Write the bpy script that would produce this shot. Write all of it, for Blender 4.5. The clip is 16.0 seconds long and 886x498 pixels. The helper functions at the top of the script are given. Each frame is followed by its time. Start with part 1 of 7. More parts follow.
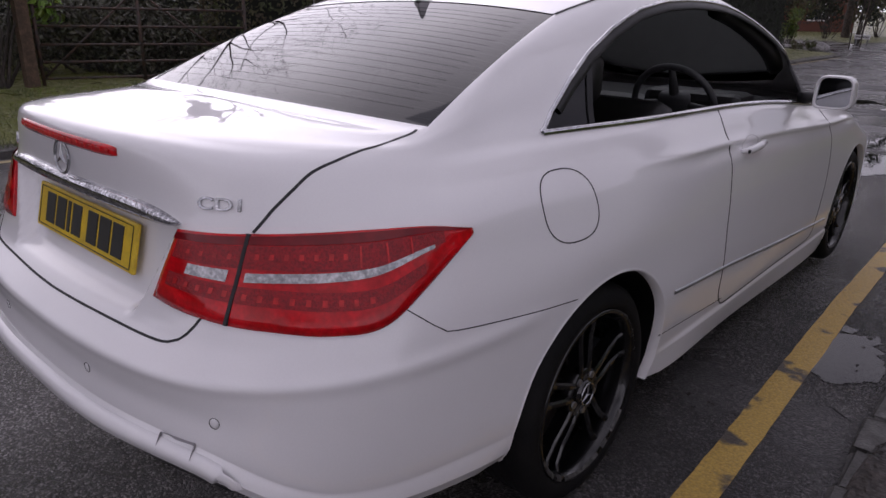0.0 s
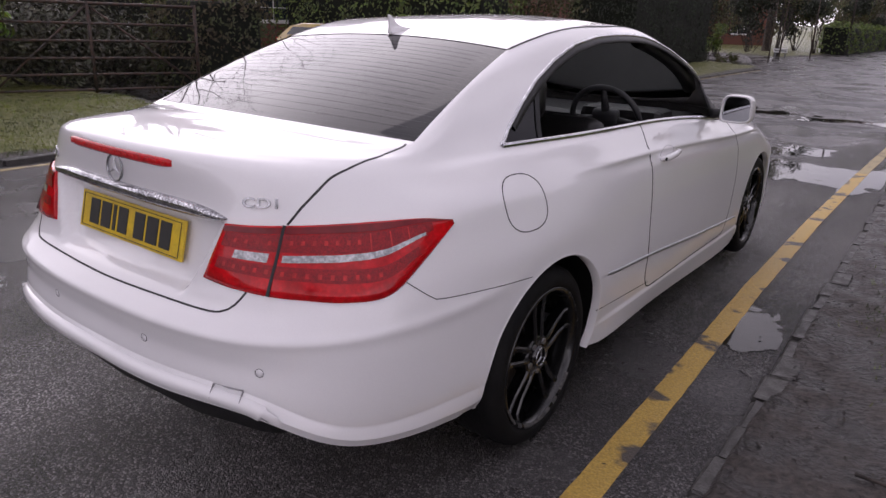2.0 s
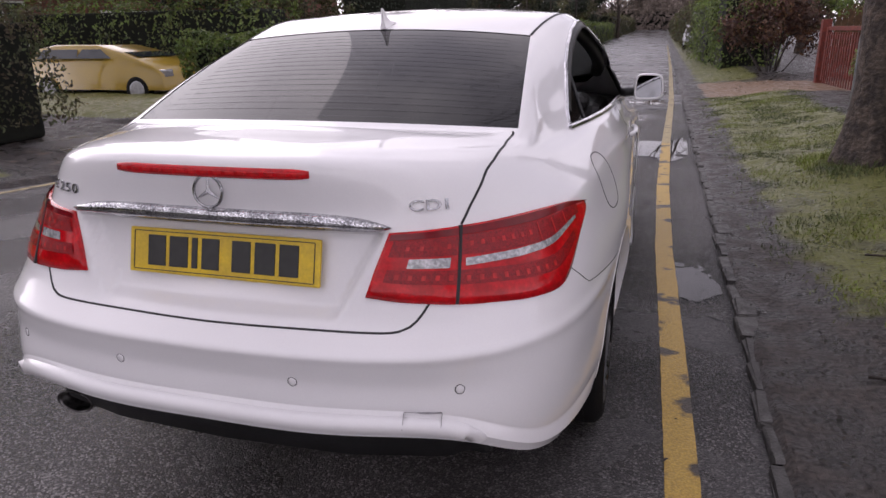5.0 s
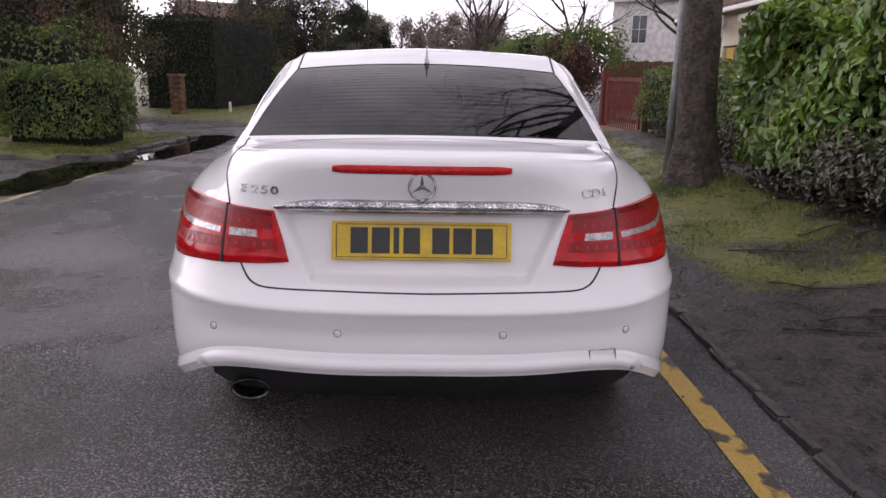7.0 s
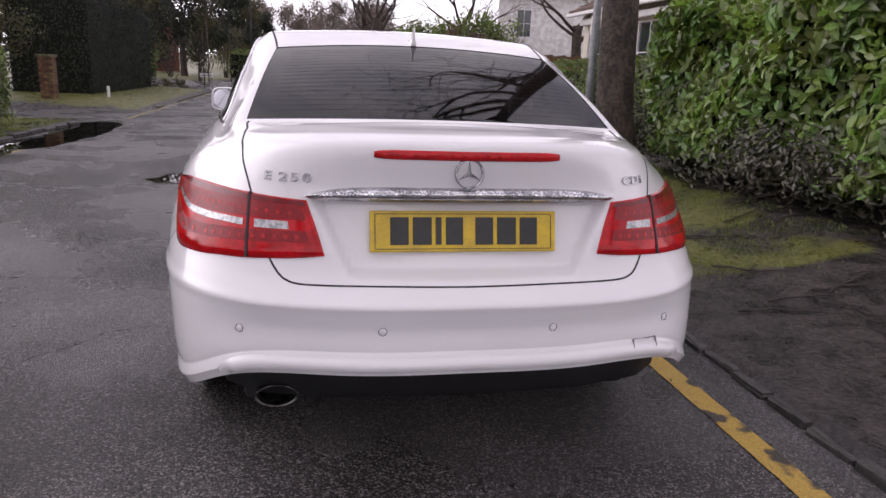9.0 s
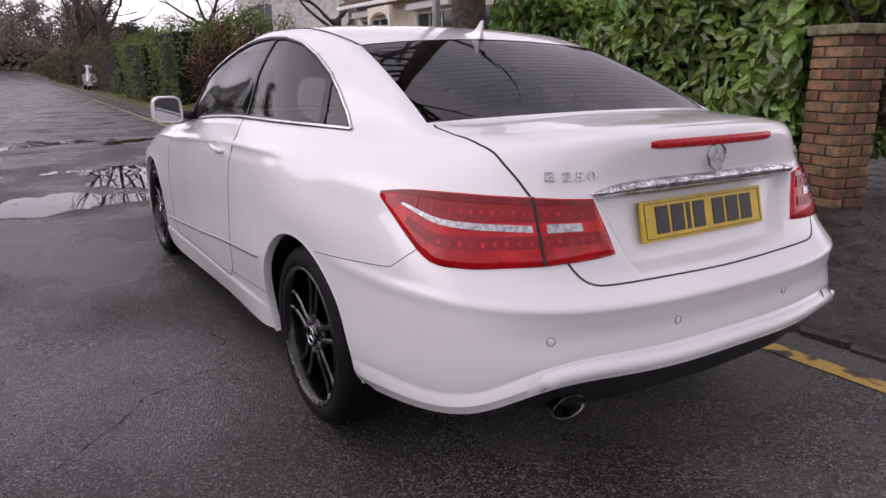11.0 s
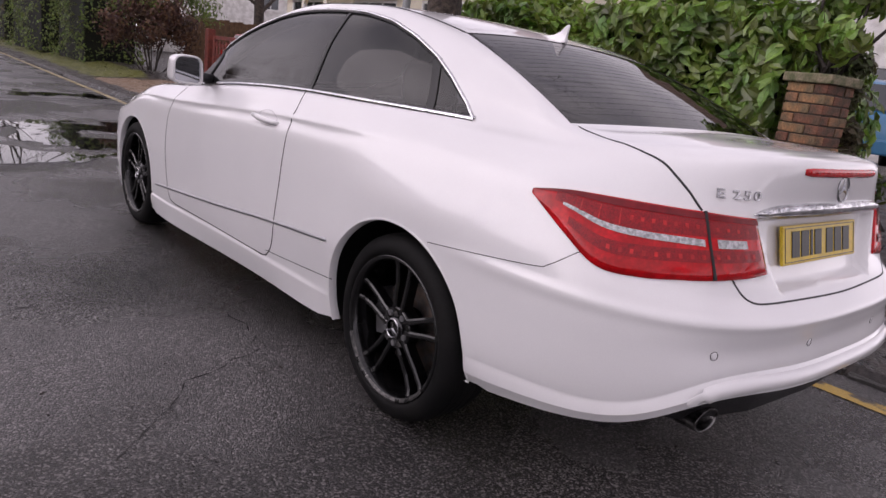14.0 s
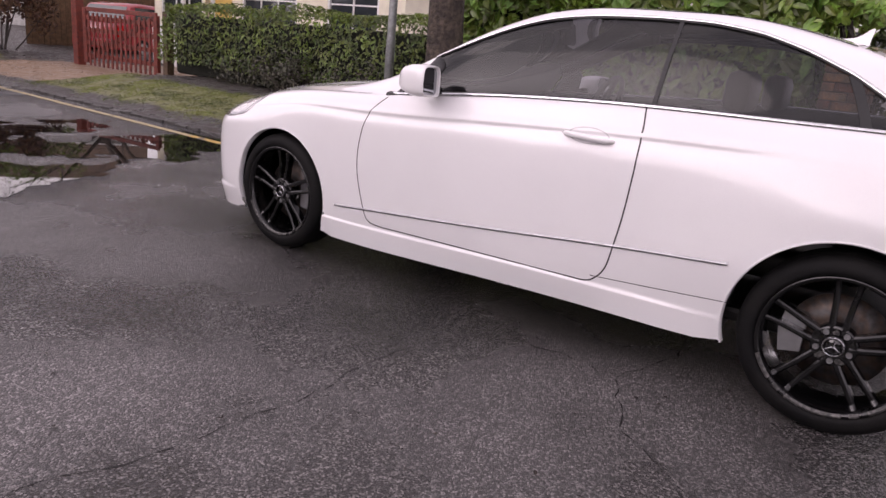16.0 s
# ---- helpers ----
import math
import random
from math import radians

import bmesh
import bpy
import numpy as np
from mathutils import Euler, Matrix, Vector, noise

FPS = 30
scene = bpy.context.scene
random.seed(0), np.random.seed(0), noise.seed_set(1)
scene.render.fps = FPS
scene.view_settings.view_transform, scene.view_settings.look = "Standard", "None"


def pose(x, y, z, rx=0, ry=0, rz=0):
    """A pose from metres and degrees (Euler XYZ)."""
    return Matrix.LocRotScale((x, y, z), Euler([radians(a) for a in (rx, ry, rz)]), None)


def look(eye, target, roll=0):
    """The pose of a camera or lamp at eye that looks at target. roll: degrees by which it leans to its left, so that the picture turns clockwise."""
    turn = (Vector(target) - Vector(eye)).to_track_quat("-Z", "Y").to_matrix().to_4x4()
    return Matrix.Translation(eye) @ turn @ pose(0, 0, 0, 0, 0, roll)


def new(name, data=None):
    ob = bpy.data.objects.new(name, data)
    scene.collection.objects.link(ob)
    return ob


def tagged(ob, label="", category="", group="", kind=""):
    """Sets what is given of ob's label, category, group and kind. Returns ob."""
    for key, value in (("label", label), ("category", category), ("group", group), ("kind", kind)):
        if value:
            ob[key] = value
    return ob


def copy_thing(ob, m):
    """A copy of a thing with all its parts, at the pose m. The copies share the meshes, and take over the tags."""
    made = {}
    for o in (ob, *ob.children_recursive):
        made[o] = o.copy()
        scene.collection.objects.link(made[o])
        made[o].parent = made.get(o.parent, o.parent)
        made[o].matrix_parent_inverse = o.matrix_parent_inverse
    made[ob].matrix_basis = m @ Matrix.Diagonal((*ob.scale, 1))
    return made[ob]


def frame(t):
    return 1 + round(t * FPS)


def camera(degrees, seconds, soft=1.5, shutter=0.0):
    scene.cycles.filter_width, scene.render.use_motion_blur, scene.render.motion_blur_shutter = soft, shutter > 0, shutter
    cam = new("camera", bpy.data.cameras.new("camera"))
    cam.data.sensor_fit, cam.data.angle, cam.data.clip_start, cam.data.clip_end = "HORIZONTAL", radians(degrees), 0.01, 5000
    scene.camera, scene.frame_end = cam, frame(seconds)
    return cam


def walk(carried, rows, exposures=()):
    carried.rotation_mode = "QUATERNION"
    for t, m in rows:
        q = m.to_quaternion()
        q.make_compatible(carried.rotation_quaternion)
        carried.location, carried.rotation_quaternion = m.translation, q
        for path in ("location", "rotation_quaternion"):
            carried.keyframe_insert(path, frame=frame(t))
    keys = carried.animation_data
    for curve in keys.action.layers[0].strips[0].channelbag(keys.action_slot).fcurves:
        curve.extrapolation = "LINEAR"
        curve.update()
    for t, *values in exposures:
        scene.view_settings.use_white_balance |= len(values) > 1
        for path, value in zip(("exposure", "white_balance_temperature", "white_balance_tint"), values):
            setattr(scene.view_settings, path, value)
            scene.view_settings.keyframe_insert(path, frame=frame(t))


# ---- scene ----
cam = camera(65.7, 16.0)
PATH = [
    (0, (1.64, -1.502, 1.315), (0.391, -0.089, 0.649), 1.5),
    (0.5, (1.749, -1.614, 1.346), (0.547, -0.142, 0.723), 1.4),
    (1, (1.786, -1.749, 1.355), (0.614, -0.242, 0.759), 1.3),
    (1.5, (1.808, -1.851, 1.376), (0.666, -0.334, 0.747), 1.7),
    (2, (1.82, -1.88, 1.393), (0.692, -0.356, 0.758), 2.0),
    (2.5, (1.819, -1.884, 1.389), (0.69, -0.363, 0.747), 2.2),
    (3, (1.798, -1.891, 1.391), (0.678, -0.37, 0.735), 2.3),
    (3.5, (1.741, -1.888, 1.358), (0.643, -0.354, 0.692), 1.4),
    (4, (1.546, -1.875, 1.316), (0.484, -0.328, 0.623), 3.2),
    (4.5, (1.276, -1.976, 1.327), (0.363, -0.347, 0.611), 3.1),
    (4.7, (1.158, -2.087, 1.324), (0.385, -0.371, 0.648), 1.3),
    (6.8, (0.068, -2.816, 1.282), (0.071, -0.875, 0.797), 0.4),
    (7, (0.041, -2.847, 1.281), (0.062, -0.907, 0.792), 1.0),
    (7.5, (0.01, -2.868, 1.276), (0.026, -0.932, 0.772), 1.3),
    (8, (-0.023, -2.839, 1.261), (0.006, -0.919, 0.703), 2.1),
    (8.5, (-0.188, -2.783, 1.267), (0.003, -0.865, 0.735), 2.7),
    (9, (-0.389, -2.711, 1.243), (-0.038, -0.808, 0.738), 2.4),
    (9.5, (-0.667, -2.508, 1.248), (-0.209, -0.628, 0.74), 1.8),
    (10, (-0.981, -2.367, 1.237), (-0.3, -0.553, 0.745), 1.6),
    (10.2, (-1.149, -2.319, 1.231), (-0.374, -0.544, 0.73), 0.0),
    (12.3, (-1.864, -2.077, 1.216), (-0.69, -0.531, 0.733), 2.9),
    (12.5, (-1.86, -2.078, 1.217), (-0.694, -0.526, 0.737), 2.9),
    (13, (-1.878, -2.068, 1.218), (-0.709, -0.52, 0.733), 3.0),
    (13.5, (-1.959, -2.018, 1.185), (-0.752, -0.501, 0.693), 4.5),
    (14, (-2.175, -1.718, 1.162), (-0.905, -0.255, 0.666), 7.4),
    (14.5, (-2.403, -1.314, 1.158), (-1.076, 0.105, 0.683), 5.2),
    (15, (-2.751, -0.945, 1.183), (-1.368, 0.405, 0.67), 4.3),
    (15.5, (-3.012, -0.547, 1.177), (-1.521, 0.676, 0.647), 3.6),
    (16, (-3.416, -0.147, 1.157), (-1.84, 0.952, 0.601), 5.6),
]
walk(cam, [(t, look(eye, target, roll)) for t, eye, target, roll in PATH], [(0, -0.95, 6150, 27), (0.6, -0.85, 6200, 27), (1.1, -0.68, 6250, 27), (1.6, -0.48, 6300, 27), (4, -0.38, 6340, 26), (7, -0.37, 6400, 25), (9, -0.29, 6400, 25.5), (10, -0.42, 6400, 26), (13, -0.40, 6470, 27), (15, -0.47, 6550, 28), (15.5, -0.35, 6650, 29), (16, -0.1, 6700, 31)])

# ---- world and sun ----
SUN_WAY = Vector((-.82, .45, .37)).normalized()
world = bpy.data.worlds.new("world")
scene.world = world
world.use_nodes = True
wn, wl = world.node_tree.nodes, world.node_tree.links
sky = wn.new("ShaderNodeTexSky")
sky.sky_type = "NISHITA"
sky.sun_disc = False
sky.sun_elevation = radians(21.5)
sky.sun_rotation = radians(-60)
sky.air_density, sky.dust_density, sky.ozone_density = 1.0, 1.0, 1.0
grey = wn.new("ShaderNodeHueSaturation")
grey.inputs["Saturation"].default_value = 0.22
wl.new(sky.outputs[0], grey.inputs["Color"])
# a bright veil of broken cloud over the clear sky
cloud = wn.new("ShaderNodeTexNoise")
cloud.inputs["Scale"].default_value, cloud.inputs["Detail"].default_value = 2.6, 5.0
wl.new(wn.new("ShaderNodeTexCoord").outputs["Generated"], cloud.inputs["Vector"])
puff = wn.new("ShaderNodeMix")
puff.data_type = "RGBA"
puff.inputs[6].default_value, puff.inputs[7].default_value = (6.2, 6.2, 6.8, 1), (11.8, 11.6, 11.6, 1)
puff_at = wn.new("ShaderNodeMapRange")
puff_at.inputs["From Min"].default_value, puff_at.inputs["From Max"].default_value = 0.38, 0.62
wl.new(cloud.outputs["Fac"], puff_at.inputs["Value"])
wl.new(puff_at.outputs[0], puff.inputs[0])
veil = wn.new("ShaderNodeMix")
veil.data_type = "RGBA"
veil.inputs[0].default_value = 0.93
wl.new(grey.outputs[0], veil.inputs[6])
wl.new(puff.outputs[2], veil.inputs[7])
# the sun behind thin cloud: a bright glow that fades into the veil all round it
facing = wn.new("ShaderNodeVectorMath")
facing.operation = "DOT_PRODUCT"
facing.inputs[1].default_value = SUN_WAY
wl.new(wn.new("ShaderNodeTexCoord").outputs["Generated"], facing.inputs[0])
up_only = wn.new("ShaderNodeMath")
up_only.operation = "MAXIMUM"
up_only.inputs[1].default_value = 0.0
wl.new(facing.outputs["Value"], up_only.inputs[0])
glow = None
for power, amount in ((26.0, 16.0), (4.0, 5.5)):
    curve_n, much = wn.new("ShaderNodeMath"), wn.new("ShaderNodeMath")
    curve_n.operation, much.operation = "POWER", "MULTIPLY"
    curve_n.inputs[1].default_value, much.inputs[1].default_value = power, amount
    wl.new(up_only.outputs[0], curve_n.inputs[0])
    wl.new(curve_n.outputs[0], much.inputs[0])
    if glow is None:
        glow = much.outputs[0]
    else:
        both = wn.new("ShaderNodeMath")
        wl.new(glow, both.inputs[0])
        wl.new(much.outputs[0], both.inputs[1])
        glow = both.outputs[0]
# haze that brightens towards the horizon
level = wn.new("ShaderNodeSeparateXYZ")
wl.new(wn.new("ShaderNodeTexCoord").outputs["Generated"], level.inputs[0])
low = wn.new("ShaderNodeMapRange")
low.inputs["From Min"].default_value, low.inputs["From Max"].default_value = 0.0, 0.5
low.inputs["To Min"].default_value, low.inputs["To Max"].default_value = 1.0, 0.0
wl.new(level.outputs["Z"], low.inputs["Value"])
haze, hazed = wn.new("ShaderNodeMath"), wn.new("ShaderNodeMath")
haze.operation, hazed.operation = "POWER", "MULTIPLY_ADD"
haze.inputs[1].default_value, hazed.inputs[1].default_value = 2.0, 9.0
wl.new(low.outputs[0], haze.inputs[0])
wl.new(haze.outputs[0], hazed.inputs[0])
wl.new(glow, hazed.inputs[2])
glow = hazed.outputs[0]
lit = wn.new("ShaderNodeMix")
lit.data_type, lit.blend_type = "RGBA", "ADD"
lit.inputs[0].default_value = 1.0
wl.new(veil.outputs[2], lit.inputs[6])
wl.new(glow, lit.inputs[7])
wl.new(lit.outputs[2], wn["Background"].inputs["Color"])
wn["Background"].inputs["Strength"].default_value = 0.13

sun = new("sun", bpy.data.lights.new("sun", "SUN"))
sun.data.energy, sun.data.angle, sun.data.color = 1.0, radians(60), (1.0, 0.96, 0.9)
sun.matrix_world = look(SUN_WAY * 10, (0, 0, 0))


# ---- materials ----
def material(name, base, rough=0.6, metal=0.0, var=0.0, scale=8.0, bump=0.0, bscale=40.0, second=None, coat=0.0, vary=0.0,
             rvar=0.0, spec=None, detail=6.0, lo=0.4, hi=0.6):
    """A procedural surface: two colours mixed by noise, a finer grain, roughness that wanders, and relief."""
    m = bpy.data.materials.new(name)
    m.use_nodes = True
    n, l = m.node_tree.nodes, m.node_tree.links
    p = n["Principled BSDF"]
    p.inputs["Roughness"].default_value = rough
    p.inputs["Metallic"].default_value = metal
    if spec is not None:
        p.inputs["Specular IOR Level"].default_value = spec
    if coat:
        p.inputs["Coat Weight"].default_value = coat
        p.inputs["Coat Roughness"].default_value = 0.04
    co = n.new("ShaderNodeTexCoord").outputs["Object"]
    colour = n.new("ShaderNodeMix")
    colour.data_type = "RGBA"
    colour.inputs[6].default_value = (*base, 1)
    other = second or tuple(c * (1 - var) for c in base)
    colour.inputs[7].default_value = (*other, 1)
    big = n.new("ShaderNodeTexNoise")
    big.inputs["Scale"].default_value, big.inputs["Detail"].default_value = scale, detail
    l.new(co, big.inputs["Vector"])
    ramp = n.new("ShaderNodeMapRange")
    ramp.inputs["From Min"].default_value, ramp.inputs["From Max"].default_value = lo, hi
    l.new(big.outputs["Fac"], ramp.inputs["Value"])
    l.new(ramp.outputs[0], colour.inputs[0])
    out = colour.outputs[2]
    fine = n.new("ShaderNodeTexNoise")
    fine.inputs["Scale"].default_value, fine.inputs["Detail"].default_value = bscale, 4.0
    l.new(co, fine.inputs["Vector"])
    if var:
        grain = n.new("ShaderNodeMix")
        grain.data_type, grain.blend_type = "RGBA", "MULTIPLY"
        grain.inputs[0].default_value = 1.0
        g = n.new("ShaderNodeMapRange")
        g.inputs["From Min"].default_value, g.inputs["From Max"].default_value = 0.3, 0.7
        g.inputs["To Min"].default_value, g.inputs["To Max"].default_value = 1 - var, 1 + var * 0.5
        l.new(fine.outputs["Fac"], g.inputs["Value"])
        l.new(out, grain.inputs[6])
        l.new(g.outputs[0], grain.inputs[7])
        out = grain.outputs[2]
    if vary:
        info = n.new("ShaderNodeObjectInfo")
        geo = n.new("ShaderNodeNewGeometry")
        add = n.new("ShaderNodeMath")
        l.new(info.outputs["Random"], add.inputs[0])
        l.new(geo.outputs["Random Per Island"], add.inputs[1])
        wrap = n.new("ShaderNodeMath")
        wrap.operation = "FRACT"
        l.new(add.outputs[0], wrap.inputs[0])
        hsv = n.new("ShaderNodeHueSaturation")
        vr = n.new("ShaderNodeMapRange")
        vr.inputs["To Min"].default_value, vr.inputs["To Max"].default_value = 1 - vary, 1 + vary
        l.new(wrap.outputs[0], vr.inputs["Value"])
        l.new(vr.outputs[0], hsv.inputs["Value"])
        hr = n.new("ShaderNodeMapRange")
        hr.inputs["To Min"].default_value, hr.inputs["To Max"].default_value = 0.5 - 0.05 * vary, 0.5 + 0.05 * vary
        l.new(wrap.outputs[0], hr.inputs["Value"])
        l.new(hr.outputs[0], hsv.inputs["Hue"])
        l.new(out, hsv.inputs["Color"])
        out = hsv.outputs[0]
    l.new(out, p.inputs["Base Color"])
    if rvar:
        r = n.new("ShaderNodeMapRange")
        r.inputs["From Min"].default_value, r.inputs["From Max"].default_value = 0.35, 0.65
        r.inputs["To Min"].default_value, r.inputs["To Max"].default_value = max(rough - rvar, 0.02), rough + rvar
        l.new(big.outputs["Fac"], r.inputs["Value"])
        l.new(r.outputs[0], p.inputs["Roughness"])
    if bump:
        b = n.new("ShaderNodeBump")
        b.inputs["Strength"].default_value, b.inputs["Distance"].default_value = 1.0, bump
        l.new(fine.outputs["Fac"], b.inputs["Height"])
        l.new(b.outputs[0], p.inputs["Normal"])
    return m


PAINT = material("white_paint", (0.80, 0.79, 0.80), 0.36, coat=1.0, var=0.02, scale=1.5, second=(0.77, 0.76, 0.77), bscale=300, rvar=0.05)
BLACK = material("black_plastic", (0.012, 0.012, 0.013), 0.5, var=0.3, scale=12, bump=0.0006, bscale=500)
GLOSSBLACK = material("gloss_black", (0.006, 0.006, 0.007), 0.12, coat=0.6, var=0.2, scale=9)
FAINTGAP = material("filled_gap_grey", (0.30, 0.29, 0.30), 0.6, var=0.2)
GAPMAT = material("gap_black", (0.02, 0.02, 0.022), 0.7, var=0.2)
RUBBER = material("tyre_rubber", (0.005, 0.005, 0.0055), 0.7, var=0.35, scale=7, bump=0.0008, bscale=220, second=(0.009, 0.0085, 0.0085), spec=0.18)
BADGE = material("badge_chrome", (0.5, 0.5, 0.52), 0.18, metal=1.0, var=0.25, scale=60, second=(0.32, 0.32, 0.33), bscale=200)
CHROME = material("chrome", (0.75, 0.75, 0.77), 0.12, metal=1.0, var=0.12, scale=30, rvar=0.06)
WORNCHROME = material("speckled_chrome", (0.72, 0.72, 0.74), 0.16, metal=1.0, var=0.75, scale=25, second=(0.42, 0.42, 0.44), bscale=190, rvar=0.08, bump=0.0006)
SATIN = material("satin_metal", (0.5, 0.5, 0.52), 0.38, metal=1.0, var=0.2, scale=20)
STEEL = material("brake_steel", (0.09, 0.085, 0.085), 0.5, metal=0.8, var=0.4, scale=30, second=(0.11, 0.08, 0.065))
WHEELBLACK = material("wheel_black", (0.004, 0.004, 0.0045), 0.22, coat=0.3, var=0.3, scale=15, rvar=0.06)
SCUFF = material("scuffed_alloy", (0.14, 0.135, 0.13), 0.5, metal=0.5, var=0.4, scale=60, second=(0.05, 0.05, 0.05), bscale=150)
PLATE = material("plate_yellow", (0.72, 0.50, 0.02), 0.38, var=0.12, scale=12, second=(0.60, 0.41, 0.03), bscale=120)
INK = material("plate_ink", (0.03, 0.03, 0.028), 0.45, var=0.2)
REDLENS = material("red_lens", (0.60, 0.006, 0.010), 0.12, coat=0.1, spec=0.35, var=0.25, scale=18, second=(0.42, 0.004, 0.006), bscale=90)
DARKLENS = material("dark_red_lens", (0.20, 0.004, 0.008), 0.14, coat=0.1, spec=0.35, var=0.2, scale=30)
MIDLENS = material("ribbed_red_lens", (0.33, 0.004, 0.008), 0.2, coat=0.1, spec=0.35, var=0.45, scale=70, second=(0.26, 0.004, 0.008), bscale=240, bump=0.0012)
CLEARLENS = material("clear_lens", (0.55, 0.54, 0.55), 0.2, metal=0.4, var=0.35, scale=90, second=(0.3, 0.3, 0.31), bscale=160, coat=1.0, bump=0.001)
LEDRED = material("red_reflector", (0.62, 0.02, 0.02), 0.25, coat=0.1, spec=0.35, var=0.3, scale=60)
CABIN = material("cabin_leather", (0.014, 0.013, 0.013), 0.45, var=0.3, scale=15, bump=0.0006, bscale=300)


def leafy(m, share, tint):
    """Lets light through a leaf."""
    n, l = m.node_tree.nodes, m.node_tree.links
    p = n["Principled BSDF"]
    thin, mix = n.new("ShaderNodeBsdfTranslucent"), n.new("ShaderNodeMixShader")
    bright = n.new("ShaderNodeMix")
    bright.data_type, bright.blend_type = "RGBA", "MULTIPLY"
    bright.inputs[0].default_value = 1.0
    bright.inputs[7].default_value = (*tint, 1)
    l.new(p.inputs["Base Color"].links[0].from_socket, bright.inputs[6])
    l.new(bright.outputs[2], thin.inputs["Color"])
    mix.inputs[0].default_value = share
    l.new(p.outputs[0], mix.inputs[1])
    l.new(thin.outputs[0], mix.inputs[2])
    l.new(mix.outputs[0], n["Material Output"].inputs["Surface"])
    return m


CABINGREY = material("cabin_grey", (0.055, 0.055, 0.058), 0.55, var=0.2, scale=10)


def tinted(name, tint, rough=0.03):
    """Dark glass that one can see a little through."""
    m = bpy.data.materials.new(name)
    m.use_nodes = True
    n, l = m.node_tree.nodes, m.node_tree.links
    n.remove(n["Principled BSDF"])
    mix, tr, gl, fr = (n.new("ShaderNode" + k) for k in ("MixShader", "BsdfTransparent", "BsdfGlossy", "Fresnel"))
    tr.inputs["Color"].default_value = (*tint, 1)
    gl.inputs["Roughness"].default_value = rough
    fr.inputs["IOR"].default_value = 1.55
    l.new(fr.outputs[0], mix.inputs[0])
    l.new(tr.outputs[0], mix.inputs[1])
    l.new(gl.outputs[0], mix.inputs[2])
    l.new(mix.outputs[0], n["Material Output"].inputs["Surface"])
    return m


PRIVACY = tinted("privacy_glass", (0.025, 0.025, 0.03))
CLEAR = tinted("clear_glass", (0.75, 0.8, 0.78))
SIDEGLASS = tinted("side_glass", (0.22, 0.22, 0.24))


# ---- building helpers ----
def part(name, bm, mat, parent=None, label="", smooth=False):
    """Link a bmesh as one mesh object under a thing or a part."""
    me = bpy.data.meshes.new(name)
    bm.to_mesh(me)
    bm.free()
    if smooth:
        me.shade_smooth()
    me.materials.append(mat)
    ob = new(name, me)
    ob.parent = parent
    if label:
        ob["label"] = label
    return ob


def solid(name, verts, faces, mat, parent=None, label="", smooth=False, normals=None):
    """Link vertices and faces as one mesh object."""
    me = bpy.data.meshes.new(name)
    me.from_pydata([tuple(v) for v in verts], [], [tuple(int(i) for i in f) for f in faces])
    if smooth or normals is not None:
        me.shade_smooth()
    if normals is not None:
        me.normals_split_custom_set_from_vertices([tuple(v) for v in normals])
    me.materials.append(mat)
    ob = new(name, me)
    ob.parent = parent
    if label:
        ob["label"] = label
    return ob


def thing(name, label, category, at=(0, 0, 0), group="", kind=""):
    ob = new(name)
    ob.location = at
    return tagged(ob, label, category, group, kind)


def box(bm, x0, x1, y0, y1, z0, z1, bevel=0.0, m=None):
    """A box into bm, with rounded edges where bevel is given, turned by m."""
    made = bmesh.ops.create_cube(bm, size=1.0, matrix=Matrix.LocRotScale(((x0 + x1) / 2, (y0 + y1) / 2, (z0 + z1) / 2), None, (x1 - x0, y1 - y0, z1 - z0)))
    vs = made["verts"]
    if bevel:
        es = list({e for v in vs for e in v.link_edges})
        vs = list({v for f in bmesh.ops.bevel(bm, geom=es, offset=bevel, segments=2, affect="EDGES", profile=0.5)["faces"] for v in f.verts} | {v for v in vs if v.is_valid})
    if m:
        bmesh.ops.transform(bm, matrix=m, verts=vs)
    return vs


def boxed(name, dims, mat, parent=None, bevel=0.0, m=None, label=""):
    bm = bmesh.new()
    box(bm, *dims, bevel, m)
    return part(name, bm, mat, parent, label)


def tube(bm, points, radii, sides=8, cap=True):
    """A tube along points with a radius at each."""
    pts = [Vector(p) for p in points]
    rings = []
    ref = Vector((0.13, 0.21, 0.97))
    for i, p in enumerate(pts):
        way = (pts[min(i + 1, len(pts) - 1)] - pts[max(i - 1, 0)]).normalized()
        if abs(way.dot(ref)) > 0.95:
            ref = Vector((0.97, 0.13, 0.21))
        a = way.cross(ref).normalized()
        b = way.cross(a)
        r = radii[i] if hasattr(radii, "__len__") else radii
        rings.append([bm.verts.new(p + r * (math.cos(t) * a + math.sin(t) * b)) for t in (2 * math.pi * k / sides for k in range(sides))])
    for q, s in zip(rings, rings[1:]):
        for k in range(sides):
            bm.faces.new((q[k], q[(k + 1) % sides], s[(k + 1) % sides], s[k]))
    if cap:
        bm.faces.new(rings[0][::-1])
        bm.faces.new(rings[-1])


def lathe(bm, profile, sides=48, closed=False):
    """Turn (radius, x) about the x axis."""
    rings = [[bm.verts.new((x, r * math.cos(t), r * math.sin(t))) for t in (2 * math.pi * k / sides for k in range(sides))] for r, x in profile]
    pairs = list(zip(rings, rings[1:])) + ([(rings[-1], rings[0])] if closed else [])
    for q, s in pairs:
        for k in range(sides):
            bm.faces.new((q[k], q[(k + 1) % sides], s[(k + 1) % sides], s[k]))


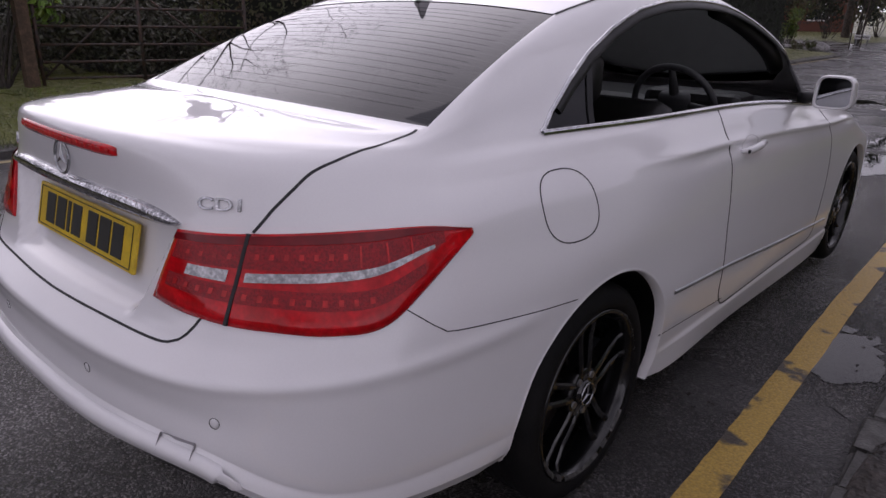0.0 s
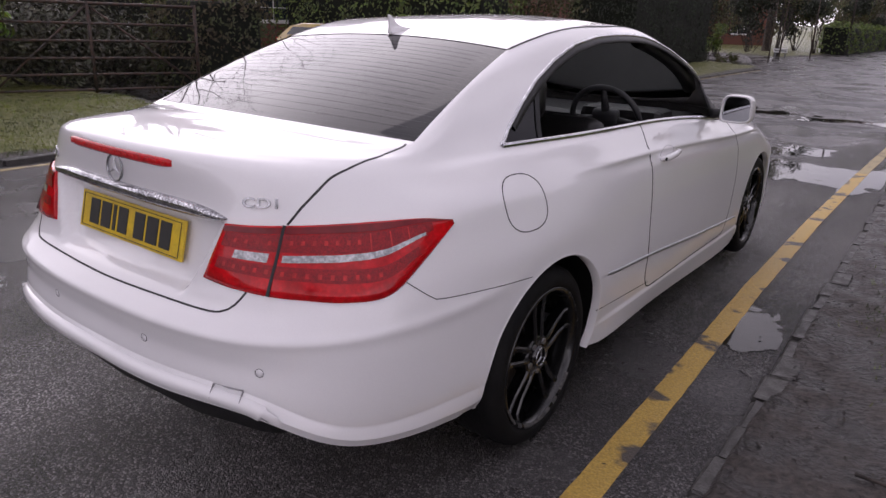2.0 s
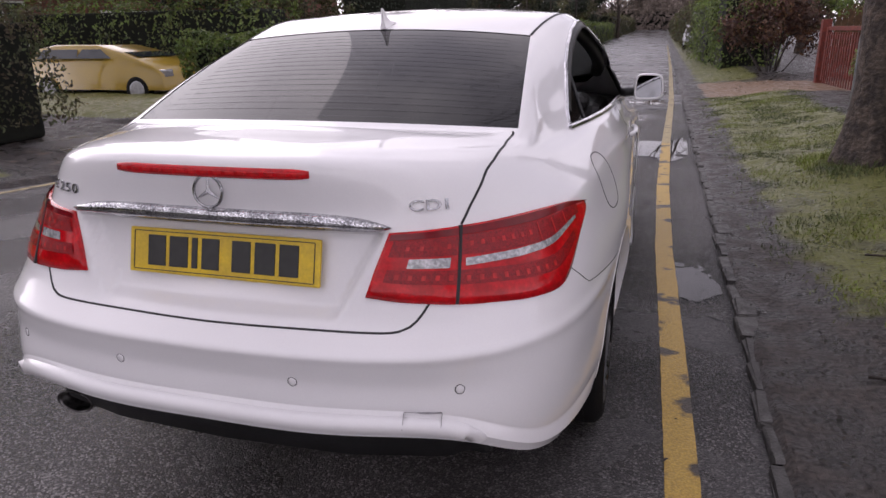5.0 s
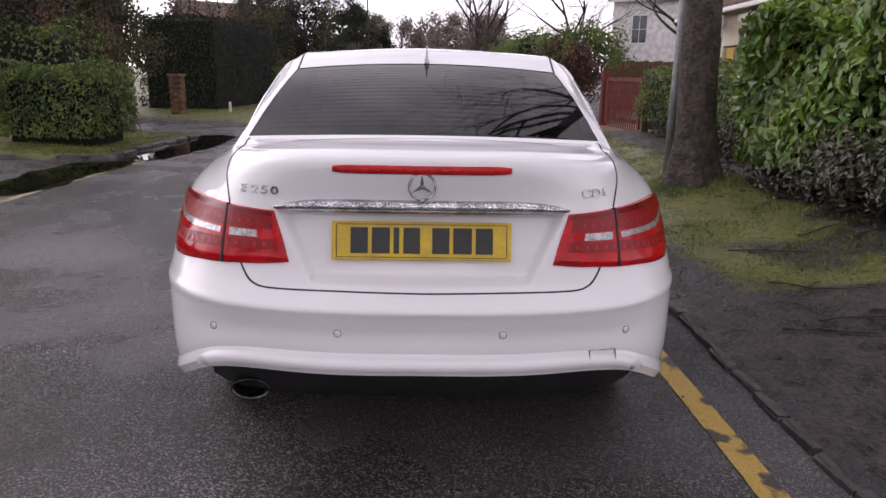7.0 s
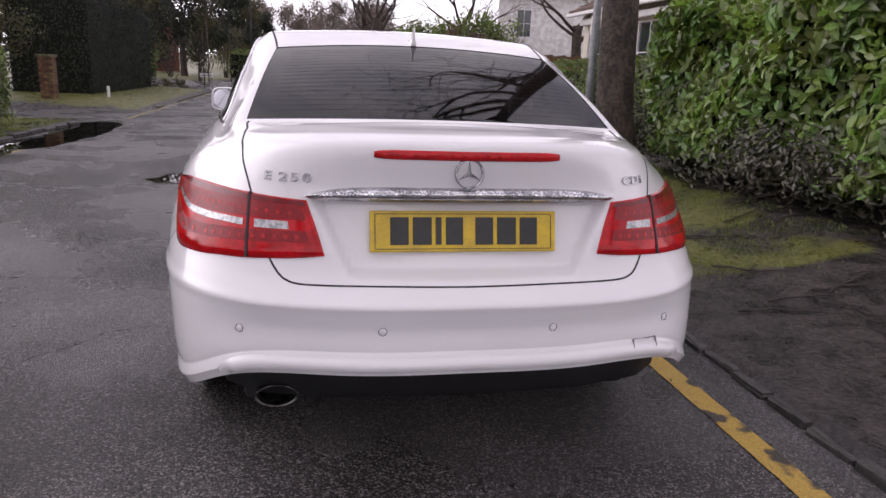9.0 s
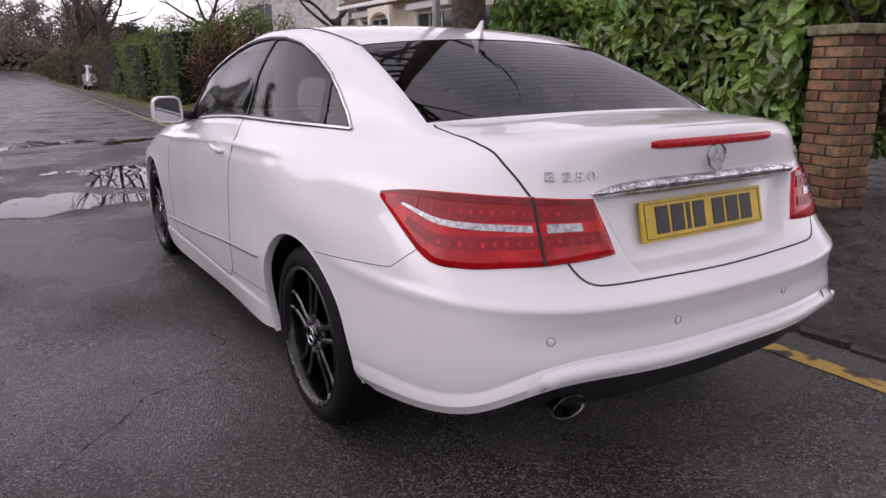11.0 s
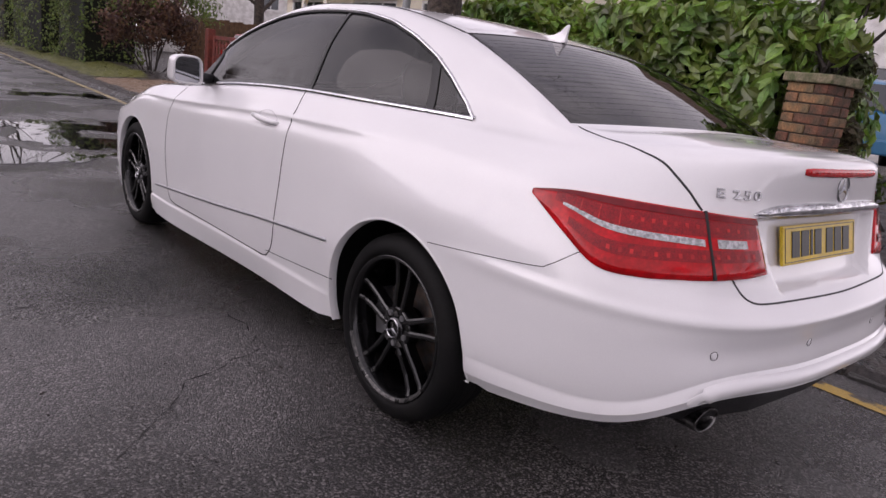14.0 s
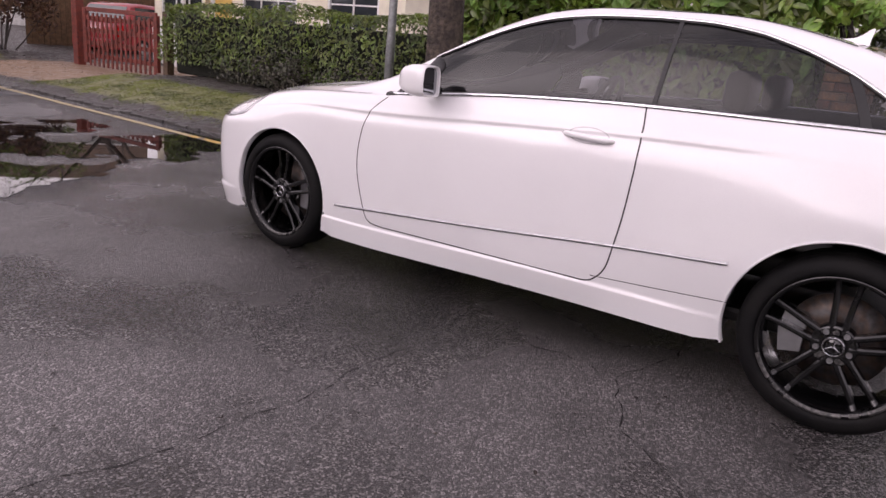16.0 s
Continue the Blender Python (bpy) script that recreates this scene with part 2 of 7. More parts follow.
def prism(bm, outline, lo, hi, m=None):
    """A flat outline (x, y) pulled up from lo to hi, turned by m."""
    m = m or Matrix()
    a = [bm.verts.new(m @ Vector((x, y, lo))) for x, y in outline]
    b = [bm.verts.new(m @ Vector((x, y, hi))) for x, y in outline]
    n = len(a)
    bm.faces.new(a[::-1])
    bm.faces.new(b)
    for i in range(n):
        bm.faces.new((a[i], a[(i + 1) % n], b[(i + 1) % n], b[i]))


# ---- the car: a skin spanned over level lines that run round half the body, from the middle of the tail to the middle of the nose ----
LEVELS = [
    # lower edge of bumpers and sills
    [(0, -1.042, .462), (.33, -1.027, .462), (.59, -.957, .448), (.728, -.825, .362), (.80, -.50, .292), (.82, 0, .23), (.868, .38, .215), (.868, .85, .205),
     (.868, 1.5, .185), (.868, 2.2, .16), (.85, 2.76, .16), (.82, 3.2, .15), (.68, 3.42, .14), (.38, 3.55, .14), (0, 3.58, .14)],
    # lip of the bumper, upper edge of the sill
    [(0, -1.050, .520), (.33, -1.035, .520), (.60, -.972, .505), (.755, -.83, .415), (.842, -.50, .372), (.88, 0, .33), (.885, .38, .315), (.89, .85, .31),
     (.885, 1.5, .29), (.88, 2.2, .265), (.88, 2.76, .27), (.85, 3.2, .27), (.71, 3.44, .27), (.40, 3.575, .27), (0, 3.61, .27)],
    [(0, -1.045, .575), (.33, -1.03, .575), (.59, -.967, .575), (.765, -.82, .565), (.855, -.50, .545), (.897, 0, .53), (.915, .38, .525), (.907, .85, .49),
     (.897, 1.5, .42), (.887, 2.2, .35), (.885, 2.76, .40), (.855, 3.2, .42), (.72, 3.45, .42), (.41, 3.58, .42), (0, 3.62, .42)],
    # crease of the bumper
    [(0, -1.05, .645), (.33, -1.033, .645), (.59, -.968, .65), (.768, -.80, .655), (.858, -.49, .66), (.902, 0, .67), (.91, .38, .66), (.905, .85, .64),
     (.895, 1.5, .60), (.887, 2.2, .56), (.89, 2.76, .60), (.855, 3.2, .56), (.71, 3.46, .54), (.40, 3.59, .54), (0, 3.63, .54)],
    [(0, -.985, .705), (.33, -.97, .705), (.575, -.925, .715), (.755, -.765, .73), (.85, -.475, .74), (.90, 0, .76), (.903, .38, .77), (.90, .85, .76),
     (.892, 1.5, .72), (.883, 2.2, .68), (.88, 2.76, .70), (.84, 3.2, .66), (.69, 3.46, .64), (.39, 3.58, .65), (0, 3.62, .66)],
    [(0, -.935, .82), (.33, -.93, .82), (.565, -.878, .82), (.735, -.71, .825), (.828, -.455, .83), (.872, 0, .85), (.886, .38, .87), (.886, .85, .865),
     (.88, 1.5, .83), (.873, 2.2, .79), (.86, 2.76, .77), (.81, 3.15, .70), (.66, 3.42, .70), (.37, 3.53, .71), (0, 3.56, .72)],
    # shoulder crease
    [(0, -.925, .92), (.33, -.912, .92), (.555, -.84, .915), (.71, -.655, .915), (.80, -.44, .915), (.835, 0, .93), (.862, .38, .93), (.864, .85, .915),
     (.86, 1.5, .88), (.855, 2.15, .84), (.83, 2.72, .81), (.77, 3.1, .755), (.62, 3.36, .74), (.35, 3.46, .75), (0, 3.5, .76)],
    # lip of the boot, belt of the doors
    [(0, -.935, 1.05), (.33, -.905, 1.045), (.54, -.79, 1.02), (.66, -.60, 1.0), (.728, -.38, .995), (.778, 0, 1.003), (.812, .38, 1.005), (.822, .85, .995),
     (.818, 1.5, .96), (.81, 2.1, .912), (.775, 2.7, .865), (.70, 3.05, .815), (.56, 3.28, .785), (.32, 3.38, .79), (0, 3.42, .80)],
    # foot of the side windows
    [(0, -.88, 1.066), (.31, -.86, 1.064), (.51, -.735, 1.047), (.64, -.53, 1.032), (.685, -.31, 1.03), (.742, 0, 1.033), (.79, .38, 1.030), (.803, .85, 1.022),
     (.80, 1.5, .985), (.79, 2.05, .932), (.66, 2.6, .90), (.55, 2.95, .87), (.42, 3.18, .845), (.24, 3.30, .84), (0, 3.36, .835)],
    [(0, -.78, 1.073), (.26, -.765, 1.072), (.46, -.66, 1.060), (.628, -.465, 1.047), (.64, -.24, 1.115), (.66, .08, 1.19), (.705, .42, 1.232), (.717, .85, 1.238),
     (.713, 1.42, 1.187), (.724, 1.93, 1.058), (.54, 2.5, .935), (.42, 2.85, .90), (.31, 3.1, .875), (.18, 3.22, .865), (0, 3.28, .86)],
    # rail of the roof and side edge of the rear window
    [(0, -.66, 1.075), (.22, -.65, 1.075), (.42, -.57, 1.070), (.616, -.405, 1.066), (.582, -.12, 1.195), (.545, .18, 1.303), (.575, .50, 1.370), (.585, .85, 1.386),
     (.572, 1.35, 1.360), (.665, 1.85, 1.148), (.45, 2.4, .955), (.30, 2.72, .93), (.22, 3.0, .90), (.12, 3.15, .88), (0, 3.21, .87)],
    # middle line
    [(0, -.62, 1.077), (0, -.60, 1.078), (0, -.55, 1.08), (0, -.475, 1.083), (0, -.12, 1.225), (0, .20, 1.331), (0, .52, 1.390), (0, .9, 1.420),
     (0, 1.28, 1.400), (0, 1.74, 1.215), (0, 2.25, .965), (0, 2.66, .945), (0, 2.98, .91), (0, 3.13, .89), (0, 3.2, .875)],
]
NK = 14


def spline(rows, mirrored):
    """Natural spline through the keys of each row (rows, keys, 3), continued by its mirror image at both ends."""
    a = np.array(rows, float)
    if mirrored:
        flip = np.array([-1, 1, 1])
        a = np.concatenate([a[:, 3:0:-1] * flip, a, a[:, -2:-5:-1] * flip], 1)
    step = np.maximum(np.linalg.norm(np.diff(a, axis=1), axis=2).mean(0), 0.05) ** 0.75
    t = np.r_[0, np.cumsum(step)]
    n = len(t)
    h = np.diff(t)
    m = np.zeros((n, n))
    m[0, 0] = m[-1, -1] = 1
    rhs = np.zeros((a.shape[0], n, 3))
    for i in range(1, n - 1):
        m[i, i - 1], m[i, i], m[i, i + 1] = h[i - 1], 2 * (h[i - 1] + h[i]), h[i]
        rhs[:, i] = 6 * ((a[:, i + 1] - a[:, i]) / h[i] - (a[:, i] - a[:, i - 1]) / h[i - 1])
    curve = np.einsum("ij,rjk->rik", np.linalg.inv(m), rhs)
    shift = 3 if mirrored else 0

    def at(u):
        u = np.asarray(u, float) + shift
        i = np.clip(u.astype(int), 0, n - 2)
        f = u - i
        x, hi = f * h[i], h[i]
        p, q, c, d = a[:, i], a[:, i + 1], curve[:, i], curve[:, i + 1]
        hi, x = hi[None, :, None], x[None, :, None]
        return c * (hi - x) ** 3 / (6 * hi) + d * x ** 3 / (6 * hi) + (p / hi - c * hi / 6) * (hi - x) + (q / hi - d * hi / 6) * x

    return at


ROWS_AT = spline(LEVELS, True)
REAR_KEYS = np.array([row[3:6] for row in LEVELS[10:]], float)


def skin(u, q):
    """Points of the right half of the body at stations u (0 tail, 14 nose) and levels q (0 sill, 11 middle of the roof)."""
    u, q = np.broadcast_arrays(np.asarray(u, float), np.asarray(q, float))
    shape, u, q = u.shape, u.ravel(), q.ravel()
    rows = ROWS_AT(u)
    # the rear window is one even curve from its foot over its middle to the roof
    v = np.clip(u, 3, 5)
    even = np.stack([(v - 4) * (v - 5) / 2, -(v - 3) * (v - 5), (v - 3) * (v - 4) / 2])
    pane_rows = np.einsum("kn,rkc->rnc", even, REAR_KEYS)
    rows = np.concatenate([rows[:10], np.where(((u >= 3) & (u <= 5))[None, :, None], pane_rows, rows[10:])])
    low = 2 * rows[:1] - rows[1:2]
    top = rows[-2:-1] * np.array([-1, 1, 1])
    rows = np.concatenate([low, rows, top])
    i = np.clip(q.astype(int), 0, 10)
    n = np.arange(len(u))
    p = [rows[i + k, n] for k in range(4)]
    d = [np.maximum(np.linalg.norm(p[k + 1] - p[k], axis=1), 0.012)[:, None] ** 0.5 for k in range(3)]
    f = (q - i)[:, None]
    m1 = d[1] * ((p[1] - p[0]) / d[0] - (p[2] - p[0]) / (d[0] + d[1]) + (p[2] - p[1]) / d[1])
    m2 = d[1] * ((p[2] - p[1]) / d[1] - (p[3] - p[1]) / (d[1] + d[2]) + (p[3] - p[2]) / d[2])
    out = (2 * f ** 3 - 3 * f ** 2 + 1) * p[1] + (f ** 3 - 2 * f ** 2 + f) * m1 + (-2 * f ** 3 + 3 * f ** 2) * p[2] + (f ** 3 - f ** 2) * m2
    # roof and panes: flat along, gently crowned across
    top_f = np.clip(q - 10, 0, 1)[:, None]
    crown = rows[11, n] + (rows[12, n] - rows[11, n]) * np.concatenate([top_f, 1 - (1 - top_f) ** 2, 1 - (1 - top_f) ** 2], 1)
    out = np.where(top_f > 0, crown, out)
    x, y, z = out.T
    ease = lambda a, b, v: np.clip((v - a) / (b - a), 0, 1) ** 2 * (3 - 2 * np.clip((v - a) / (b - a), 0, 1))
    # outward direction in plan
    ox, oy = np.sign(x) * abs(x / .9) ** 5 / .9, np.sign(y - 1.27) * abs((y - 1.27) / 2.36) ** 5 / 2.36
    ol_ = np.maximum(np.hypot(ox, oy), 1e-6)
    tail = 1 - ease(-.45, -.15, y)
    mid = ease(.25, .6, y) * (1 - ease(2.3, 2.7, y))
    nose = ease(3.1, 3.3, y)
    push = .010 * (1 - ease(.93, 1.07, q)) * np.maximum(mid * .8, nose) + .021 * np.clip((1.04 - q) / .55, 0, 1) * tail
    push = push + .006 * np.exp(-((q - 3.0) / .22) ** 2) * tail
    push = push + .007 * np.exp(-((q - 6.0) / .22) ** 2) * ease(.0, .5, y) * (1 - ease(2.9, 3.2, y)) - .004 * np.exp(-((q - 5.4) / .45) ** 2) * mid
    out[:, 0] += push * ox / ol_
    out[:, 1] += push * oy / ol_
    # hollow for the number plate in the boot lid
    edge_x = .285 + np.clip(z - .70, 0, .2) * .52
    hollow = (1 - ease(0, .035, x - edge_x)) * ease(.694, .722, z) * (1 - ease(.885, .905, z)) * (y < -.5)
    out[:, 1] += .038 * hollow
    return out.reshape(*shape, 3)


def skin_normal(u, q):
    e = 0.01
    a = skin(np.minimum(u + e, 14), q) - skin(np.maximum(u - e, 0), q)
    b = skin(u, np.minimum(q + e, 11)) - skin(u, np.maximum(q - e, 0))
    n = np.cross(a, b)
    return n / np.maximum(np.linalg.norm(n, axis=-1, keepdims=True), 1e-9)


GU, GQ = np.meshgrid(np.linspace(0, 14, 561), np.linspace(0, 11, 331), indexing="ij")
GP = skin(GU, GQ)
VIEWS = {"rear": ((GU < 4.2) & (GQ < 8.2), (0, 2)), "side": ((GU > 2.6) & (GU < 12.6) & (GQ < 10), (1, 2)), "top": (GQ > 6.9, (0, 1))}


def find(view, a, b):
    """The (u, q) of the skin at two world coordinates: x, z on the tail, y, z on the flank, x, y from above."""
    mask, (i, j) = VIEWS[view]
    d = np.where(mask, (GP[..., i] - a) ** 2 + (GP[..., j] - b) ** 2, 9)
    k = np.unravel_index(np.argmin(d), d.shape)
    u, q = GU[k], GQ[k]
    for _ in range(6):
        p = skin(u, q)
        e = 1e-3
        du, dq = (skin(min(u + e, 14), q) - skin(max(u - e, 0), q)) / (min(u + e, 14) - max(u - e, 0)), (skin(u, min(q + e, 11)) - skin(u, max(q - e, 0))) / (min(q + e, 11) - max(q - e, 0))
        m = np.array([[du[i], dq[i]], [du[j], dq[j]]])
        if abs(np.linalg.det(m)) < 1e-7:
            break
        s = np.linalg.solve(m, [a - p[i], b - p[j]])
        u, q = float(np.clip(u + np.clip(s[0], -.1, .1), 0, 14)), float(np.clip(q + np.clip(s[1], -.1, .1), 0, 11))
    return u, q


def path(view, pts, step=0.02, smooth=True):
    """A line on the skin through a few points, as (u, q) pairs."""
    pts = np.array(pts, float)
    if smooth and len(pts) > 2:
        ext = np.concatenate([[2 * pts[0] - pts[1]], pts, [2 * pts[-1] - pts[-2]]])
        dense = []
        for i in range(1, len(ext) - 2):
            p0, p1, p2, p3 = ext[i - 1:i + 3]
            k = max(2, int(np.linalg.norm(p2 - p1) / step))
            for f in np.linspace(0, 1, k, endpoint=False):
                dense.append(.5 * (2 * p1 + (p2 - p0) * f + (2 * p0 - 5 * p1 + 4 * p2 - p3) * f ** 2 + (3 * p1 - p0 - 3 * p2 + p3) * f ** 3))
        dense.append(pts[-1])
    else:
        dense = []
        for p, q in zip(pts, pts[1:]):
            k = max(2, int(np.linalg.norm(q - p) / step))
            dense += [p + (q - p) * f for f in np.linspace(0, 1, k, endpoint=False)]
        dense.append(pts[-1])
    return [find(view, *p) for p in dense]


def flipped(v, side):
    v = np.array(v, float).copy()
    v[..., 0] *= side
    return v


def ribbon(name, line, width, lift, mat, parent, side=1, label="", height=0.0):
    """A strip along a line on the skin, lying lift above it, raised in its middle by height."""
    uq = np.array(line)
    p, n = skin(uq[:, 0], uq[:, 1]), skin_normal(uq[:, 0], uq[:, 1])
    t = np.gradient(p, axis=0)
    t /= np.maximum(np.linalg.norm(t, axis=1, keepdims=True), 1e-9)
    a = np.cross(n, t)
    k = len(p)
    rows = [p + a * width / 2 - n * 0.002, p + a * width / 2 + n * lift, p + n * (lift + height), p - a * width / 2 + n * lift, p - a * width / 2 - n * 0.002]
    verts = flipped(np.concatenate(rows), side)
    faces = [(r * k + i, r * k + i + 1, (r + 1) * k + i + 1, (r + 1) * k + i) for r in range(4) for i in range(k - 1)]
    if side < 0:
        faces = [f[::-1] for f in faces]
    return solid(name, verts, faces, mat, parent, label, smooth=height > 0)


def patch(name, top, bottom, rows, lift, mat, parent, side=1, label="", bulge=0.0, rim=True):
    """A plate over the skin between two lines of equal length, lift above it, with its edges turned in."""
    a, b = np.array(top), np.array(bottom)
    k = len(a)
    f = np.linspace(0, 1, rows)[:, None, None]
    uq = a[None] * (1 - f) + b[None] * f
    p, n = skin(uq[..., 0], uq[..., 1]), skin_normal(uq[..., 0], uq[..., 1])
    g = np.linspace(0, 1, k)[None, :]
    dome = np.clip(np.minimum(np.minimum(f[..., 0], 1 - f[..., 0]) * 6, np.minimum(g, 1 - g) * 14), 0, 1) ** .5
    p = p + n * (lift + bulge * dome)[..., None]
    verts = [p.reshape(-1, 3)]
    faces = [(r * k + i, (r + 1) * k + i, (r + 1) * k + i + 1, r * k + i + 1) for r in range(rows - 1) for i in range(k - 1)]
    if rim:
        edge = [(0, i) for i in range(k)] + [(r, k - 1) for r in range(1, rows)] + [(rows - 1, i) for i in range(k - 2, -1, -1)] + [(r, 0) for r in range(rows - 2, 0, -1)]
        er, ei = np.array(edge).T
        verts.append(p[er, ei] - n[er, ei] * (lift + .006))
        base, m = rows * k, len(edge)
        for j in range(m):
            j2 = (j + 1) % m
            faces.append((edge[j][0] * k + edge[j][1], edge[j2][0] * k + edge[j2][1], base + j2, base + j))
    verts = flipped(np.concatenate(verts), side)
    if side < 0:
        faces = [q[::-1] for q in faces]
    return solid(name, verts, faces, mat, parent, label, smooth=True)


car = thing("car", "white two-door coupe with black wheels parked by the kerb", "car")
# parked half a degree askew to the road
car.matrix_basis = Matrix.Translation((0, -.91, 0)) @ Euler((0, 0, radians(.5))).to_matrix().to_4x4() @ Matrix.Translation((0, .91, 0))

# side window: its upper edge as a share of the way from belt to rail
ARC = [(4.68, 0.0), (4.8, .17), (5.0, .36), (5.25, .52), (5.6, .67), (6.0, .775), (6.5, .84), (7.0, .865), (8.0, .86), (9.0, .83)]
WIN0, WIN1 = 4.68, 9.0


def arc_share(u):
    return np.interp(u, *zip(*ARC), left=0.02, right=.83)


US = np.unique(np.r_[np.linspace(0, 4, 81), np.linspace(4, 6, 61), np.linspace(6, 9, 61), np.linspace(9, 12, 71), np.linspace(12, 14, 31), 4.68].round(4))
LOWQ = np.unique(np.r_[np.linspace(0, 8, 65), np.linspace(.85, 1.2, 8), np.linspace(.4, .6, 7), 1.04, np.linspace(2.6, 3.4, 9), np.linspace(5.6, 6.4, 9), np.linspace(4.0, 4.3, 5)].round(4))
MID, HIGH, TOPN = 9, 5, 13


def column(u):
    """Levels of one station: even below the belt, then window, frame, roof."""
    a = 8 + 2 * max(arc_share(u), 0.02)
    return np.r_[LOWQ, np.linspace(8, a, MID)[1:], np.linspace(a, 10, HIGH)[1:], np.linspace(10, 11, TOPN)[1:]]


QS = np.array([column(u) for u in US])
UU = np.repeat(US[:, None], QS.shape[1], 1)
SKIN, NORM = skin(UU, QS), skin_normal(UU, QS)
NORM[:, -1, 0] = 0
NU, NQ = QS.shape
JB = len(LOWQ) - 1
JA, JR = JB + 8, JB + 12
ARCH = [(0.005, 0.322, 0.364), (2.75, 0.316, 0.355)]

dooredge_r = [(.80, 1.03), (.778, .93), (.772, .80), (.782, .62), (.80, .49), (.822, .39), (.862, .338)]
dooredge_f = [(2.055, .925), (2.13, .84), (2.17, .70), (2.172, .55), (2.13, .40), (2.085, .305)]


def region(u, q, p):
    """Which panel a bit of the skin belongs to."""
    x, y, z = abs(p[0]), p[1], p[2]
    if y < -.30 and z < .70 + .06 * max(0, min(1, (-.55 - y) / .3)) * (x > .5) and (y < -.36 or z < .5):
        return "rear_bumper" if z < (.695 if x < .55 else .70) else "body"
    if y < -.40 and x < .61 and z > .70 and u < 3.0 and (q > 6.9 or x < .56):
        return "boot_lid"
    if q < 8 and q > 1 and z > .305:
        r = np.interp(z, [b for a, b in dooredge_r[::-1]], [a for a, b in dooredge_r[::-1]])
        f = np.interp(z, [b for a, b in dooredge_f[::-1]], [a for a, b in dooredge_f[::-1]])
        if r < y < f:
            return "door"
    if y > 2.1 and q > 7.3 and u > 9.6:
        return "bonnet"
    if u > 10.8 and z < .68:
        return "front_bumper"
    return "body"


def build_skin():
    cells = {}
    fc_u, fc_q = (US[:-1] + US[1:]) / 2, None
    for i in range(NU - 1):
        u = fc_u[i]
        for j in range(NQ - 1):
            if JB <= j < JA and WIN0 <= u <= WIN1:
                continue
            if j >= JR and (3.0 <= u <= 5.0 or 8.0 < u < 9.95):
                continue
            c = (SKIN[i, j] + SKIN[i + 1, j + 1]) / 2
            inside = False
            for ay, az, ar in ARCH:
                if c[2] < .75 and j < JB - 10:
                    ds = [math.hypot(SKIN[a, b][1] - ay, SKIN[a, b][2] - az) for a in (i, i + 1) for b in (j, j + 1)]
                    if np.mean(ds) < ar:
                        inside = True
            if inside:
                continue
            cells.setdefault(region(u, (QS[i, j] + QS[i, j + 1]) / 2, c), []).append((i, j))
    return cells


# pull the edges of the wheel arches onto true circles
cells = build_skin()
kept = {c for v in cells.values() for c in v}
count = {}
for i, j in kept:
    for a in (i, i + 1):
        for b in (j, j + 1):
            count[a, b] = count.get((a, b), 0) + 1
for (i, j), k in count.items():
    if 0 < k < 4 and 0 <= j < JB - 10 and 0 < i < NU - 1:
        p = SKIN[i, j]
        for ay, az, ar in ARCH:
            d = math.hypot(p[1] - ay, p[2] - az)
            if abs(d - ar) < .07:
                p[1], p[2] = ay + (p[1] - ay) * ar / d, az + (p[2] - az) * ar / d

PANELS = {}
for name, group in cells.items():
    for side in ((1, -1) if name == "door" else (0,)):
        verts, norms, faces, idx = [], [], [], {}
        for s in ((1, -1) if side == 0 else (side,)):
            def vid(i, j):
                key = (i, j, 0 if (j == NQ - 1 or i in (0, NU - 1)) else s)
                if key not in idx:
                    idx[key] = len(verts)
                    verts.append(SKIN[i, j] * (s, 1, 1))
                    norms.append(NORM[i, j] * (s, 1, 1))
                return idx[key]
            for i, j in group:
                f = (vid(i, j), vid(i + 1, j), vid(i + 1, j + 1), vid(i, j + 1))
                faces.append(f if s > 0 else f[::-1])
        PANELS[name, side] = solid(name, verts, faces, PAINT, car, "", True, norms)


def glass(name, i0, i1, j0, j1, mat, sides, lift=0.0):
    """The bit of the skin between two stations and two levels, as a pane."""
    verts, norms, faces, idx = [], [], [], {}
    for s in sides:
        for i in range(i0, i1):
            for j in range(j0, j1):
                f = []
                for a, b in ((i, j), (i + 1, j), (i + 1, j + 1), (i, j + 1)):
                    key = (a, b, 0 if b == NQ - 1 else s)
                    if key not in idx:
                        idx[key] = len(verts)
                        verts.append((SKIN[a, b] + NORM[a, b] * lift) * (s, 1, 1))
                        norms.append(NORM[a, b] * (s, 1, 1))
                    f.append(idx[key])
                faces.append(f if s > 0 else f[::-1])
    return solid(name, verts, faces, mat, car, "", True, norms)


at_u = lambda u: int(np.argmin(abs(US - u)))
rear_glass = glass("rear_window", at_u(3.0), at_u(5.0), JR, NQ - 1, PRIVACY, (1, -1), -.002)
rear_glass["label"] = "dark tinted sloping rear window"
HEATER = material("heater_line", (0.012, 0.010, 0.010), 0.06, var=0.1)
for u in np.linspace(3.18, 4.80, 17):
    for side in (1, -1):
        ribbon("heater_line", [(u, q) for q in np.interp(np.linspace(.12, 1, 14), (0, 1), QS[at_u(u)][[JR, NQ - 1]])], .0013, -.0015, HEATER, rear_glass, side)
windscreen = glass("windscreen", at_u(8.0), at_u(9.95), JR, NQ - 1, CLEAR, (1, -1), -.002)
QUARTER = 5.22
pane = glass("side_window", at_u(WIN0), at_u(WIN1), JB, JA, SIDEGLASS, (-1,), -.003)
pane["label"] = "dark tinted side window"
quarter = glass("quarter_window", at_u(WIN0), at_u(QUARTER), JB, JA, PRIVACY, (1,), -.003)
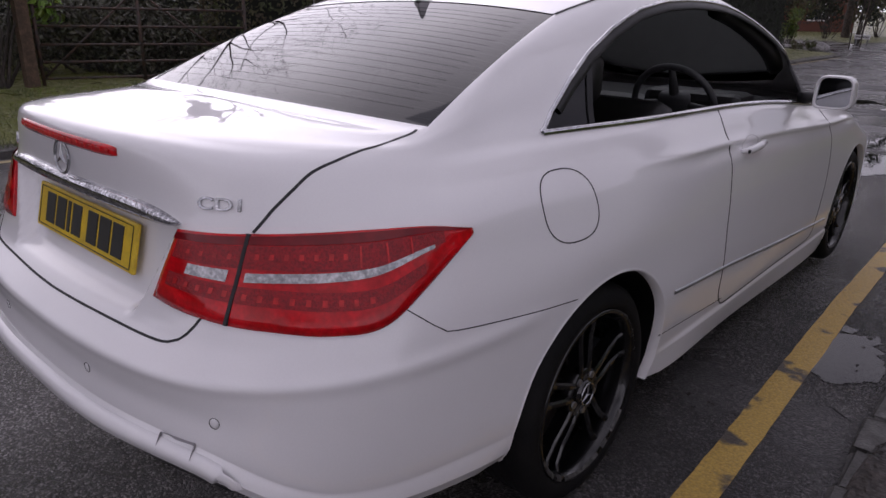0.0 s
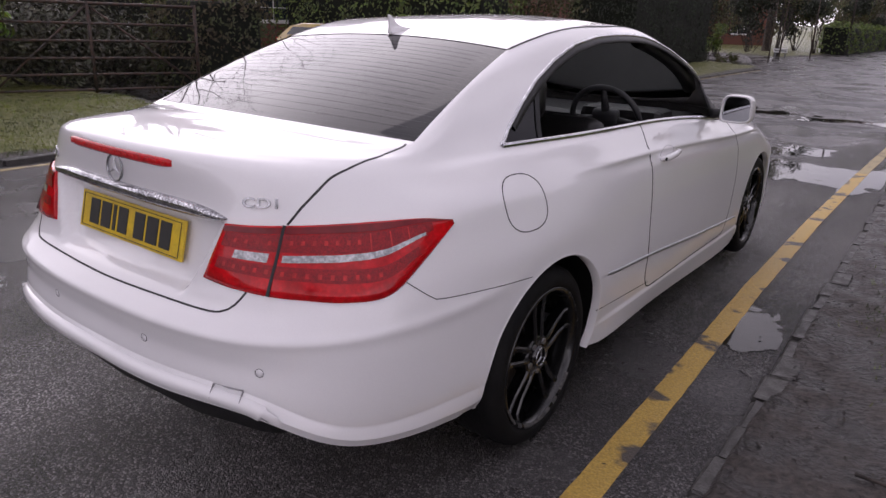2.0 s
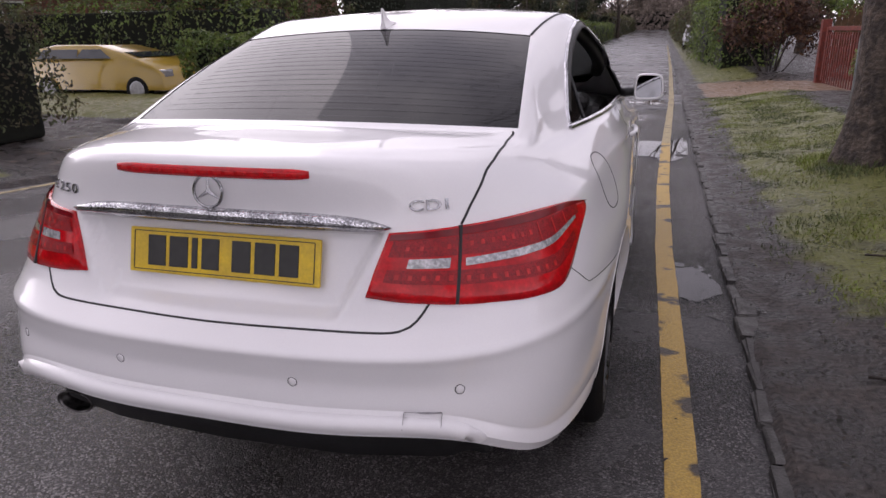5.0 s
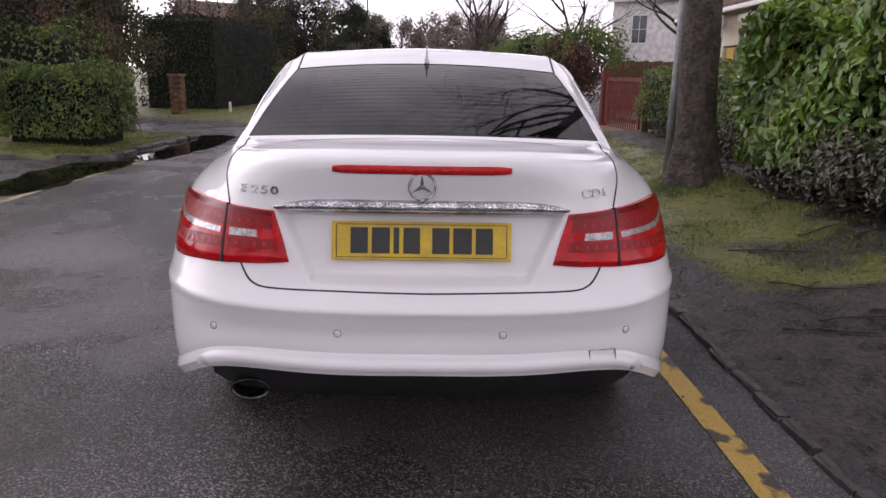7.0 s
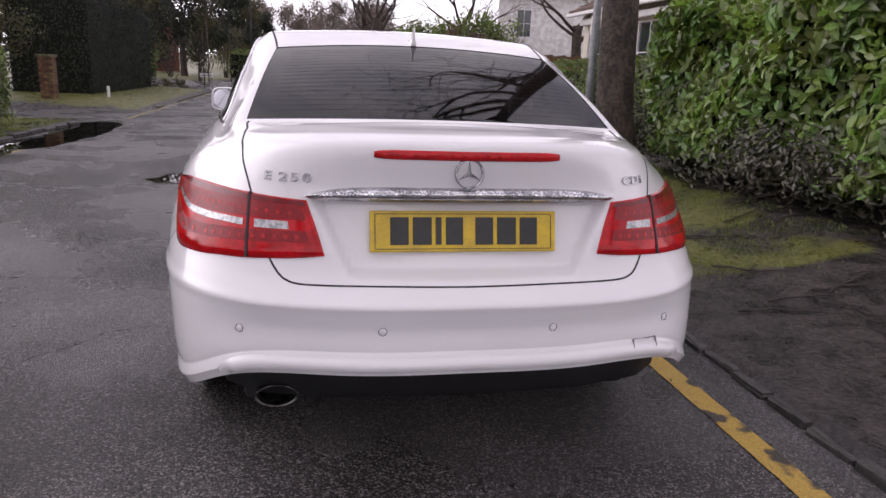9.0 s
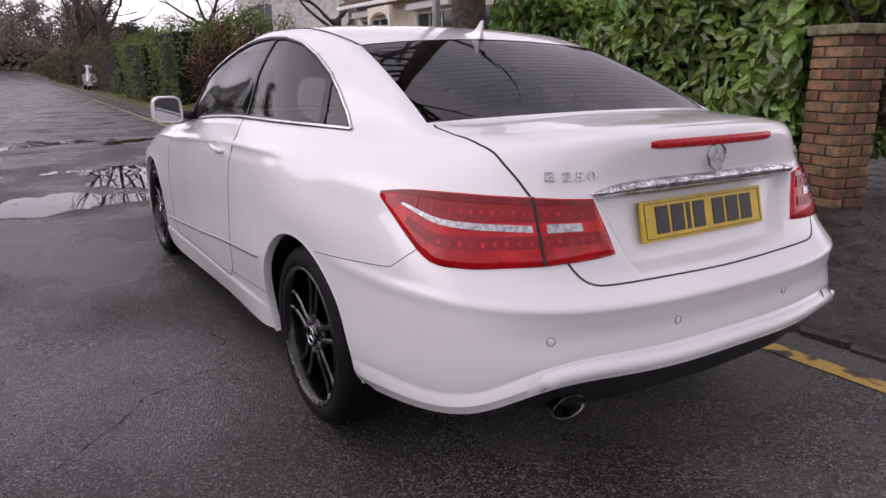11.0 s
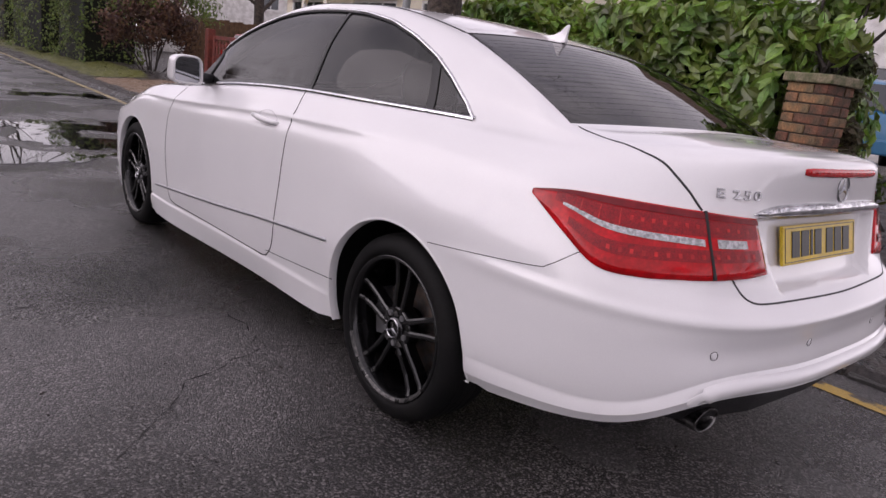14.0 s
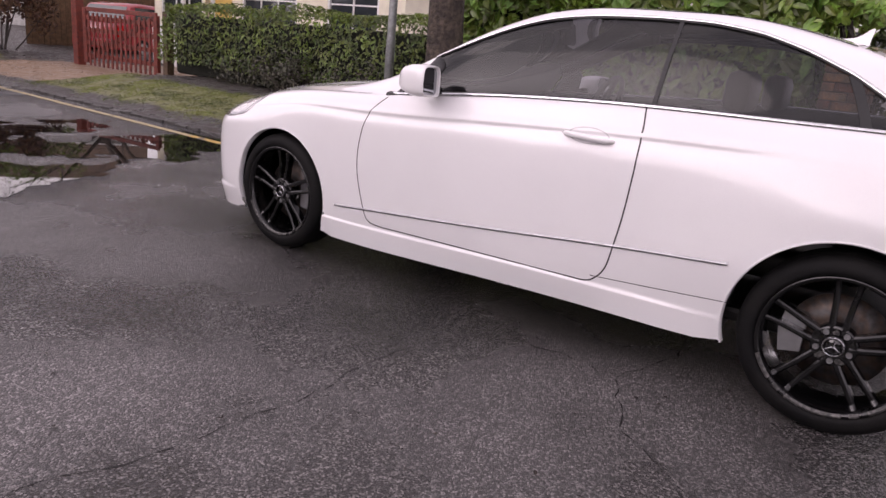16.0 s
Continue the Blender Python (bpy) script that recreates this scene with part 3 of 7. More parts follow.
for side in (1, -1):
    us = US[at_u(WIN0):at_u(WIN1) + 1]
    lower = [(u, 8.0) for u in us]
    upper = [(u, 8 + 2 * max(arc_share(u), .02)) for u in us]
    ribbon("belt_trim", lower, .019, .004, CHROME, car, side, "bright chrome belt moulding", .005)
    ribbon("window_trim", [(WIN0, 8.0)] + upper, .013, .004, CHROME, car, side, "bright window surround", .004)
    ribbon("window_seal", [(u, q - (.11 if side > 0 else .045)) for u, q in upper[6:]], .030 if side > 0 else .010, .002, BLACK, car, side, "", .002)
    # pillar between door pane and quarter pane, frame of the small rear pane
    if side < 0:
        ribbon("pillar_strip", [(QUARTER + .02 * f, 8 + f * 2 * arc_share(QUARTER + .02 * f)) for f in np.linspace(0.02, .97, 12)], .032, .001, BLACK, car, side)
        ribbon("door_pane_edge", [(6.85 - .05 * f, 8 + f * 2 * arc_share(6.8)) for f in np.linspace(0.02, .98, 14)], .018, .001, BLACK, car, side)
    else:
        ribbon("pillar_strip", [(QUARTER + .02 * f, 8 + f * 2 * arc_share(QUARTER + .02 * f)) for f in np.linspace(0.02, .97, 12)], .02, .001, GAPMAT, car, side)
    # black corner at the foot of the mirror
    patch("mirror_sail", [(u, 8 + 1.75 * f) for u, f in zip(np.linspace(8.72, 8.98, 8), np.linspace(.5, .95, 8))], [(u, 8.02) for u in np.linspace(8.60, 8.98, 8)], 5, .003, BLACK, car, side)
    # drip line along the roof
    ribbon("roof_seam", [(u, 10.0) for u in np.linspace(5.0, 8.0, 60)], .008, .0008, GAPMAT, car, side)

# panel gaps
for side in (1, -1):
    ribbon("panel_gap", path("side", dooredge_r + [(.90, .318), (1.0, .314)]), .006, .0008, GAPMAT, car, side)
    ribbon("panel_gap", path("side", dooredge_f + [(2.0, .288)]), .005, .0008, GAPMAT, car, side)
    ribbon("panel_gap", path("side", [(1.0, .314), (1.5, .302), (2.0, .288)]), .005, .0008, GAPMAT, car, side)
    ribbon("panel_gap", path("side", [(.88, .345), (.6, .365), (.345, .385)]), .003, .0006, GAPMAT, car, side)
    ribbon("panel_gap", path("side", [(-.165, .664), (-.35, .682), (-.55, .702), (-.585, .712), (-.625, .742), (-.675, .785)]), .0024, .0006, GAPMAT, car, side)
    knots = np.array([find("top", .606, -.43), find("top", .608, -.55), find("top", .606, -.66), find("rear", .597, .985), find("rear", .583, .945), find("rear", .57, .908)])
    even = np.linspace(0, 5, 50)
    ribbon("panel_gap", list(zip(np.interp(even, range(6), knots[:, 0]), np.interp(even, range(6), knots[:, 1]))), .006, .0008, GAPMAT, car, side)
    ribbon("panel_gap", path("rear", [(.522, .75), (.50, .715), (.465, .694), (.38, .688), (.2, .686), (0.0, .685)]), .0055, .0008, GAPMAT, car, side)
    ribbon("side_trim", path("side", [(.372, .527), (.8, .489), (1.5, .414), (2.31, .339)]), .012, .004, SATIN, car, side, "thin grey side moulding", .004)
    ribbon("panel_gap", path("top", [(.775, 2.2), (.72, 2.7), (.62, 3.1)]), .005, .0006, GAPMAT, car, side)


# ---- tail lamps ----
# inner edge, seam of the boot lid, outer tip: x, upper z, lower z on the tail, then y, upper z, lower z on the flank
def lamp_lines(side):
    top = path("rear", [(.425, .898), (.50, .902), (.575, .906)], .012) + path("side", [(-.76, .907), (-.66, .908), (-.56, .906), (-.474, .892)], .012)
    bot = path("rear", [(.379, .757), (.45, .751), (.53, .748)], .012) + path("side", [(-.865, .742), (-.79, .735), (-.70, .742), (-.60, .80), (-.474, .882)], .012)
    k = 60
    even = lambda line: [tuple(np.array(line)[:, c][0] if False else np.interp(np.linspace(0, 1, k), dist(line), np.array(line)[:, c])[i] for c in (0, 1)) for i in range(k)]
    return even(top), even(bot)


def dist(line):
    uq = np.array(line)
    p = skin(uq[:, 0], uq[:, 1])
    d = np.r_[0, np.cumsum(np.linalg.norm(np.diff(p, axis=0), axis=1))]
    return d / d[-1]


def between(top, bot, f0, f1, g0, g1, n=30):
    """Part of the lamp: shares f from inner to outer edge, g from top to bottom."""
    a, b = np.array(top), np.array(bot)
    s = np.linspace(0, 1, len(a))
    f = np.linspace(f0, f1, n)
    ta = np.stack([np.interp(f, s, a[:, c]) for c in (0, 1)], 1)
    tb = np.stack([np.interp(f, s, b[:, c]) for c in (0, 1)], 1)
    ga, gb = np.broadcast_to(g0, n)[:, None], np.broadcast_to(g1, n)[:, None]
    return [tuple(v) for v in ta + (tb - ta) * ga], [tuple(v) for v in ta + (tb - ta) * gb]


for side in (1, -1):
    T, B = lamp_lines(side)
    lamp = patch("tail_lamp", T, B, 12, .004, REDLENS, car, side, "red tail lamp with a clear band", .006)
    SPLIT = .265
    patch("lamp_rim", *between(T, B, .01, .99, .03, .13), 3, .0108, DARKLENS, lamp, side, "dark red upper rim", rim=False)
    patch("ribbed_field", *between(T, B, .03, .88, .14, .40), 4, .0112, MIDLENS, lamp, side, rim=False)
    patch("ribbed_field", *between(T, B, .04, .80, .60, .77), 4, .0112, MIDLENS, lamp, side, rim=False)
    f = np.linspace(.29, .84, 30)
    mid = .50 - .10 * (f - .29) / .55
    wid = .052 - .015 * (f - .29) / .55
    patch("clear_band", *between(T, B, .285, .84, mid - wid, mid + wid), 4, .0125, CLEARLENS, lamp, side, "clear ribbed lens band", rim=False)
    patch("clear_band", *between(T, B, .10, .235, .43, .57, 10), 4, .0125, CLEARLENS, lamp, side, "clear ribbed lens band", rim=False)
    for r, (g, n, f0, f1) in enumerate(((.26, 7, .30, .55), (.70, 9, .29, .62), (.27, 4, .08, .22), (.69, 5, .07, .235))):
        for c in np.linspace(f0, f1, n):
            patch("reflector", *between(T, B, c, c + .013, g - .032, g + .032, 4), 4, .0125, LEDRED, lamp, side, rim=False)
    for c in (.60, .68, .76):
        patch("divider", *between(T, B, c, c + .006, .16, .38, 4), 4, .0128, LEDRED, lamp, side, rim=False)
    a, b = between(T, B, SPLIT, SPLIT + .001, 0, 1, 2)
    ribbon("lamp_gap", [tuple(np.array(a[0]) + (np.array(b[0]) - np.array(a[0])) * f) for f in np.linspace(0, 1, 12)], .007, .0125, GAPMAT, lamp, side)

# brake light strip in the edge of the boot lid
half = [find("rear", x, 1.037 - .02 * (x / .25) ** 12 * .2) for x in np.linspace(0.002, .252, 20)]
halfb = [find("rear", x, 1.013 + .02 * (x / .25) ** 12 * .2) for x in np.linspace(0.002, .252, 20)]


def mirrored_patch(name, top, bot, rows, lift, mat, label="", bulge=0.0):
    """A plate over the tail that crosses the middle line."""
    a, b = np.array(top), np.array(bot)
    f = np.linspace(0, 1, rows)[:, None, None]
    uq = a[None] * (1 - f) + b[None] * f
    p, n = skin(uq[..., 0], uq[..., 1]), skin_normal(uq[..., 0], uq[..., 1])
    g = np.linspace(0, 1, len(a))[None, :]
    dome = np.clip(np.minimum(np.minimum(f[..., 0], 1 - f[..., 0]) * 4, (1 - g) * 10), 0, 1) ** .5
    out = p + n * (lift + bulge * dome)[..., None]
    full = np.concatenate([out[:, :0:-1] * (-1, 1, 1), out], 1)
    back = np.concatenate([p[:, :0:-1] * (-1, 1, 1), p], 1) + (0, .004, 0)
    k, r = full.shape[1], rows
    verts = np.concatenate([full.reshape(-1, 3), back.reshape(-1, 3)])
    faces = [(i * k + j, (i + 1) * k + j, (i + 1) * k + j + 1, i * k + j + 1) for i in range(r - 1) for j in range(k - 1)]
    edge = [(0, i) for i in range(k)] + [(i, k - 1) for i in range(1, r)] + [(r - 1, i) for i in range(k - 2, -1, -1)] + [(i, 0) for i in range(r - 2, 0, -1)]
    for (i, j), (i2, j2) in zip(edge, edge[1:] + edge[:1]):
        faces.append((i * k + j, i2 * k + j2, r * k + i2 * k + j2, r * k + i * k + j))
    return solid(name, verts, faces, mat, car, label, smooth=True)


strip = mirrored_patch("brake_light", half, halfb, 5, .003, REDLENS, "narrow red third brake light", .003)
for i in range(-7, 8):
    x = i * .032
    c = skin(*find("rear", abs(x), 1.025)) * (1 if x >= 0 else -1, 1, 1)
    boxed("reflector", (c[0] - .011, c[0] + .011, c[1] - .0068, c[1] - .004, c[2] - .004, c[2] + .004), LEDRED, strip, .001)
chrome = mirrored_patch("boot_handle_bar", [find("rear", x, .938 - .028 * (x / .425) ** 6) for x in np.linspace(.002, .43, 26)], [find("rear", x, .903) for x in np.linspace(.002, .418, 26)],
                        6, .006, WORNCHROME, "speckled chrome bar above the number plate", .012)

# number plate with its lettering as plain bars
plate = boxed("number_plate", (-.26, .26, -.006, .004, -.0555, .0555), PLATE, car, .003, pose(0, -.914, .816, -14, 0, 0), "yellow rear number plate")
PM = pose(0, -.914, .816, -14, 0, 0)
bar_x = -.205
for w, gap in ((.050, .011), (.052, .011), (.016, .012), (.048, .035), (.050, .011), (.054, .011), (.050, 0)):
    boxed("plate_bar", (bar_x, bar_x + w, -.0085, -.005, -.0365, .0385), INK, plate, .001, PM)
    bar_x += w + gap
for x0, x1, z0, z1 in ((-.245, .245, .0465, .0485), (-.245, .245, -.0485, -.0465), (-.247, -.245, -.0465, .0465), (.245, .247, -.0465, .0465)):
    boxed("plate_border", (x0, x1, -.0075, -.005, z0, z1), INK, plate, 0, PM)


def emblem(parent, m, r, name="emblem"):
    """A chrome ring round three arms."""
    bm = bmesh.new()
    ring = [(r * math.sin(t), 0, r * math.cos(t)) for t in np.linspace(0, 2 * math.pi, 41)[:-1]]
    tube(bm, ring + ring[:1], r * .095, 8, False)
    for k in range(3):
        a = 2 * math.pi * k / 3
        tip = Vector((math.sin(a), 0, math.cos(a))) * r
        side_v = Vector((math.cos(a), 0, -math.sin(a))) * r * .17
        quad = [Vector((0, -.16 * r, 0)), side_v * .9, tip, -side_v * .9]
        vs = [bm.verts.new(v) for v in quad]
        back = bm.verts.new((0, .02 * r, 0))
        bm.faces.new((vs[0], vs[1], vs[2]))
        bm.faces.new((vs[0], vs[2], vs[3]))
        bm.faces.new((back, vs[2], vs[1]))
        bm.faces.new((back, vs[3], vs[2]))
    bmesh.ops.transform(bm, matrix=m, verts=bm.verts)
    return part(name, bm, BADGE, parent, "chrome ring emblem")


c = skin(*find("rear", 0, .975))
emblem(car, Matrix.Translation((0, c[1] - .008, .979)) @ Euler((radians(-4), 0, 0)).to_matrix().to_4x4(), .037)


def lettering(text, x, z, size, yaw, parent):
    """Raised chrome characters on the boot lid."""
    cu = bpy.data.curves.new("badge", "FONT")
    cu.body, cu.size, cu.extrude, cu.bevel_depth, cu.align_x, cu.space_character = text, size, .0018, .0006, "CENTER", 1.25
    tmp = bpy.data.objects.new("badge", cu)
    scene.collection.objects.link(tmp)
    me = bpy.data.meshes.new_from_object(tmp.evaluated_get(bpy.context.evaluated_depsgraph_get()))
    bpy.data.objects.remove(tmp)
    u, q = find("rear", abs(x), z)
    p, n = skin(u, q), skin_normal(u, q)
    s = 1 if x >= 0 else -1
    p, n = Vector(p * (s, 1, 1)), Vector(n * (s, 1, 1))
    right = Vector((0, 0, 1)).cross(n).normalized()
    up = n.cross(right)
    m = Matrix((right, up, n)).transposed().to_4x4()
    me.transform(Matrix.Translation(p + n * .002) @ m @ Matrix.Diagonal((1.55, 1, 1, 1)))
    me.materials.clear()
    me.materials.append(BADGE)
    ob = new("badge_letter", me)
    ob.parent = parent
    ob["label"] = "raised chrome letter"


for mark, x in (("E", -.526), ("2", -.486), ("5", -.455), ("0", -.423), ("C", .480), ("D", .514), ("I", .540)):
    lettering(mark, x, .944, .033, 0, car)

# parking sensors, towing-eye cover
for x, z in ((.232, .577), (-.232, .577), (.60, .570), (-.60, .570)):
    u, q = find("rear", abs(x), z)
    p, n = skin(u, q), skin_normal(u, q)
    s = 1 if x > 0 else -1
    bm = bmesh.new()
    lathe(bm, [(.0005, .0015), (.0085, .0015), (.0095, .0005), (.0095, -.002)], 20)
    bmesh.ops.transform(bm, matrix=Matrix.Translation(p * (s, 1, 1)) @ Vector(n * (s, 1, 1)).to_track_quat("X", "Z").to_matrix().to_4x4(), verts=bm.verts)
    sensor = part("parking_sensor", bm, PAINT, car, "", True)
    bm = bmesh.new()
    ring = [Vector((.0006, .0108 * math.cos(t), .0108 * math.sin(t))) for t in np.linspace(0, 2 * math.pi, 25)]
    tube(bm, ring, .0008, 5, False)
    bmesh.ops.transform(bm, matrix=Matrix.Translation(p * (s, 1, 1)) @ Vector(n * (s, 1, 1)).to_track_quat("X", "Z").to_matrix().to_4x4(), verts=bm.verts)
    part("sensor_ring", bm, GAPMAT, sensor)
for x in (.485, .565):
    ribbon("cover_gap", [find("rear", x, z) for z in np.linspace(.490, .521, 6)], .0009, .0066, FAINTGAP, car)
ribbon("cover_gap", [find("rear", x, .521) for x in np.linspace(.485, .565, 8)], .0008, .0066, FAINTGAP, car)

# raised lip that frames the lower insert and curls down at its ends
curl = [(1.9 + .30 * math.sin(t), .20 + .36 * math.cos(t)) for t in np.linspace(0, math.pi / 2, 12)]
for side in (1, -1):
    ribbon("bumper_lip", [(u, .56) for u in np.linspace(0, 1.88, 30)] + curl, .040, .0012, PAINT, car, side, "", .006)

# black valance under the rear bumper
outline = [(0, -1.02), (.33, -1.005), (.56, -.95), (.66, -.86), (.70, -.70)]
xs = np.linspace(0, 1, 24)
ol = np.array([[np.interp(t * 4, range(5), [p[k] for p in outline]) for k in (0, 1)] for t in xs])
full = np.concatenate([ol[:0:-1] * (-1, 1), ol])
k = len(full)
zs = [np.interp(abs(full[:, 0]), [0, .5, .62, .70], [.485, .48, .46, .40]), np.full(k, .42), np.full(k, .36), np.full(k, .335), np.full(k, .30)]
ins = [0.0, .02, .035, .10, .30]
verts = np.concatenate([np.stack([full[:, 0] * (1 - i * .15), full[:, 1] + i, z], 1) for i, z in zip(ins, zs)])
faces = [(r * k + i, r * k + i + 1, (r + 1) * k + i + 1, (r + 1) * k + i) for r in range(4) for i in range(k - 1)]
solid("valance", verts, [f[::-1] for f in faces], BLACK, car, "black lower bumper insert", True)
# tail pipe
SOOTY = material("sooty_chrome", (0.25, 0.245, 0.24), 0.3, metal=1.0, var=0.4, scale=30, second=(0.05, 0.045, 0.045))
bm = bmesh.new()
lathe(bm, [(.058, .16), (.058, .0), (.060, -.004), (.055, -.006), (.050, 0), (.050, .14), (.001, .14)], 32)
bmesh.ops.transform(bm, matrix=Matrix.Translation((-.51, -.938, .360)) @ Matrix.Diagonal((1.0, 1, .55, 1)) @ Euler((0, 0, radians(90))).to_matrix().to_4x4(), verts=bm.verts)
part("tail_pipe", bm, SOOTY, car, "oval chrome tail pipe", True)

# undertray and arch liners
boxed("undertray", (-.62, .62, -.72, 3.35, .24, .30), BLACK, car, .02)
for ay, az, ar in ARCH:
    for side in (1, -1):
        bm = bmesh.new()
        r0 = ar + .001
        tt = np.linspace(radians(-14), radians(184 if ay < 1 else 194), 40)
        prof = [(.0, r0), (.006, r0 + .012), (.05, r0 + .025), (.34, r0 + .03)]
        rings = []
        for t in tt:
            cy, cz = math.cos(t), math.sin(t)
            xo = None
            row = []
            y0, z0 = ay + ar * cy, max(az + ar * cz, .23)
            u, q = find("side", y0, z0)
            xo = skin(u, q)[0]
            for d, r in prof:
                row.append(bm.verts.new((side * (xo - d - (.001 if d else 0)), ay + r * cy if d else y0, az + r * cz if d else z0)))
            rings.append(row)
        for a, b in zip(rings, rings[1:]):
            for i in range(len(prof) - 1):
                bm.faces.new((a[i], b[i], b[i + 1], a[i + 1]))
        part("arch_liner", bm, BLACK, car, "", True)
        bm = bmesh.new()
        # painted lip of the arch
        rings = []
        for t in np.linspace(radians(-20), radians(198), 60):
            y0, z0 = ay + ar * math.cos(t), az + ar * math.sin(t)
            if z0 < .2:
                continue
            u, q = find("side", y0, z0)
            p = skin(u, q)
            out = Vector((0, math.cos(t), math.sin(t)))
            rings.append([bm.verts.new((side * (p[0] + a), p[1] + out.y * b, p[2] + out.z * b)) for a, b in ((-.0005, .004), (.0025, .0), (.0, -.005), (-.03, -.006))])
        for a, b in zip(rings, rings[1:]):
            for i in range(3):
                bm.faces.new((a[i], b[i], b[i + 1], a[i + 1]))
        part("arch_lip", bm, PAINT, car, "", True)


# ---- wheels ----
def wheel_meshes():
    parts = []
    bm = bmesh.new()
    lathe(bm, [(.246, .085), (.252, .104), (.266, .108), (.287, .105), (.302, .095), (.312, .083), (.3165, .065), (.3175, 0), (.3165, -.065), (.312, -.085), (.30, -.10), (.27, -.113), (.246, -.10)], 72)
    parts.append(("tyre", bm, RUBBER, "black tyre with worn sidewall"))
    bm = bmesh.new()
    for x in (-.045, -.015, .015, .045):
        lathe(bm, [(.3166, x - .004), (.3185, x - .0038), (.3185, x + .0038), (.3166, x + .004)], 72)
    parts.append(("tread_rib", bm, RUBBER, ""))
    bm = bmesh.new()
    lathe(bm, [(.222, .02), (.226, .075), (.232, .098), (.241, .106), (.248, .104), (.249, .092), (.244, .06), (.236, 0), (.236, -.09)], 72)
    parts.append(("rim", bm, WHEELBLACK, "gloss black alloy rim"))
    for s in range(5):
        a = 2 * math.pi * s / 5 + math.pi / 2
        for o in (-1, 1):
            bm = bmesh.new()
            rot = Euler((a, 0, 0)).to_matrix().to_4x4()
            prof = [(.045, .016, .080, .024), (.09, .020, .080, .021), (.155, .025, .074, .020), (.208, .031, .075, .019), (.232, .035, .086, .024)]
            rings = []
            for r, off, x, w in prof:
                c = o * (off + .002)
                rings.append([bm.verts.new(rot @ Vector(v)) for v in ((x - .04, r, c - w / 2), (x - .005, r, c - w / 2), (x, r, c - w * .22), (x, r, c + w * .22), (x - .005, r, c + w / 2), (x - .04, r, c + w / 2))])
            for q, t in zip(rings, rings[1:]):
                for i in range(6):
                    bm.faces.new((q[i], q[(i + 1) % 6], t[(i + 1) % 6], t[i]))
            bm.faces.new(rings[0])
            bm.faces.new(rings[-1][::-1])
            bmesh.ops.recalc_face_normals(bm, faces=bm.faces)
            parts.append(("spoke", bm, WHEELBLACK, "gloss black wheel spoke"))
    bm = bmesh.new()
    lathe(bm, [(.001, .076), (.05, .076), (.068, .080), (.074, .072), (.074, .03)], 40)
    parts.append(("hub", bm, WHEELBLACK, ""))
    bm = bmesh.new()
    lathe(bm, [(.001, .089), (.034, .088), (.038, .078)], 32)
    parts.append(("hub_cap", bm, GLOSSBLACK, ""))
    bm = bmesh.new()
    lathe(bm, [(.06, .0), (.165, .0), (.165, -.012), (.06, -.012)], 48)
    parts.append(("brake_disc", bm, STEEL, "grey brake disc"))
    return parts


def make_wheel(y, side):
    empty = new("wheel")
    empty.parent = car
    empty.location = (side * .768, y, .3185)
    if side < 0:
        empty.rotation_euler = (0, 0, math.pi)
    for name, bm, mat, label in wheel_meshes():
        part(name, bm, mat, empty, label, name in ("tyre", "rim", "hub", "hub_cap", "brake_disc"))
    m = Matrix.Translation((.091, 0, 0)) @ Euler((0, 0, radians(90))).to_matrix().to_4x4()
    emblem(empty, m, .032)
    for s in range(5):
        a = 2 * math.pi * (s + .5) / 5 + math.pi / 2
        bm = bmesh.new()
        lathe(bm, [(.001, .084), (.010, .084), (.0115, .07)], 8)
        bmesh.ops.translate(bm, vec=(0, .054 * math.cos(a), .054 * math.sin(a)), verts=bm.verts)
        part("wheel_bolt", bm, SATIN, empty)
    # bare metal where the paint has chipped, round the hub and along the rim edge
    rnd = random.Random(int(y * 10) + side)
    for k in range(5):
        bm = bmesh.new()
        a = rnd.uniform(-2.3, -.9) if k else 1.6
        r = rnd.uniform(.046, .062)
        pts = [(r + rnd.uniform(.005, .014) * math.cos(t), rnd.uniform(.006, .016) * math.sin(t)) for t in np.linspace(0, 2 * math.pi, 9)[:-1]]
        prism(bm, [(px, py) for px, py in pts], .0805, .0815, Matrix(((0, 0, 1, 0), (math.cos(a), -math.sin(a), 0, 0), (math.sin(a), math.cos(a), 0, 0), (0, 0, 0, 1))))
        part("chipped_patch", bm, SCUFF, empty, "bare metal chip by the hub")
    for a0, a1 in ((-2.75, -2.35), (-2.25, -2.12), (-2.02, -1.25), (-1.15, -1.02), (-.9, -.6)):
        n = 12
        bm = bmesh.new()
        rows = [[bm.verts.new((x, r * math.cos(t), r * math.sin(t))) for t in np.linspace(a0, a1, n)] for r, x in ((.2325, .0995), (.2405, .1068), (.2462, .1058))]
        for q, t in zip(rows, rows[1:]):
            for i in range(n - 1):
                bm.faces.new((q[i], q[i + 1], t[i + 1], t[i]))
        part("kerbed_edge", bm, SCUFF, empty, "scuffed rim edge")
    bm = bmesh.new()
    prism(bm, [(.10, -.07), (.17, -.085), (.185, 0), (.17, .085), (.10, .07)], -.02, .03, Matrix(((0, 0, 1, 0), (1, 0, 0, 0), (0, 1, 0, 0), (0, 0, 0, 1))) if (side > 0) == (y < 1) else Matrix(((0, 0, 1, 0), (-1, 0, 0, 0), (0, -1, 0, 0), (0, 0, 0, 1))))
    part("brake_caliper", bm, SATIN, empty, "grey brake caliper")
    return empty


for y in (0.0, 2.76):
    for side in (1, -1):
        make_wheel(y, side)

MIRROR = material("mirror_silver", (.42, .43, .45), .02, metal=1.0, var=.05)
DISHSHADE = material("recess_shade", (.55, .54, .55), .4, coat=.5, var=.05)

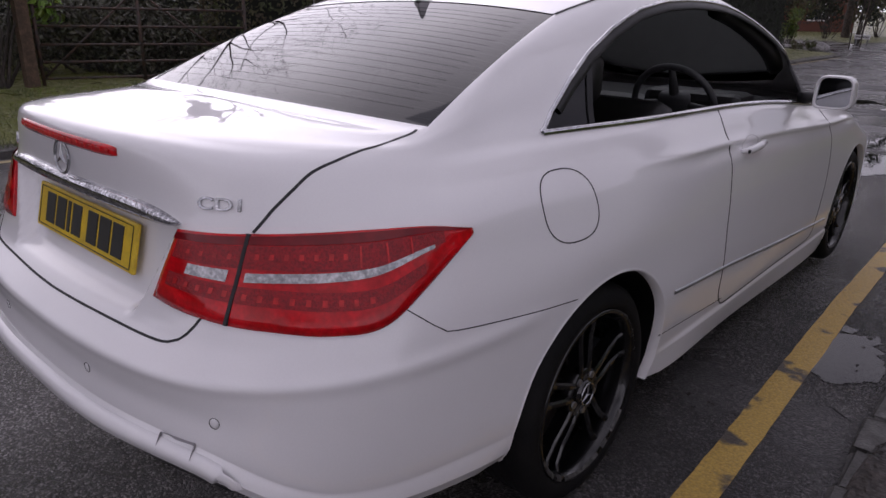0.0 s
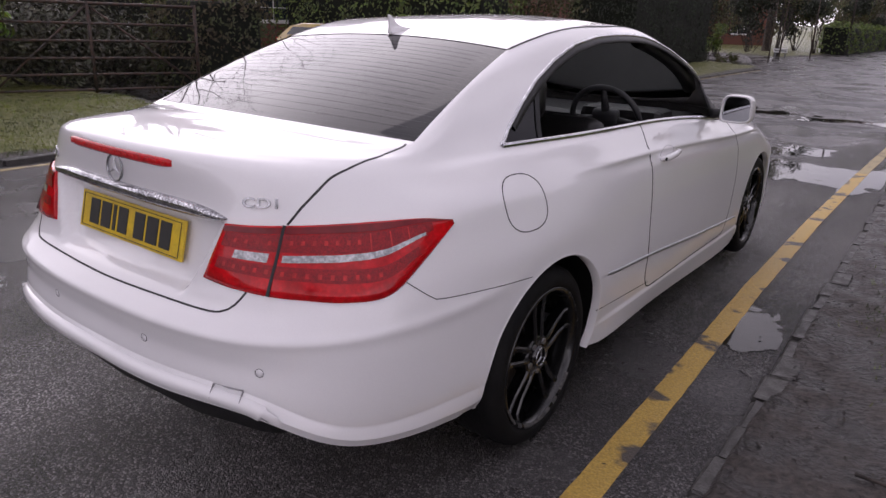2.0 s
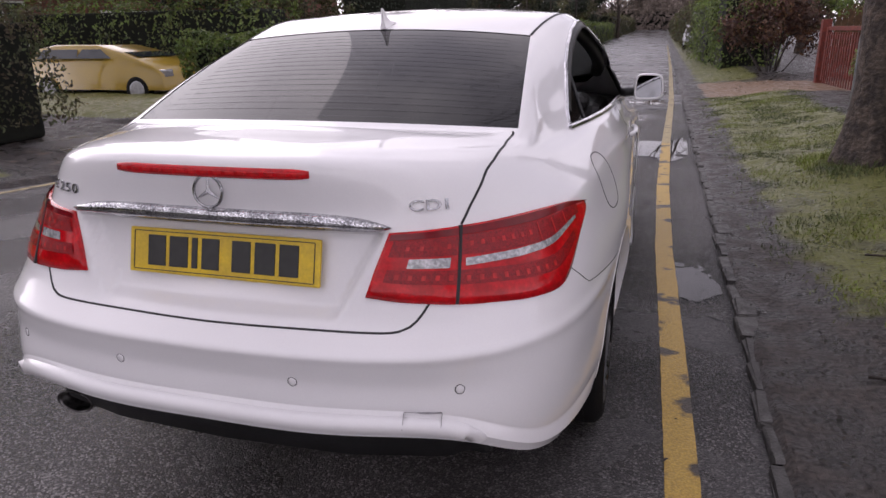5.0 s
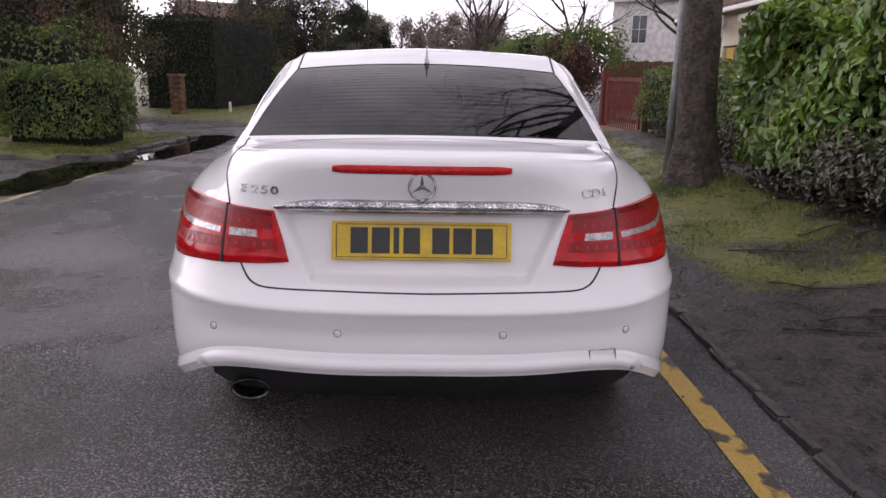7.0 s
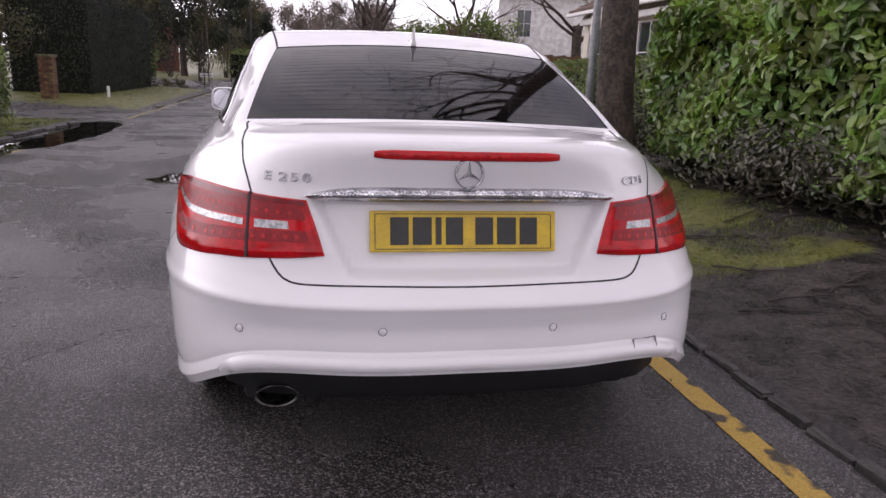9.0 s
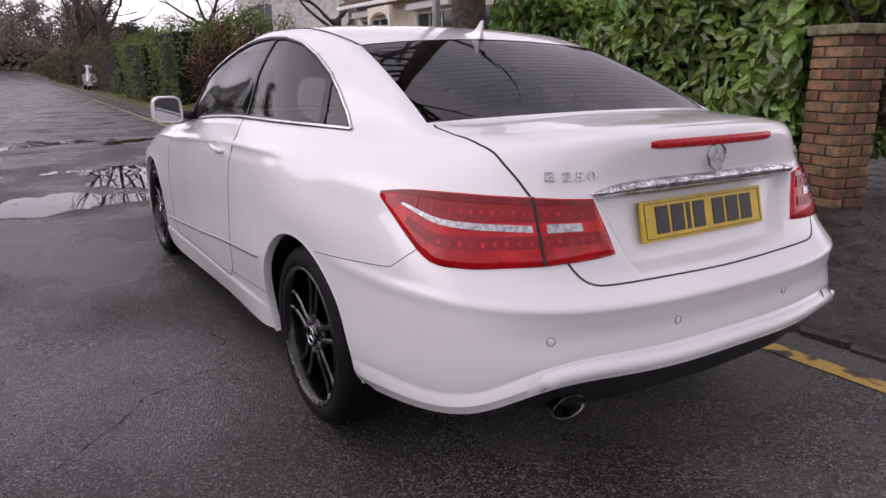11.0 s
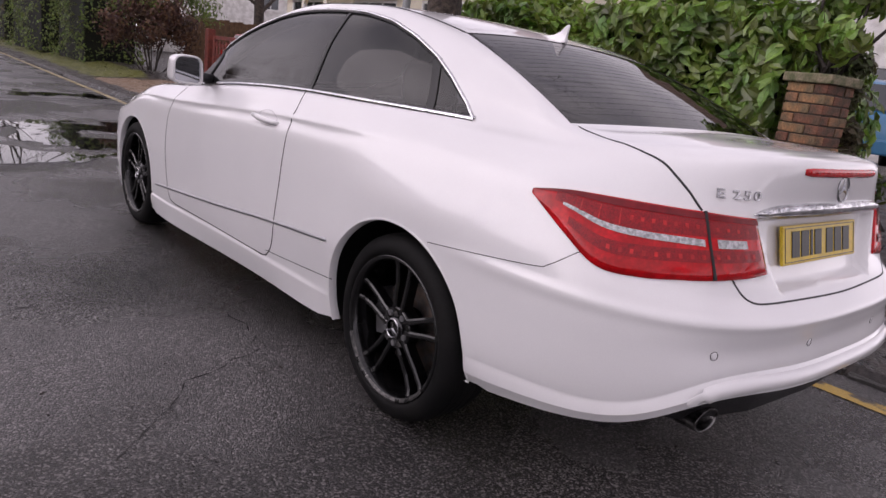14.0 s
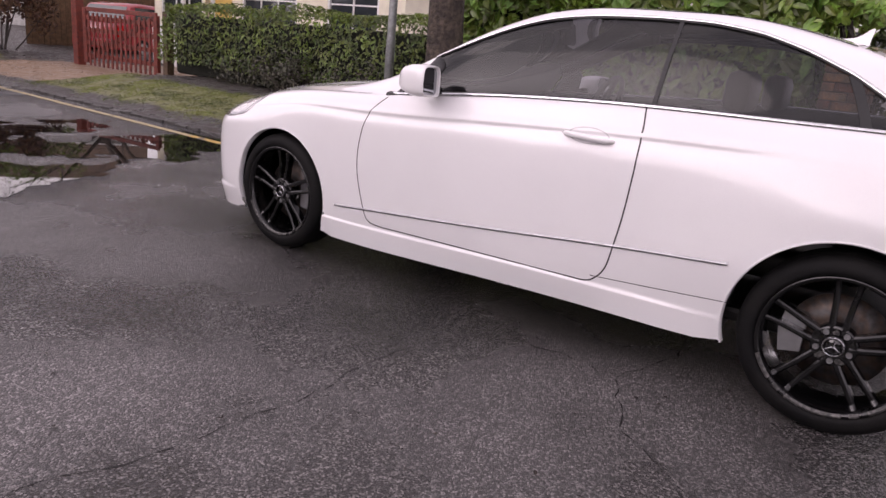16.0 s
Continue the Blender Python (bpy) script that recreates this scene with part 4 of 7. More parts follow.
# ---- mirrors, handles, fuel flap, aerial ----
for side in (1, -1):
    m = Matrix.Diagonal((side, 1, 1, 1))
    bm = bmesh.new()
    n = 28
    se = lambda t, e: math.copysign(abs(t) ** e, t)
    shell = [(.076 * se(math.cos(t), .45) * (1 - .10 * math.sin(t)), .068 * se(math.sin(t), .45) * (1 + .12 * math.cos(t) * (math.sin(t) < 0) * -1)) for t in np.linspace(0, 2 * math.pi, n, endpoint=False)]
    ring = []
    for y, sc in ((1.748, .86), (1.735, .88), (1.730, .96), (1.738, 1.0), (1.775, 1.03), (1.82, .98), (1.86, .82), (1.885, .55), (1.895, .25)):
        ring.append([bm.verts.new(m @ Vector((.936 + x * sc, y - (x * sc + .09) * .12, 1.018 + z * sc))) for x, z in shell])
    for a, b in zip(ring, ring[1:]):
        for i in range(n):
            bm.faces.new((a[i], a[(i + 1) % n], b[(i + 1) % n], b[i]))
    bm.faces.new(ring[-1])
    bmesh.ops.recalc_face_normals(bm, faces=bm.faces)
    mirror = part("door_mirror", bm, PAINT, car, "white door mirror", True)
    bm = bmesh.new()
    face = [bm.verts.new(m @ Vector((.936 + x * .87, 1.746 - (x * .87 + .09) * .12, 1.018 + z * .87))) for x, z in shell]
    bm.faces.new(face if side < 0 else face[::-1])
    bmesh.ops.recalc_face_normals(bm, faces=bm.faces)
    part("mirror_glass", bm, MIRROR, mirror, "dark mirror glass")
    bm = bmesh.new()
    tube(bm, [m @ Vector(v) for v in ((.79, 1.80, .975), (.83, 1.80, .985), (.90, 1.80, .985))], [.03, .024, .020], 10)
    part("mirror_arm", bm, BLACK, mirror, "", True)
    # door handle: grip inside a grey ring painted as the shade of a dished recess
    u, q = find("side", .985, .885)
    p = skin(u, q)
    bm = bmesh.new()
    pts = [(0.105, .006, .004), (.09, .020, .003), (.03, .026, .0), (-.05, .026, -.004), (-.095, .018, -.006), (-.11, .004, -.006)]
    tube(bm, [m @ Vector((p[0] + dx, .985 + dy, .885 + dz)) for dy, dx, dz in pts], [.006, .011, .013, .013, .011, .006], 10)
    bmesh.ops.scale(bm, vec=(1, 1, 1.0), verts=bm.verts)
    part("door_handle", bm, PAINT, car, "white pull handle", True)
    ring = [find("side", .985 + .085 * math.cos(t), .889 + .030 * math.sin(t)) for t in np.linspace(0, 2 * math.pi, 33)]
    ribbon("handle_recess", ring, .005, .0006, DISHSHADE, car, side)
lock = find("side", 1.08, .886)
bm = bmesh.new()
lathe(bm, [(.001, .032), (.006, .032), (.007, .026)], 12)
bmesh.ops.translate(bm, vec=(skin(*lock)[0] + .006, .885, .881), verts=bm.verts)
part("door_lock", bm, GAPMAT, car)
ring = [find("side", -.155 + .102 * se(math.cos(t), .8), .884 + .079 * se(math.sin(t), .8)) for t in np.linspace(0, 2 * math.pi, 49)]
ribbon("fuel_flap_gap", ring, .0032, .0008, GAPMAT, car)
bm = bmesh.new()
prof = [(.085, .016, .012), (.055, .017, .012), (.020, .023, .007), (-.004, .036, .005), (-.030, .060, .004), (-.041, .064, .003), (-.046, .060, .003), (-.038, .018, .006), (-.036, -.006, .012), (.03, -.004, .014)]
left = [bm.verts.new((-w, .235 + y, 1.340 + z)) for y, z, w in prof]
right = [bm.verts.new((w, .235 + y, 1.340 + z)) for y, z, w in prof]
bm.faces.new(left)
bm.faces.new(right[::-1])
for i in range(len(prof)):
    j = (i + 1) % len(prof)
    bm.faces.new((left[i], right[i], right[j], left[j]))
bmesh.ops.recalc_face_normals(bm, faces=bm.faces)
aerial = part("roof_aerial", bm, PAINT, car, "white shark-fin aerial")
mod = aerial.modifiers.new("soft", "BEVEL")
mod.width, mod.segments = .0015, 2

# head lamps
for side in (1, -1):
    patch("head_lamp", path("top", [(.70, 3.02), (.60, 3.22), (.50, 3.32)], .03)[:9], path("side", [(3.12, .70), (3.25, .67), (3.40, .66)], .03)[:9], 5, .004, CLEARLENS, car, side, "clear head lamp")

# ---- cabin ----
boxed("cabin_floor", (-.72, .72, -.2, 2.3, .26, .32), CABIN, car, .02)
boxed("parcel_shelf", (-.60, .60, -.40, .12, .96, 1.0), CABIN, car, .01)
boxed("dashboard", (-.70, .70, 1.68, 2.25, .55, .93), CABIN, car, .06)
boxed("instrument_hood", (.16, .62, 1.58, 1.80, .88, .985), CABIN, car, .04)
for side in (1, -1):
    boxed("door_card", (side * .77 - .035, side * .77 + .035, .55, 2.1, .35, .93 if side > 0 else .94), CABIN, car, .02)
    for y0, name in ((.72, "front_seat"), (-.05, "rear_seat")):
        bm = bmesh.new()
        w = .26
        box(bm, side * .36 - w, side * .36 + w, y0 + .10, y0 + .62, .42, .56, .05)
        box(bm, side * .36 - w * .95, side * .36 + w * .95, y0 - .02, y0 + .12, .48, 1.04 if y0 > .5 else .92, .05, Matrix.Translation((0, y0, .5)) @ Euler((radians(-16), 0, 0)).to_matrix().to_4x4().inverted().inverted() @ Matrix.Translation((0, -y0, -.5)))
        box(bm, side * .36 - .13, side * .36 + .13, y0 - .20, y0 - .10, 1.02 if y0 > .5 else .90, 1.19 if y0 > .5 else 1.0, .04)
        part(name, bm, CABIN, car, "black leather seat", True)
bm = bmesh.new()
wm = Matrix.Translation((.37, 1.47, .925)) @ Euler((radians(-68), 0, 0)).to_matrix().to_4x4()
ring = [wm @ Vector((.185 * math.cos(t), .185 * math.sin(t), 0)) for t in np.linspace(0, 2 * math.pi, 41)]
tube(bm, ring, .015, 10, False)
for a in (radians(0), radians(180), radians(270)):
    tube(bm, [wm @ Vector((.05 * math.cos(a), .05 * math.sin(a), .01)), wm @ Vector((.18 * math.cos(a), .18 * math.sin(a), 0))], [.022, .012], 8)
box(bm, -.07, .07, -.06, .06, -.02, .04, .02, wm)
part("steering_wheel", bm, CABINGREY, car, "black steering wheel", True)
bm = bmesh.new()
rows = [[bm.verts.new(Vector(skin(u, 10.0 + v) - skin_normal(u, 10.0 + v) * .025) * 1) for v in np.linspace(0, 1, 6)] for u in np.linspace(5.05, 8.0, 24)]
for a, b in zip(rows, rows[1:]):
    for i in range(5):
        bm.faces.new((a[i], a[i + 1], b[i + 1], b[i]))
mirror_faces = bmesh.ops.duplicate(bm, geom=list(bm.faces))["geom"]
bmesh.ops.scale(bm, vec=(-1, 1, 1), verts=[g for g in mirror_faces if isinstance(g, bmesh.types.BMVert)])
part("headlining", bm, CABIN, car, "", True)
for side in (1, -1):
    # inner trim of the windscreen pillar
    us = np.linspace(7.9, 9.1, 16)
    pts = [skin(u, 9.85) * (side, 1, 1) + np.array((-side * .03, -.03, -.02)) for u in us]
    bm = bmesh.new()
    tube(bm, [Vector(p) for p in pts], .035, 8)
    part("pillar_trim", bm, CABIN, car, "", True)

# heater lines in the rear window
for k in range(17):
    u = 3.10 + k * .108
    line = [(u, 10.02 + .98 * f) for f in np.linspace(0, 1, 14)]
    uq = np.array(line)
    p, n = skin(uq[:, 0], uq[:, 1]), skin_normal(uq[:, 0], uq[:, 1])
    c = p - n * .004
    full = np.concatenate([c * (-1, 1, 1), c[::-1]])
    up_v = np.array((0, .0012, .0009))
    verts = np.concatenate([full - up_v, full + up_v])
    m_ = len(full)
    solid("heater_line", verts, [(i, i + 1, m_ + i + 1, m_ + i) for i in range(m_ - 1)], SATIN, rear_glass)


# ---- materials of the place ----


def asphalt(name, dark, light, rough, wet):
    """Stone chips in dark binder, wet in patches."""
    m = bpy.data.materials.new(name)
    m.use_nodes = True
    n, l = m.node_tree.nodes, m.node_tree.links
    p = n["Principled BSDF"]
    co = n.new("ShaderNodeTexCoord").outputs["Object"]
    chips = n.new("ShaderNodeTexVoronoi")
    chips.inputs["Scale"].default_value = 170
    l.new(co, chips.inputs["Vector"])
    big = n.new("ShaderNodeTexNoise")
    big.inputs["Scale"].default_value, big.inputs["Detail"].default_value = .9, 9
    l.new(co, big.inputs["Vector"])
    fine = n.new("ShaderNodeTexNoise")
    fine.inputs["Scale"].default_value, fine.inputs["Detail"].default_value = 45, 6
    l.new(co, fine.inputs["Vector"])
    tone = n.new("ShaderNodeSeparateColor")
    l.new(chips.outputs["Color"], tone.inputs[0])
    lift = n.new("ShaderNodeMath")
    lift.operation = "POWER"
    lift.inputs[1].default_value = 4.0
    l.new(tone.outputs[0], lift.inputs[0])
    col = n.new("ShaderNodeMix")
    col.data_type = "RGBA"
    col.inputs[6].default_value, col.inputs[7].default_value = (*dark, 1), (*light, 1)
    l.new(lift.outputs[0], col.inputs[0])
    stain = n.new("ShaderNodeMix")
    stain.data_type, stain.blend_type = "RGBA", "MULTIPLY"
    stain.inputs[0].default_value = 1.0
    sr = n.new("ShaderNodeMapRange")
    sr.inputs["From Min"].default_value, sr.inputs["From Max"].default_value = .35, .65
    sr.inputs["To Min"].default_value, sr.inputs["To Max"].default_value = .5, 1.45
    l.new(big.outputs["Fac"], sr.inputs["Value"])
    broad = n.new("ShaderNodeTexNoise")
    broad.inputs["Scale"].default_value, broad.inputs["Detail"].default_value = .33, 5
    l.new(co, broad.inputs["Vector"])
    br = n.new("ShaderNodeMapRange")
    br.inputs["From Min"].default_value, br.inputs["From Max"].default_value = .36, .62
    br.inputs["To Min"].default_value, br.inputs["To Max"].default_value = .62, 1.4
    l.new(broad.outputs["Fac"], br.inputs["Value"])
    tones = n.new("ShaderNodeMath")
    tones.operation = "MULTIPLY"
    l.new(sr.outputs[0], tones.inputs[0])
    l.new(br.outputs[0], tones.inputs[1])
    l.new(col.outputs[2], stain.inputs[6])
    l.new(tones.outputs[0], stain.inputs[7])
    l.new(stain.outputs[2], p.inputs["Base Color"])
    rr = n.new("ShaderNodeMapRange")
    rr.inputs["From Min"].default_value, rr.inputs["From Max"].default_value = .36, .60
    rr.inputs["To Min"].default_value, rr.inputs["To Max"].default_value = wet, rough
    soak = n.new("ShaderNodeAttribute")
    soak.attribute_name = "soaked"
    dry = n.new("ShaderNodeMath")
    dry.operation = "SUBTRACT"
    l.new(big.outputs["Fac"], dry.inputs[0])
    l.new(soak.outputs["Fac"], dry.inputs[1])
    l.new(dry.outputs[0], rr.inputs["Value"])
    l.new(rr.outputs[0], p.inputs["Roughness"])
    b1, b2 = n.new("ShaderNodeBump"), n.new("ShaderNodeBump")
    b1.inputs["Distance"].default_value, b2.inputs["Distance"].default_value = .0038, .0042
    b1.invert = True
    l.new(chips.outputs["Distance"], b1.inputs["Height"])
    l.new(fine.outputs["Fac"], b2.inputs["Height"])
    l.new(b1.outputs[0], b2.inputs["Normal"])
    l.new(b2.outputs[0], p.inputs["Normal"])
    return m


ASPHALT = asphalt("wet_asphalt", (.029, .0272, .0270), (.190, .177, .174), .40, .10)
OLDASPHALT = material("dark_asphalt_patch", (0.026, 0.025, 0.026), 0.45, var=0.5, scale=2.0, second=(0.04, 0.038, 0.038), bump=0.005, bscale=140, rvar=0.15)
CRACK = material("crack_dark", (0.012, 0.011, 0.011), 0.8, var=0.3)
YELLOW = material("worn_yellow_line", (0.52, 0.335, 0.065), 0.45, var=0.35, scale=4.5, second=(0.06, 0.048, 0.038), bump=0.004, bscale=120, lo=0.56, hi=0.61, detail=14)
PALELINE = material("pale_yellow_line", (0.42, 0.34, 0.18), 0.6, var=0.35, scale=7.0, second=(0.10, 0.09, 0.07), bump=0.003, bscale=130, lo=0.5, hi=0.7, detail=9)
KERB = material("kerb_stone", (0.07, 0.066, 0.062), 0.55, var=0.4, scale=14, second=(0.055, 0.052, 0.048), bump=0.004, bscale=90, vary=0.25, rvar=0.15)
WATER = tinted("puddle_water", (0.42, 0.40, 0.38), 0.015)
BARK = material("bark", (0.085, 0.064, 0.050), 0.85, var=0.6, scale=9, second=(0.038, 0.029, 0.024), bump=0.03, bscale=26)
TWIG = material("twig_bark", (0.06, 0.047, 0.04), 0.85, var=0.4, scale=9, second=(0.035, 0.03, 0.026))
LAUREL = material("laurel_leaf", (0.18, 0.25, 0.05), 0.36, var=0.25, scale=3, second=(0.10, 0.16, 0.038), vary=0.6, spec=0.6)
leafy(LAUREL, .22, (2.2, 2.4, 1.2))
PRIVET = material("hedge_leaf", (0.155, 0.20, 0.048), 0.42, var=0.25, scale=4, second=(0.055, 0.08, 0.022), vary=0.5)
leafy(PRIVET, .22, (2.2, 2.4, 1.2))
DULLLEAF = material("dull_leaf", (0.07, 0.085, 0.036), 0.62, var=0.3, scale=3, second=(0.085, 0.065, 0.042), vary=0.5)
leafy(DULLLEAF, .3, (1.7, 1.7, 1.2))
CONIFER = material("conifer_leaf", (0.022, 0.032, 0.014), 0.7, var=0.4, scale=2, second=(0.015, 0.02, 0.01), vary=0.4)
BROWNLEAF = material("brown_leaf", (0.11, 0.045, 0.022), 0.65, var=0.3, scale=3, second=(0.06, 0.03, 0.02), vary=0.5)
BRAMBLE = material("bramble_leaf", (0.085, 0.075, 0.05), 0.42, var=0.3, scale=5, second=(0.05, 0.055, 0.03), vary=0.6)
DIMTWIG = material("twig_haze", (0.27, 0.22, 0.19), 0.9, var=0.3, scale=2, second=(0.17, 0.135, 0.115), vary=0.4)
# near-black colour that stands for the shade inside hedges
HEDGESHADE = material("hedge_core", (0.012, 0.014, 0.008), 0.95, var=0.4, scale=6)
BLADE = material("grass_blade", (0.19, 0.23, 0.035), 0.6, var=0.25, scale=2, second=(0.06, 0.085, 0.02), vary=0.5)
LITTER = material("leaf_litter", (0.035, 0.026, 0.02), 0.7, var=0.4, scale=9, vary=0.6)
BRICK = material("old_brick", (0.27, 0.125, 0.065), 0.85, var=0.5, scale=11, second=(0.13, 0.085, 0.05), bump=0.004, bscale=90, vary=0.35)
MORTAR = material("mortar", (0.085, 0.07, 0.056), 0.9, var=0.3, scale=20, bump=0.003, bscale=120)
CAPSTONE = material("cap_stone", (0.24, 0.20, 0.13), 0.85, var=0.35, scale=14, second=(0.10, 0.11, 0.05), bump=0.004, bscale=70)
REDWOOD = material("red_stained_wood", (0.20, 0.035, 0.022), 0.6, var=0.35, scale=12, second=(0.12, 0.025, 0.018), bump=0.002, bscale=80)
BROWNWOOD = material("brown_post", (0.12, 0.075, 0.045), 0.75, var=0.4, scale=14, bump=0.003, bscale=70)
IRON = material("rusty_iron", (0.05, 0.042, 0.038), 0.6, metal=0.3, var=0.4, scale=18, second=(0.085, 0.05, 0.035))
GALV = material("grey_pole", (0.25, 0.26, 0.26), 0.5, metal=0.4, var=0.25, scale=9)
RENDERWHITE = material("white_render", (0.80, 0.78, 0.76), 0.85, var=0.15, scale=3, second=(0.6, 0.58, 0.55), bump=0.003, bscale=60)
CREAM = material("cream_render", (0.80, 0.74, 0.60), 0.85, var=0.15, scale=3, second=(0.72, 0.66, 0.53), bump=0.003, bscale=60)
ROOFTILE = material("roof_tile", (0.16, 0.10, 0.07), 0.85, var=0.35, scale=6, second=(0.10, 0.07, 0.055), vary=0.3)
FRAMEWHITE = material("white_frame", (0.78, 0.77, 0.75), 0.45, var=0.08, scale=10)
HOUSEBRICK = material("house_brick", (0.20, 0.075, 0.05), 0.85, var=0.35, scale=16, second=(0.13, 0.06, 0.045), bump=0.004, bscale=60)
FLINT = material("flint_wall", (0.36, 0.35, 0.34), 0.8, var=0.55, scale=10, second=(0.2, 0.19, 0.19), bump=0.02, bscale=18)
DARKPANE = material("house_pane", (0.03, 0.035, 0.04), 0.06, spec=0.8)
FENCEWOOD = material("fence_wood", (0.17, 0.10, 0.05), 0.8, var=0.35, scale=10, bump=0.003, bscale=60)
SIGNWHITE = material("sign_white", (0.75, 0.75, 0.74), 0.5, var=0.05)


def ground_material():
    """Soil, moss and grass, and gravel, blended by masks of the ground plan and broken up by noise."""
    m = material("verge_ground", (0.032, 0.028, 0.026), 0.45, var=0.75, scale=6, second=(0.066, 0.055, 0.049), bump=0.02, bscale=42, rvar=0.25, spec=0.4)
    n, l = m.node_tree.nodes, m.node_tree.links
    p = n["Principled BSDF"]
    base = p.inputs["Base Color"].links[0].from_socket
    co = n.new("ShaderNodeTexCoord").outputs["Object"]
    for name, a, b, scale, fine in (("grass", (0.22, 0.225, 0.05), (0.03, 0.036, 0.014), 2.2, 38), ("gravel", (0.30, 0.20, 0.13), (0.17, 0.12, 0.085), 5.0, 60)):
        at = n.new("ShaderNodeAttribute")
        at.attribute_name = name
        noise_n = n.new("ShaderNodeTexNoise")
        noise_n.inputs["Scale"].default_value, noise_n.inputs["Detail"].default_value = scale, 8
        l.new(co, noise_n.inputs["Vector"])
        add = n.new("ShaderNodeMath")
        l.new(at.outputs["Fac"], add.inputs[0])
        l.new(noise_n.outputs["Fac"], add.inputs[1])
        ramp = n.new("ShaderNodeMapRange")
        ramp.inputs["From Min"].default_value, ramp.inputs["From Max"].default_value = 0.9, 1.1
        l.new(add.outputs[0], ramp.inputs["Value"])
        grain = n.new("ShaderNodeTexNoise")
        grain.inputs["Scale"].default_value, grain.inputs["Detail"].default_value = fine, 5
        l.new(co, grain.inputs["Vector"])
        col = n.new("ShaderNodeMix")
        col.data_type = "RGBA"
        col.inputs[6].default_value, col.inputs[7].default_value = (*a, 1), (*b, 1)
        l.new(grain.outputs["Fac"], col.inputs[0])
        mix = n.new("ShaderNodeMix")
        mix.data_type = "RGBA"
        l.new(ramp.outputs[0], mix.inputs[0])
        l.new(base, mix.inputs[6])
        l.new(col.outputs[2], mix.inputs[7])
        base = mix.outputs[2]
    l.new(base, p.inputs["Base Color"])
    return m


VERGE = ground_material()


# ---- the lie of the land ----
def ease(a, b, v):
    f = np.clip((np.asarray(v, float) - a) / (b - a), 0, 1)
    return f * f * (3 - 2 * f)


def left_edge(y):
    """Where the road ends on the far side, with the mouths of two drives."""
    mouths = 2.6 * ease(4.1, 4.7, y) * (1 - ease(7.0, 7.4, y)) + 3.4 * ease(11.5, 12.1, y) * (1 - ease(15.0, 15.6, y)) + .42 * ease(6.6, 7.2, y) * (1 - ease(11.5, 12.1, y))
    return -5.05 - mouths + .62 * ease(1.8, 3.6, y) - .25 * ease(16, 24, y) - 9 * ease(27, 34, y) + 7.5 * ease(38, 44, y)


def far_rise(y):
    return np.maximum(0, np.asarray(y, float) - 75) * .012


def height(x, y):
    x, y = np.asarray(x, float), np.asarray(y, float)
    drive = ease(11.3, 12.0, y) * (1 - ease(15.8, 16.6, y))
    right = .035 + (.06 * ease(1.5, 2.0, x) + .16 * ease(1.9, 3.3, x)) * (1 - .6 * drive) * (1 - .4 * ease(20, 30, y)) * ease(-3, 1.5, y) + .05 * np.exp(-((x - 2.72) ** 2 + (y - 4.3) ** 2) / .3)
    out = left_edge(y) - x
    opening = ease(2.9, 3.6, y) * (1 - ease(6.6, 7.2, y)) + ease(11.2, 11.8, y) * (1 - ease(15.0, 15.6, y))
    left = (.05 * (1 - opening) - .02 * opening + .25 * ease(.2, 2.2, out) * (1 - .7 * ease(3, 8, y))) * (1 - .8 * opening)
    wave = .012 * np.sin(3.1 * x + 1.3 * y) * np.sin(2.3 * y - x) + .008 * np.sin(7 * x - 5 * y)
    z = np.where(x > 1.4, right + wave, np.where(x < left_edge(y), left + wave, -.06))
    return z + far_rise(y)


def steps(*spans):
    return np.unique(np.concatenate([np.arange(a, b, s) for a, b, s in spans] + [[spans[-1][1]]]).round(3))


gx = steps((-160, -40, 12), (-40, -12, 2), (-12, -6.5, .4), (-6.5, -3.8, .1), (-3.8, 1.3, .7), (1.3, 4.2, .075), (4.2, 12, .4), (12, 40, 2), (40, 160, 12))
gy = steps((-80, -10, 4), (-10, -3, .5), (-3, 13, .1), (13, 40, .4), (40, 100, 3), (100, 420, 20))
X, Y = np.meshgrid(gx, gy, indexing="ij")
# the columns next to the kerbs follow them
Z = height(X, Y)
na, nb = X.shape
verts = np.stack([X, Y, Z], -1).reshape(-1, 3)
faces = [(i * nb + j, (i + 1) * nb + j, (i + 1) * nb + j + 1, i * nb + j + 1) for i in range(na - 1) for j in range(nb - 1)]
ground = tagged(solid("ground", verts, faces, VERGE, smooth=True), "verges of wet soil, moss, grass and gravel", "ground", kind="structure")
drive_r = ease(11.5, 12.2, Y) * (1 - ease(15.4, 16.2, Y)) * ease(1.6, 2.0, X)
grass_r = ease(.75, 1.05, Y) * ease(1.55, 1.95, X) * (1 - ease(3.05, 3.4, X)) * (1 - drive_r) * (1 - .55 * np.exp(-((X - 2.9) ** 2 + (Y - 1.6) ** 2) / .3))
grass_l = ease(.15, .4, left_edge(Y) - X) * (1 - ease(2.7, 3.1, Y) * (1 - ease(6.9, 7.2, Y))) * (1 - ease(11.0, 11.5, Y) * (1 - ease(15.2, 15.6, Y)))
gravel_l = (X < left_edge(Y)) * (1 - grass_l) * ease(2.7, 3.1, Y) * .35
for name, field in (("grass", np.where(X > 1.3, grass_r * .68, grass_l * .8)), ("gravel", np.where(X > 1.3, drive_r, gravel_l) * .9)):
    at = ground.data.attributes.new(name, "FLOAT", "POINT")
    at.data.foreach_set("value", field.ravel().astype(np.float32))

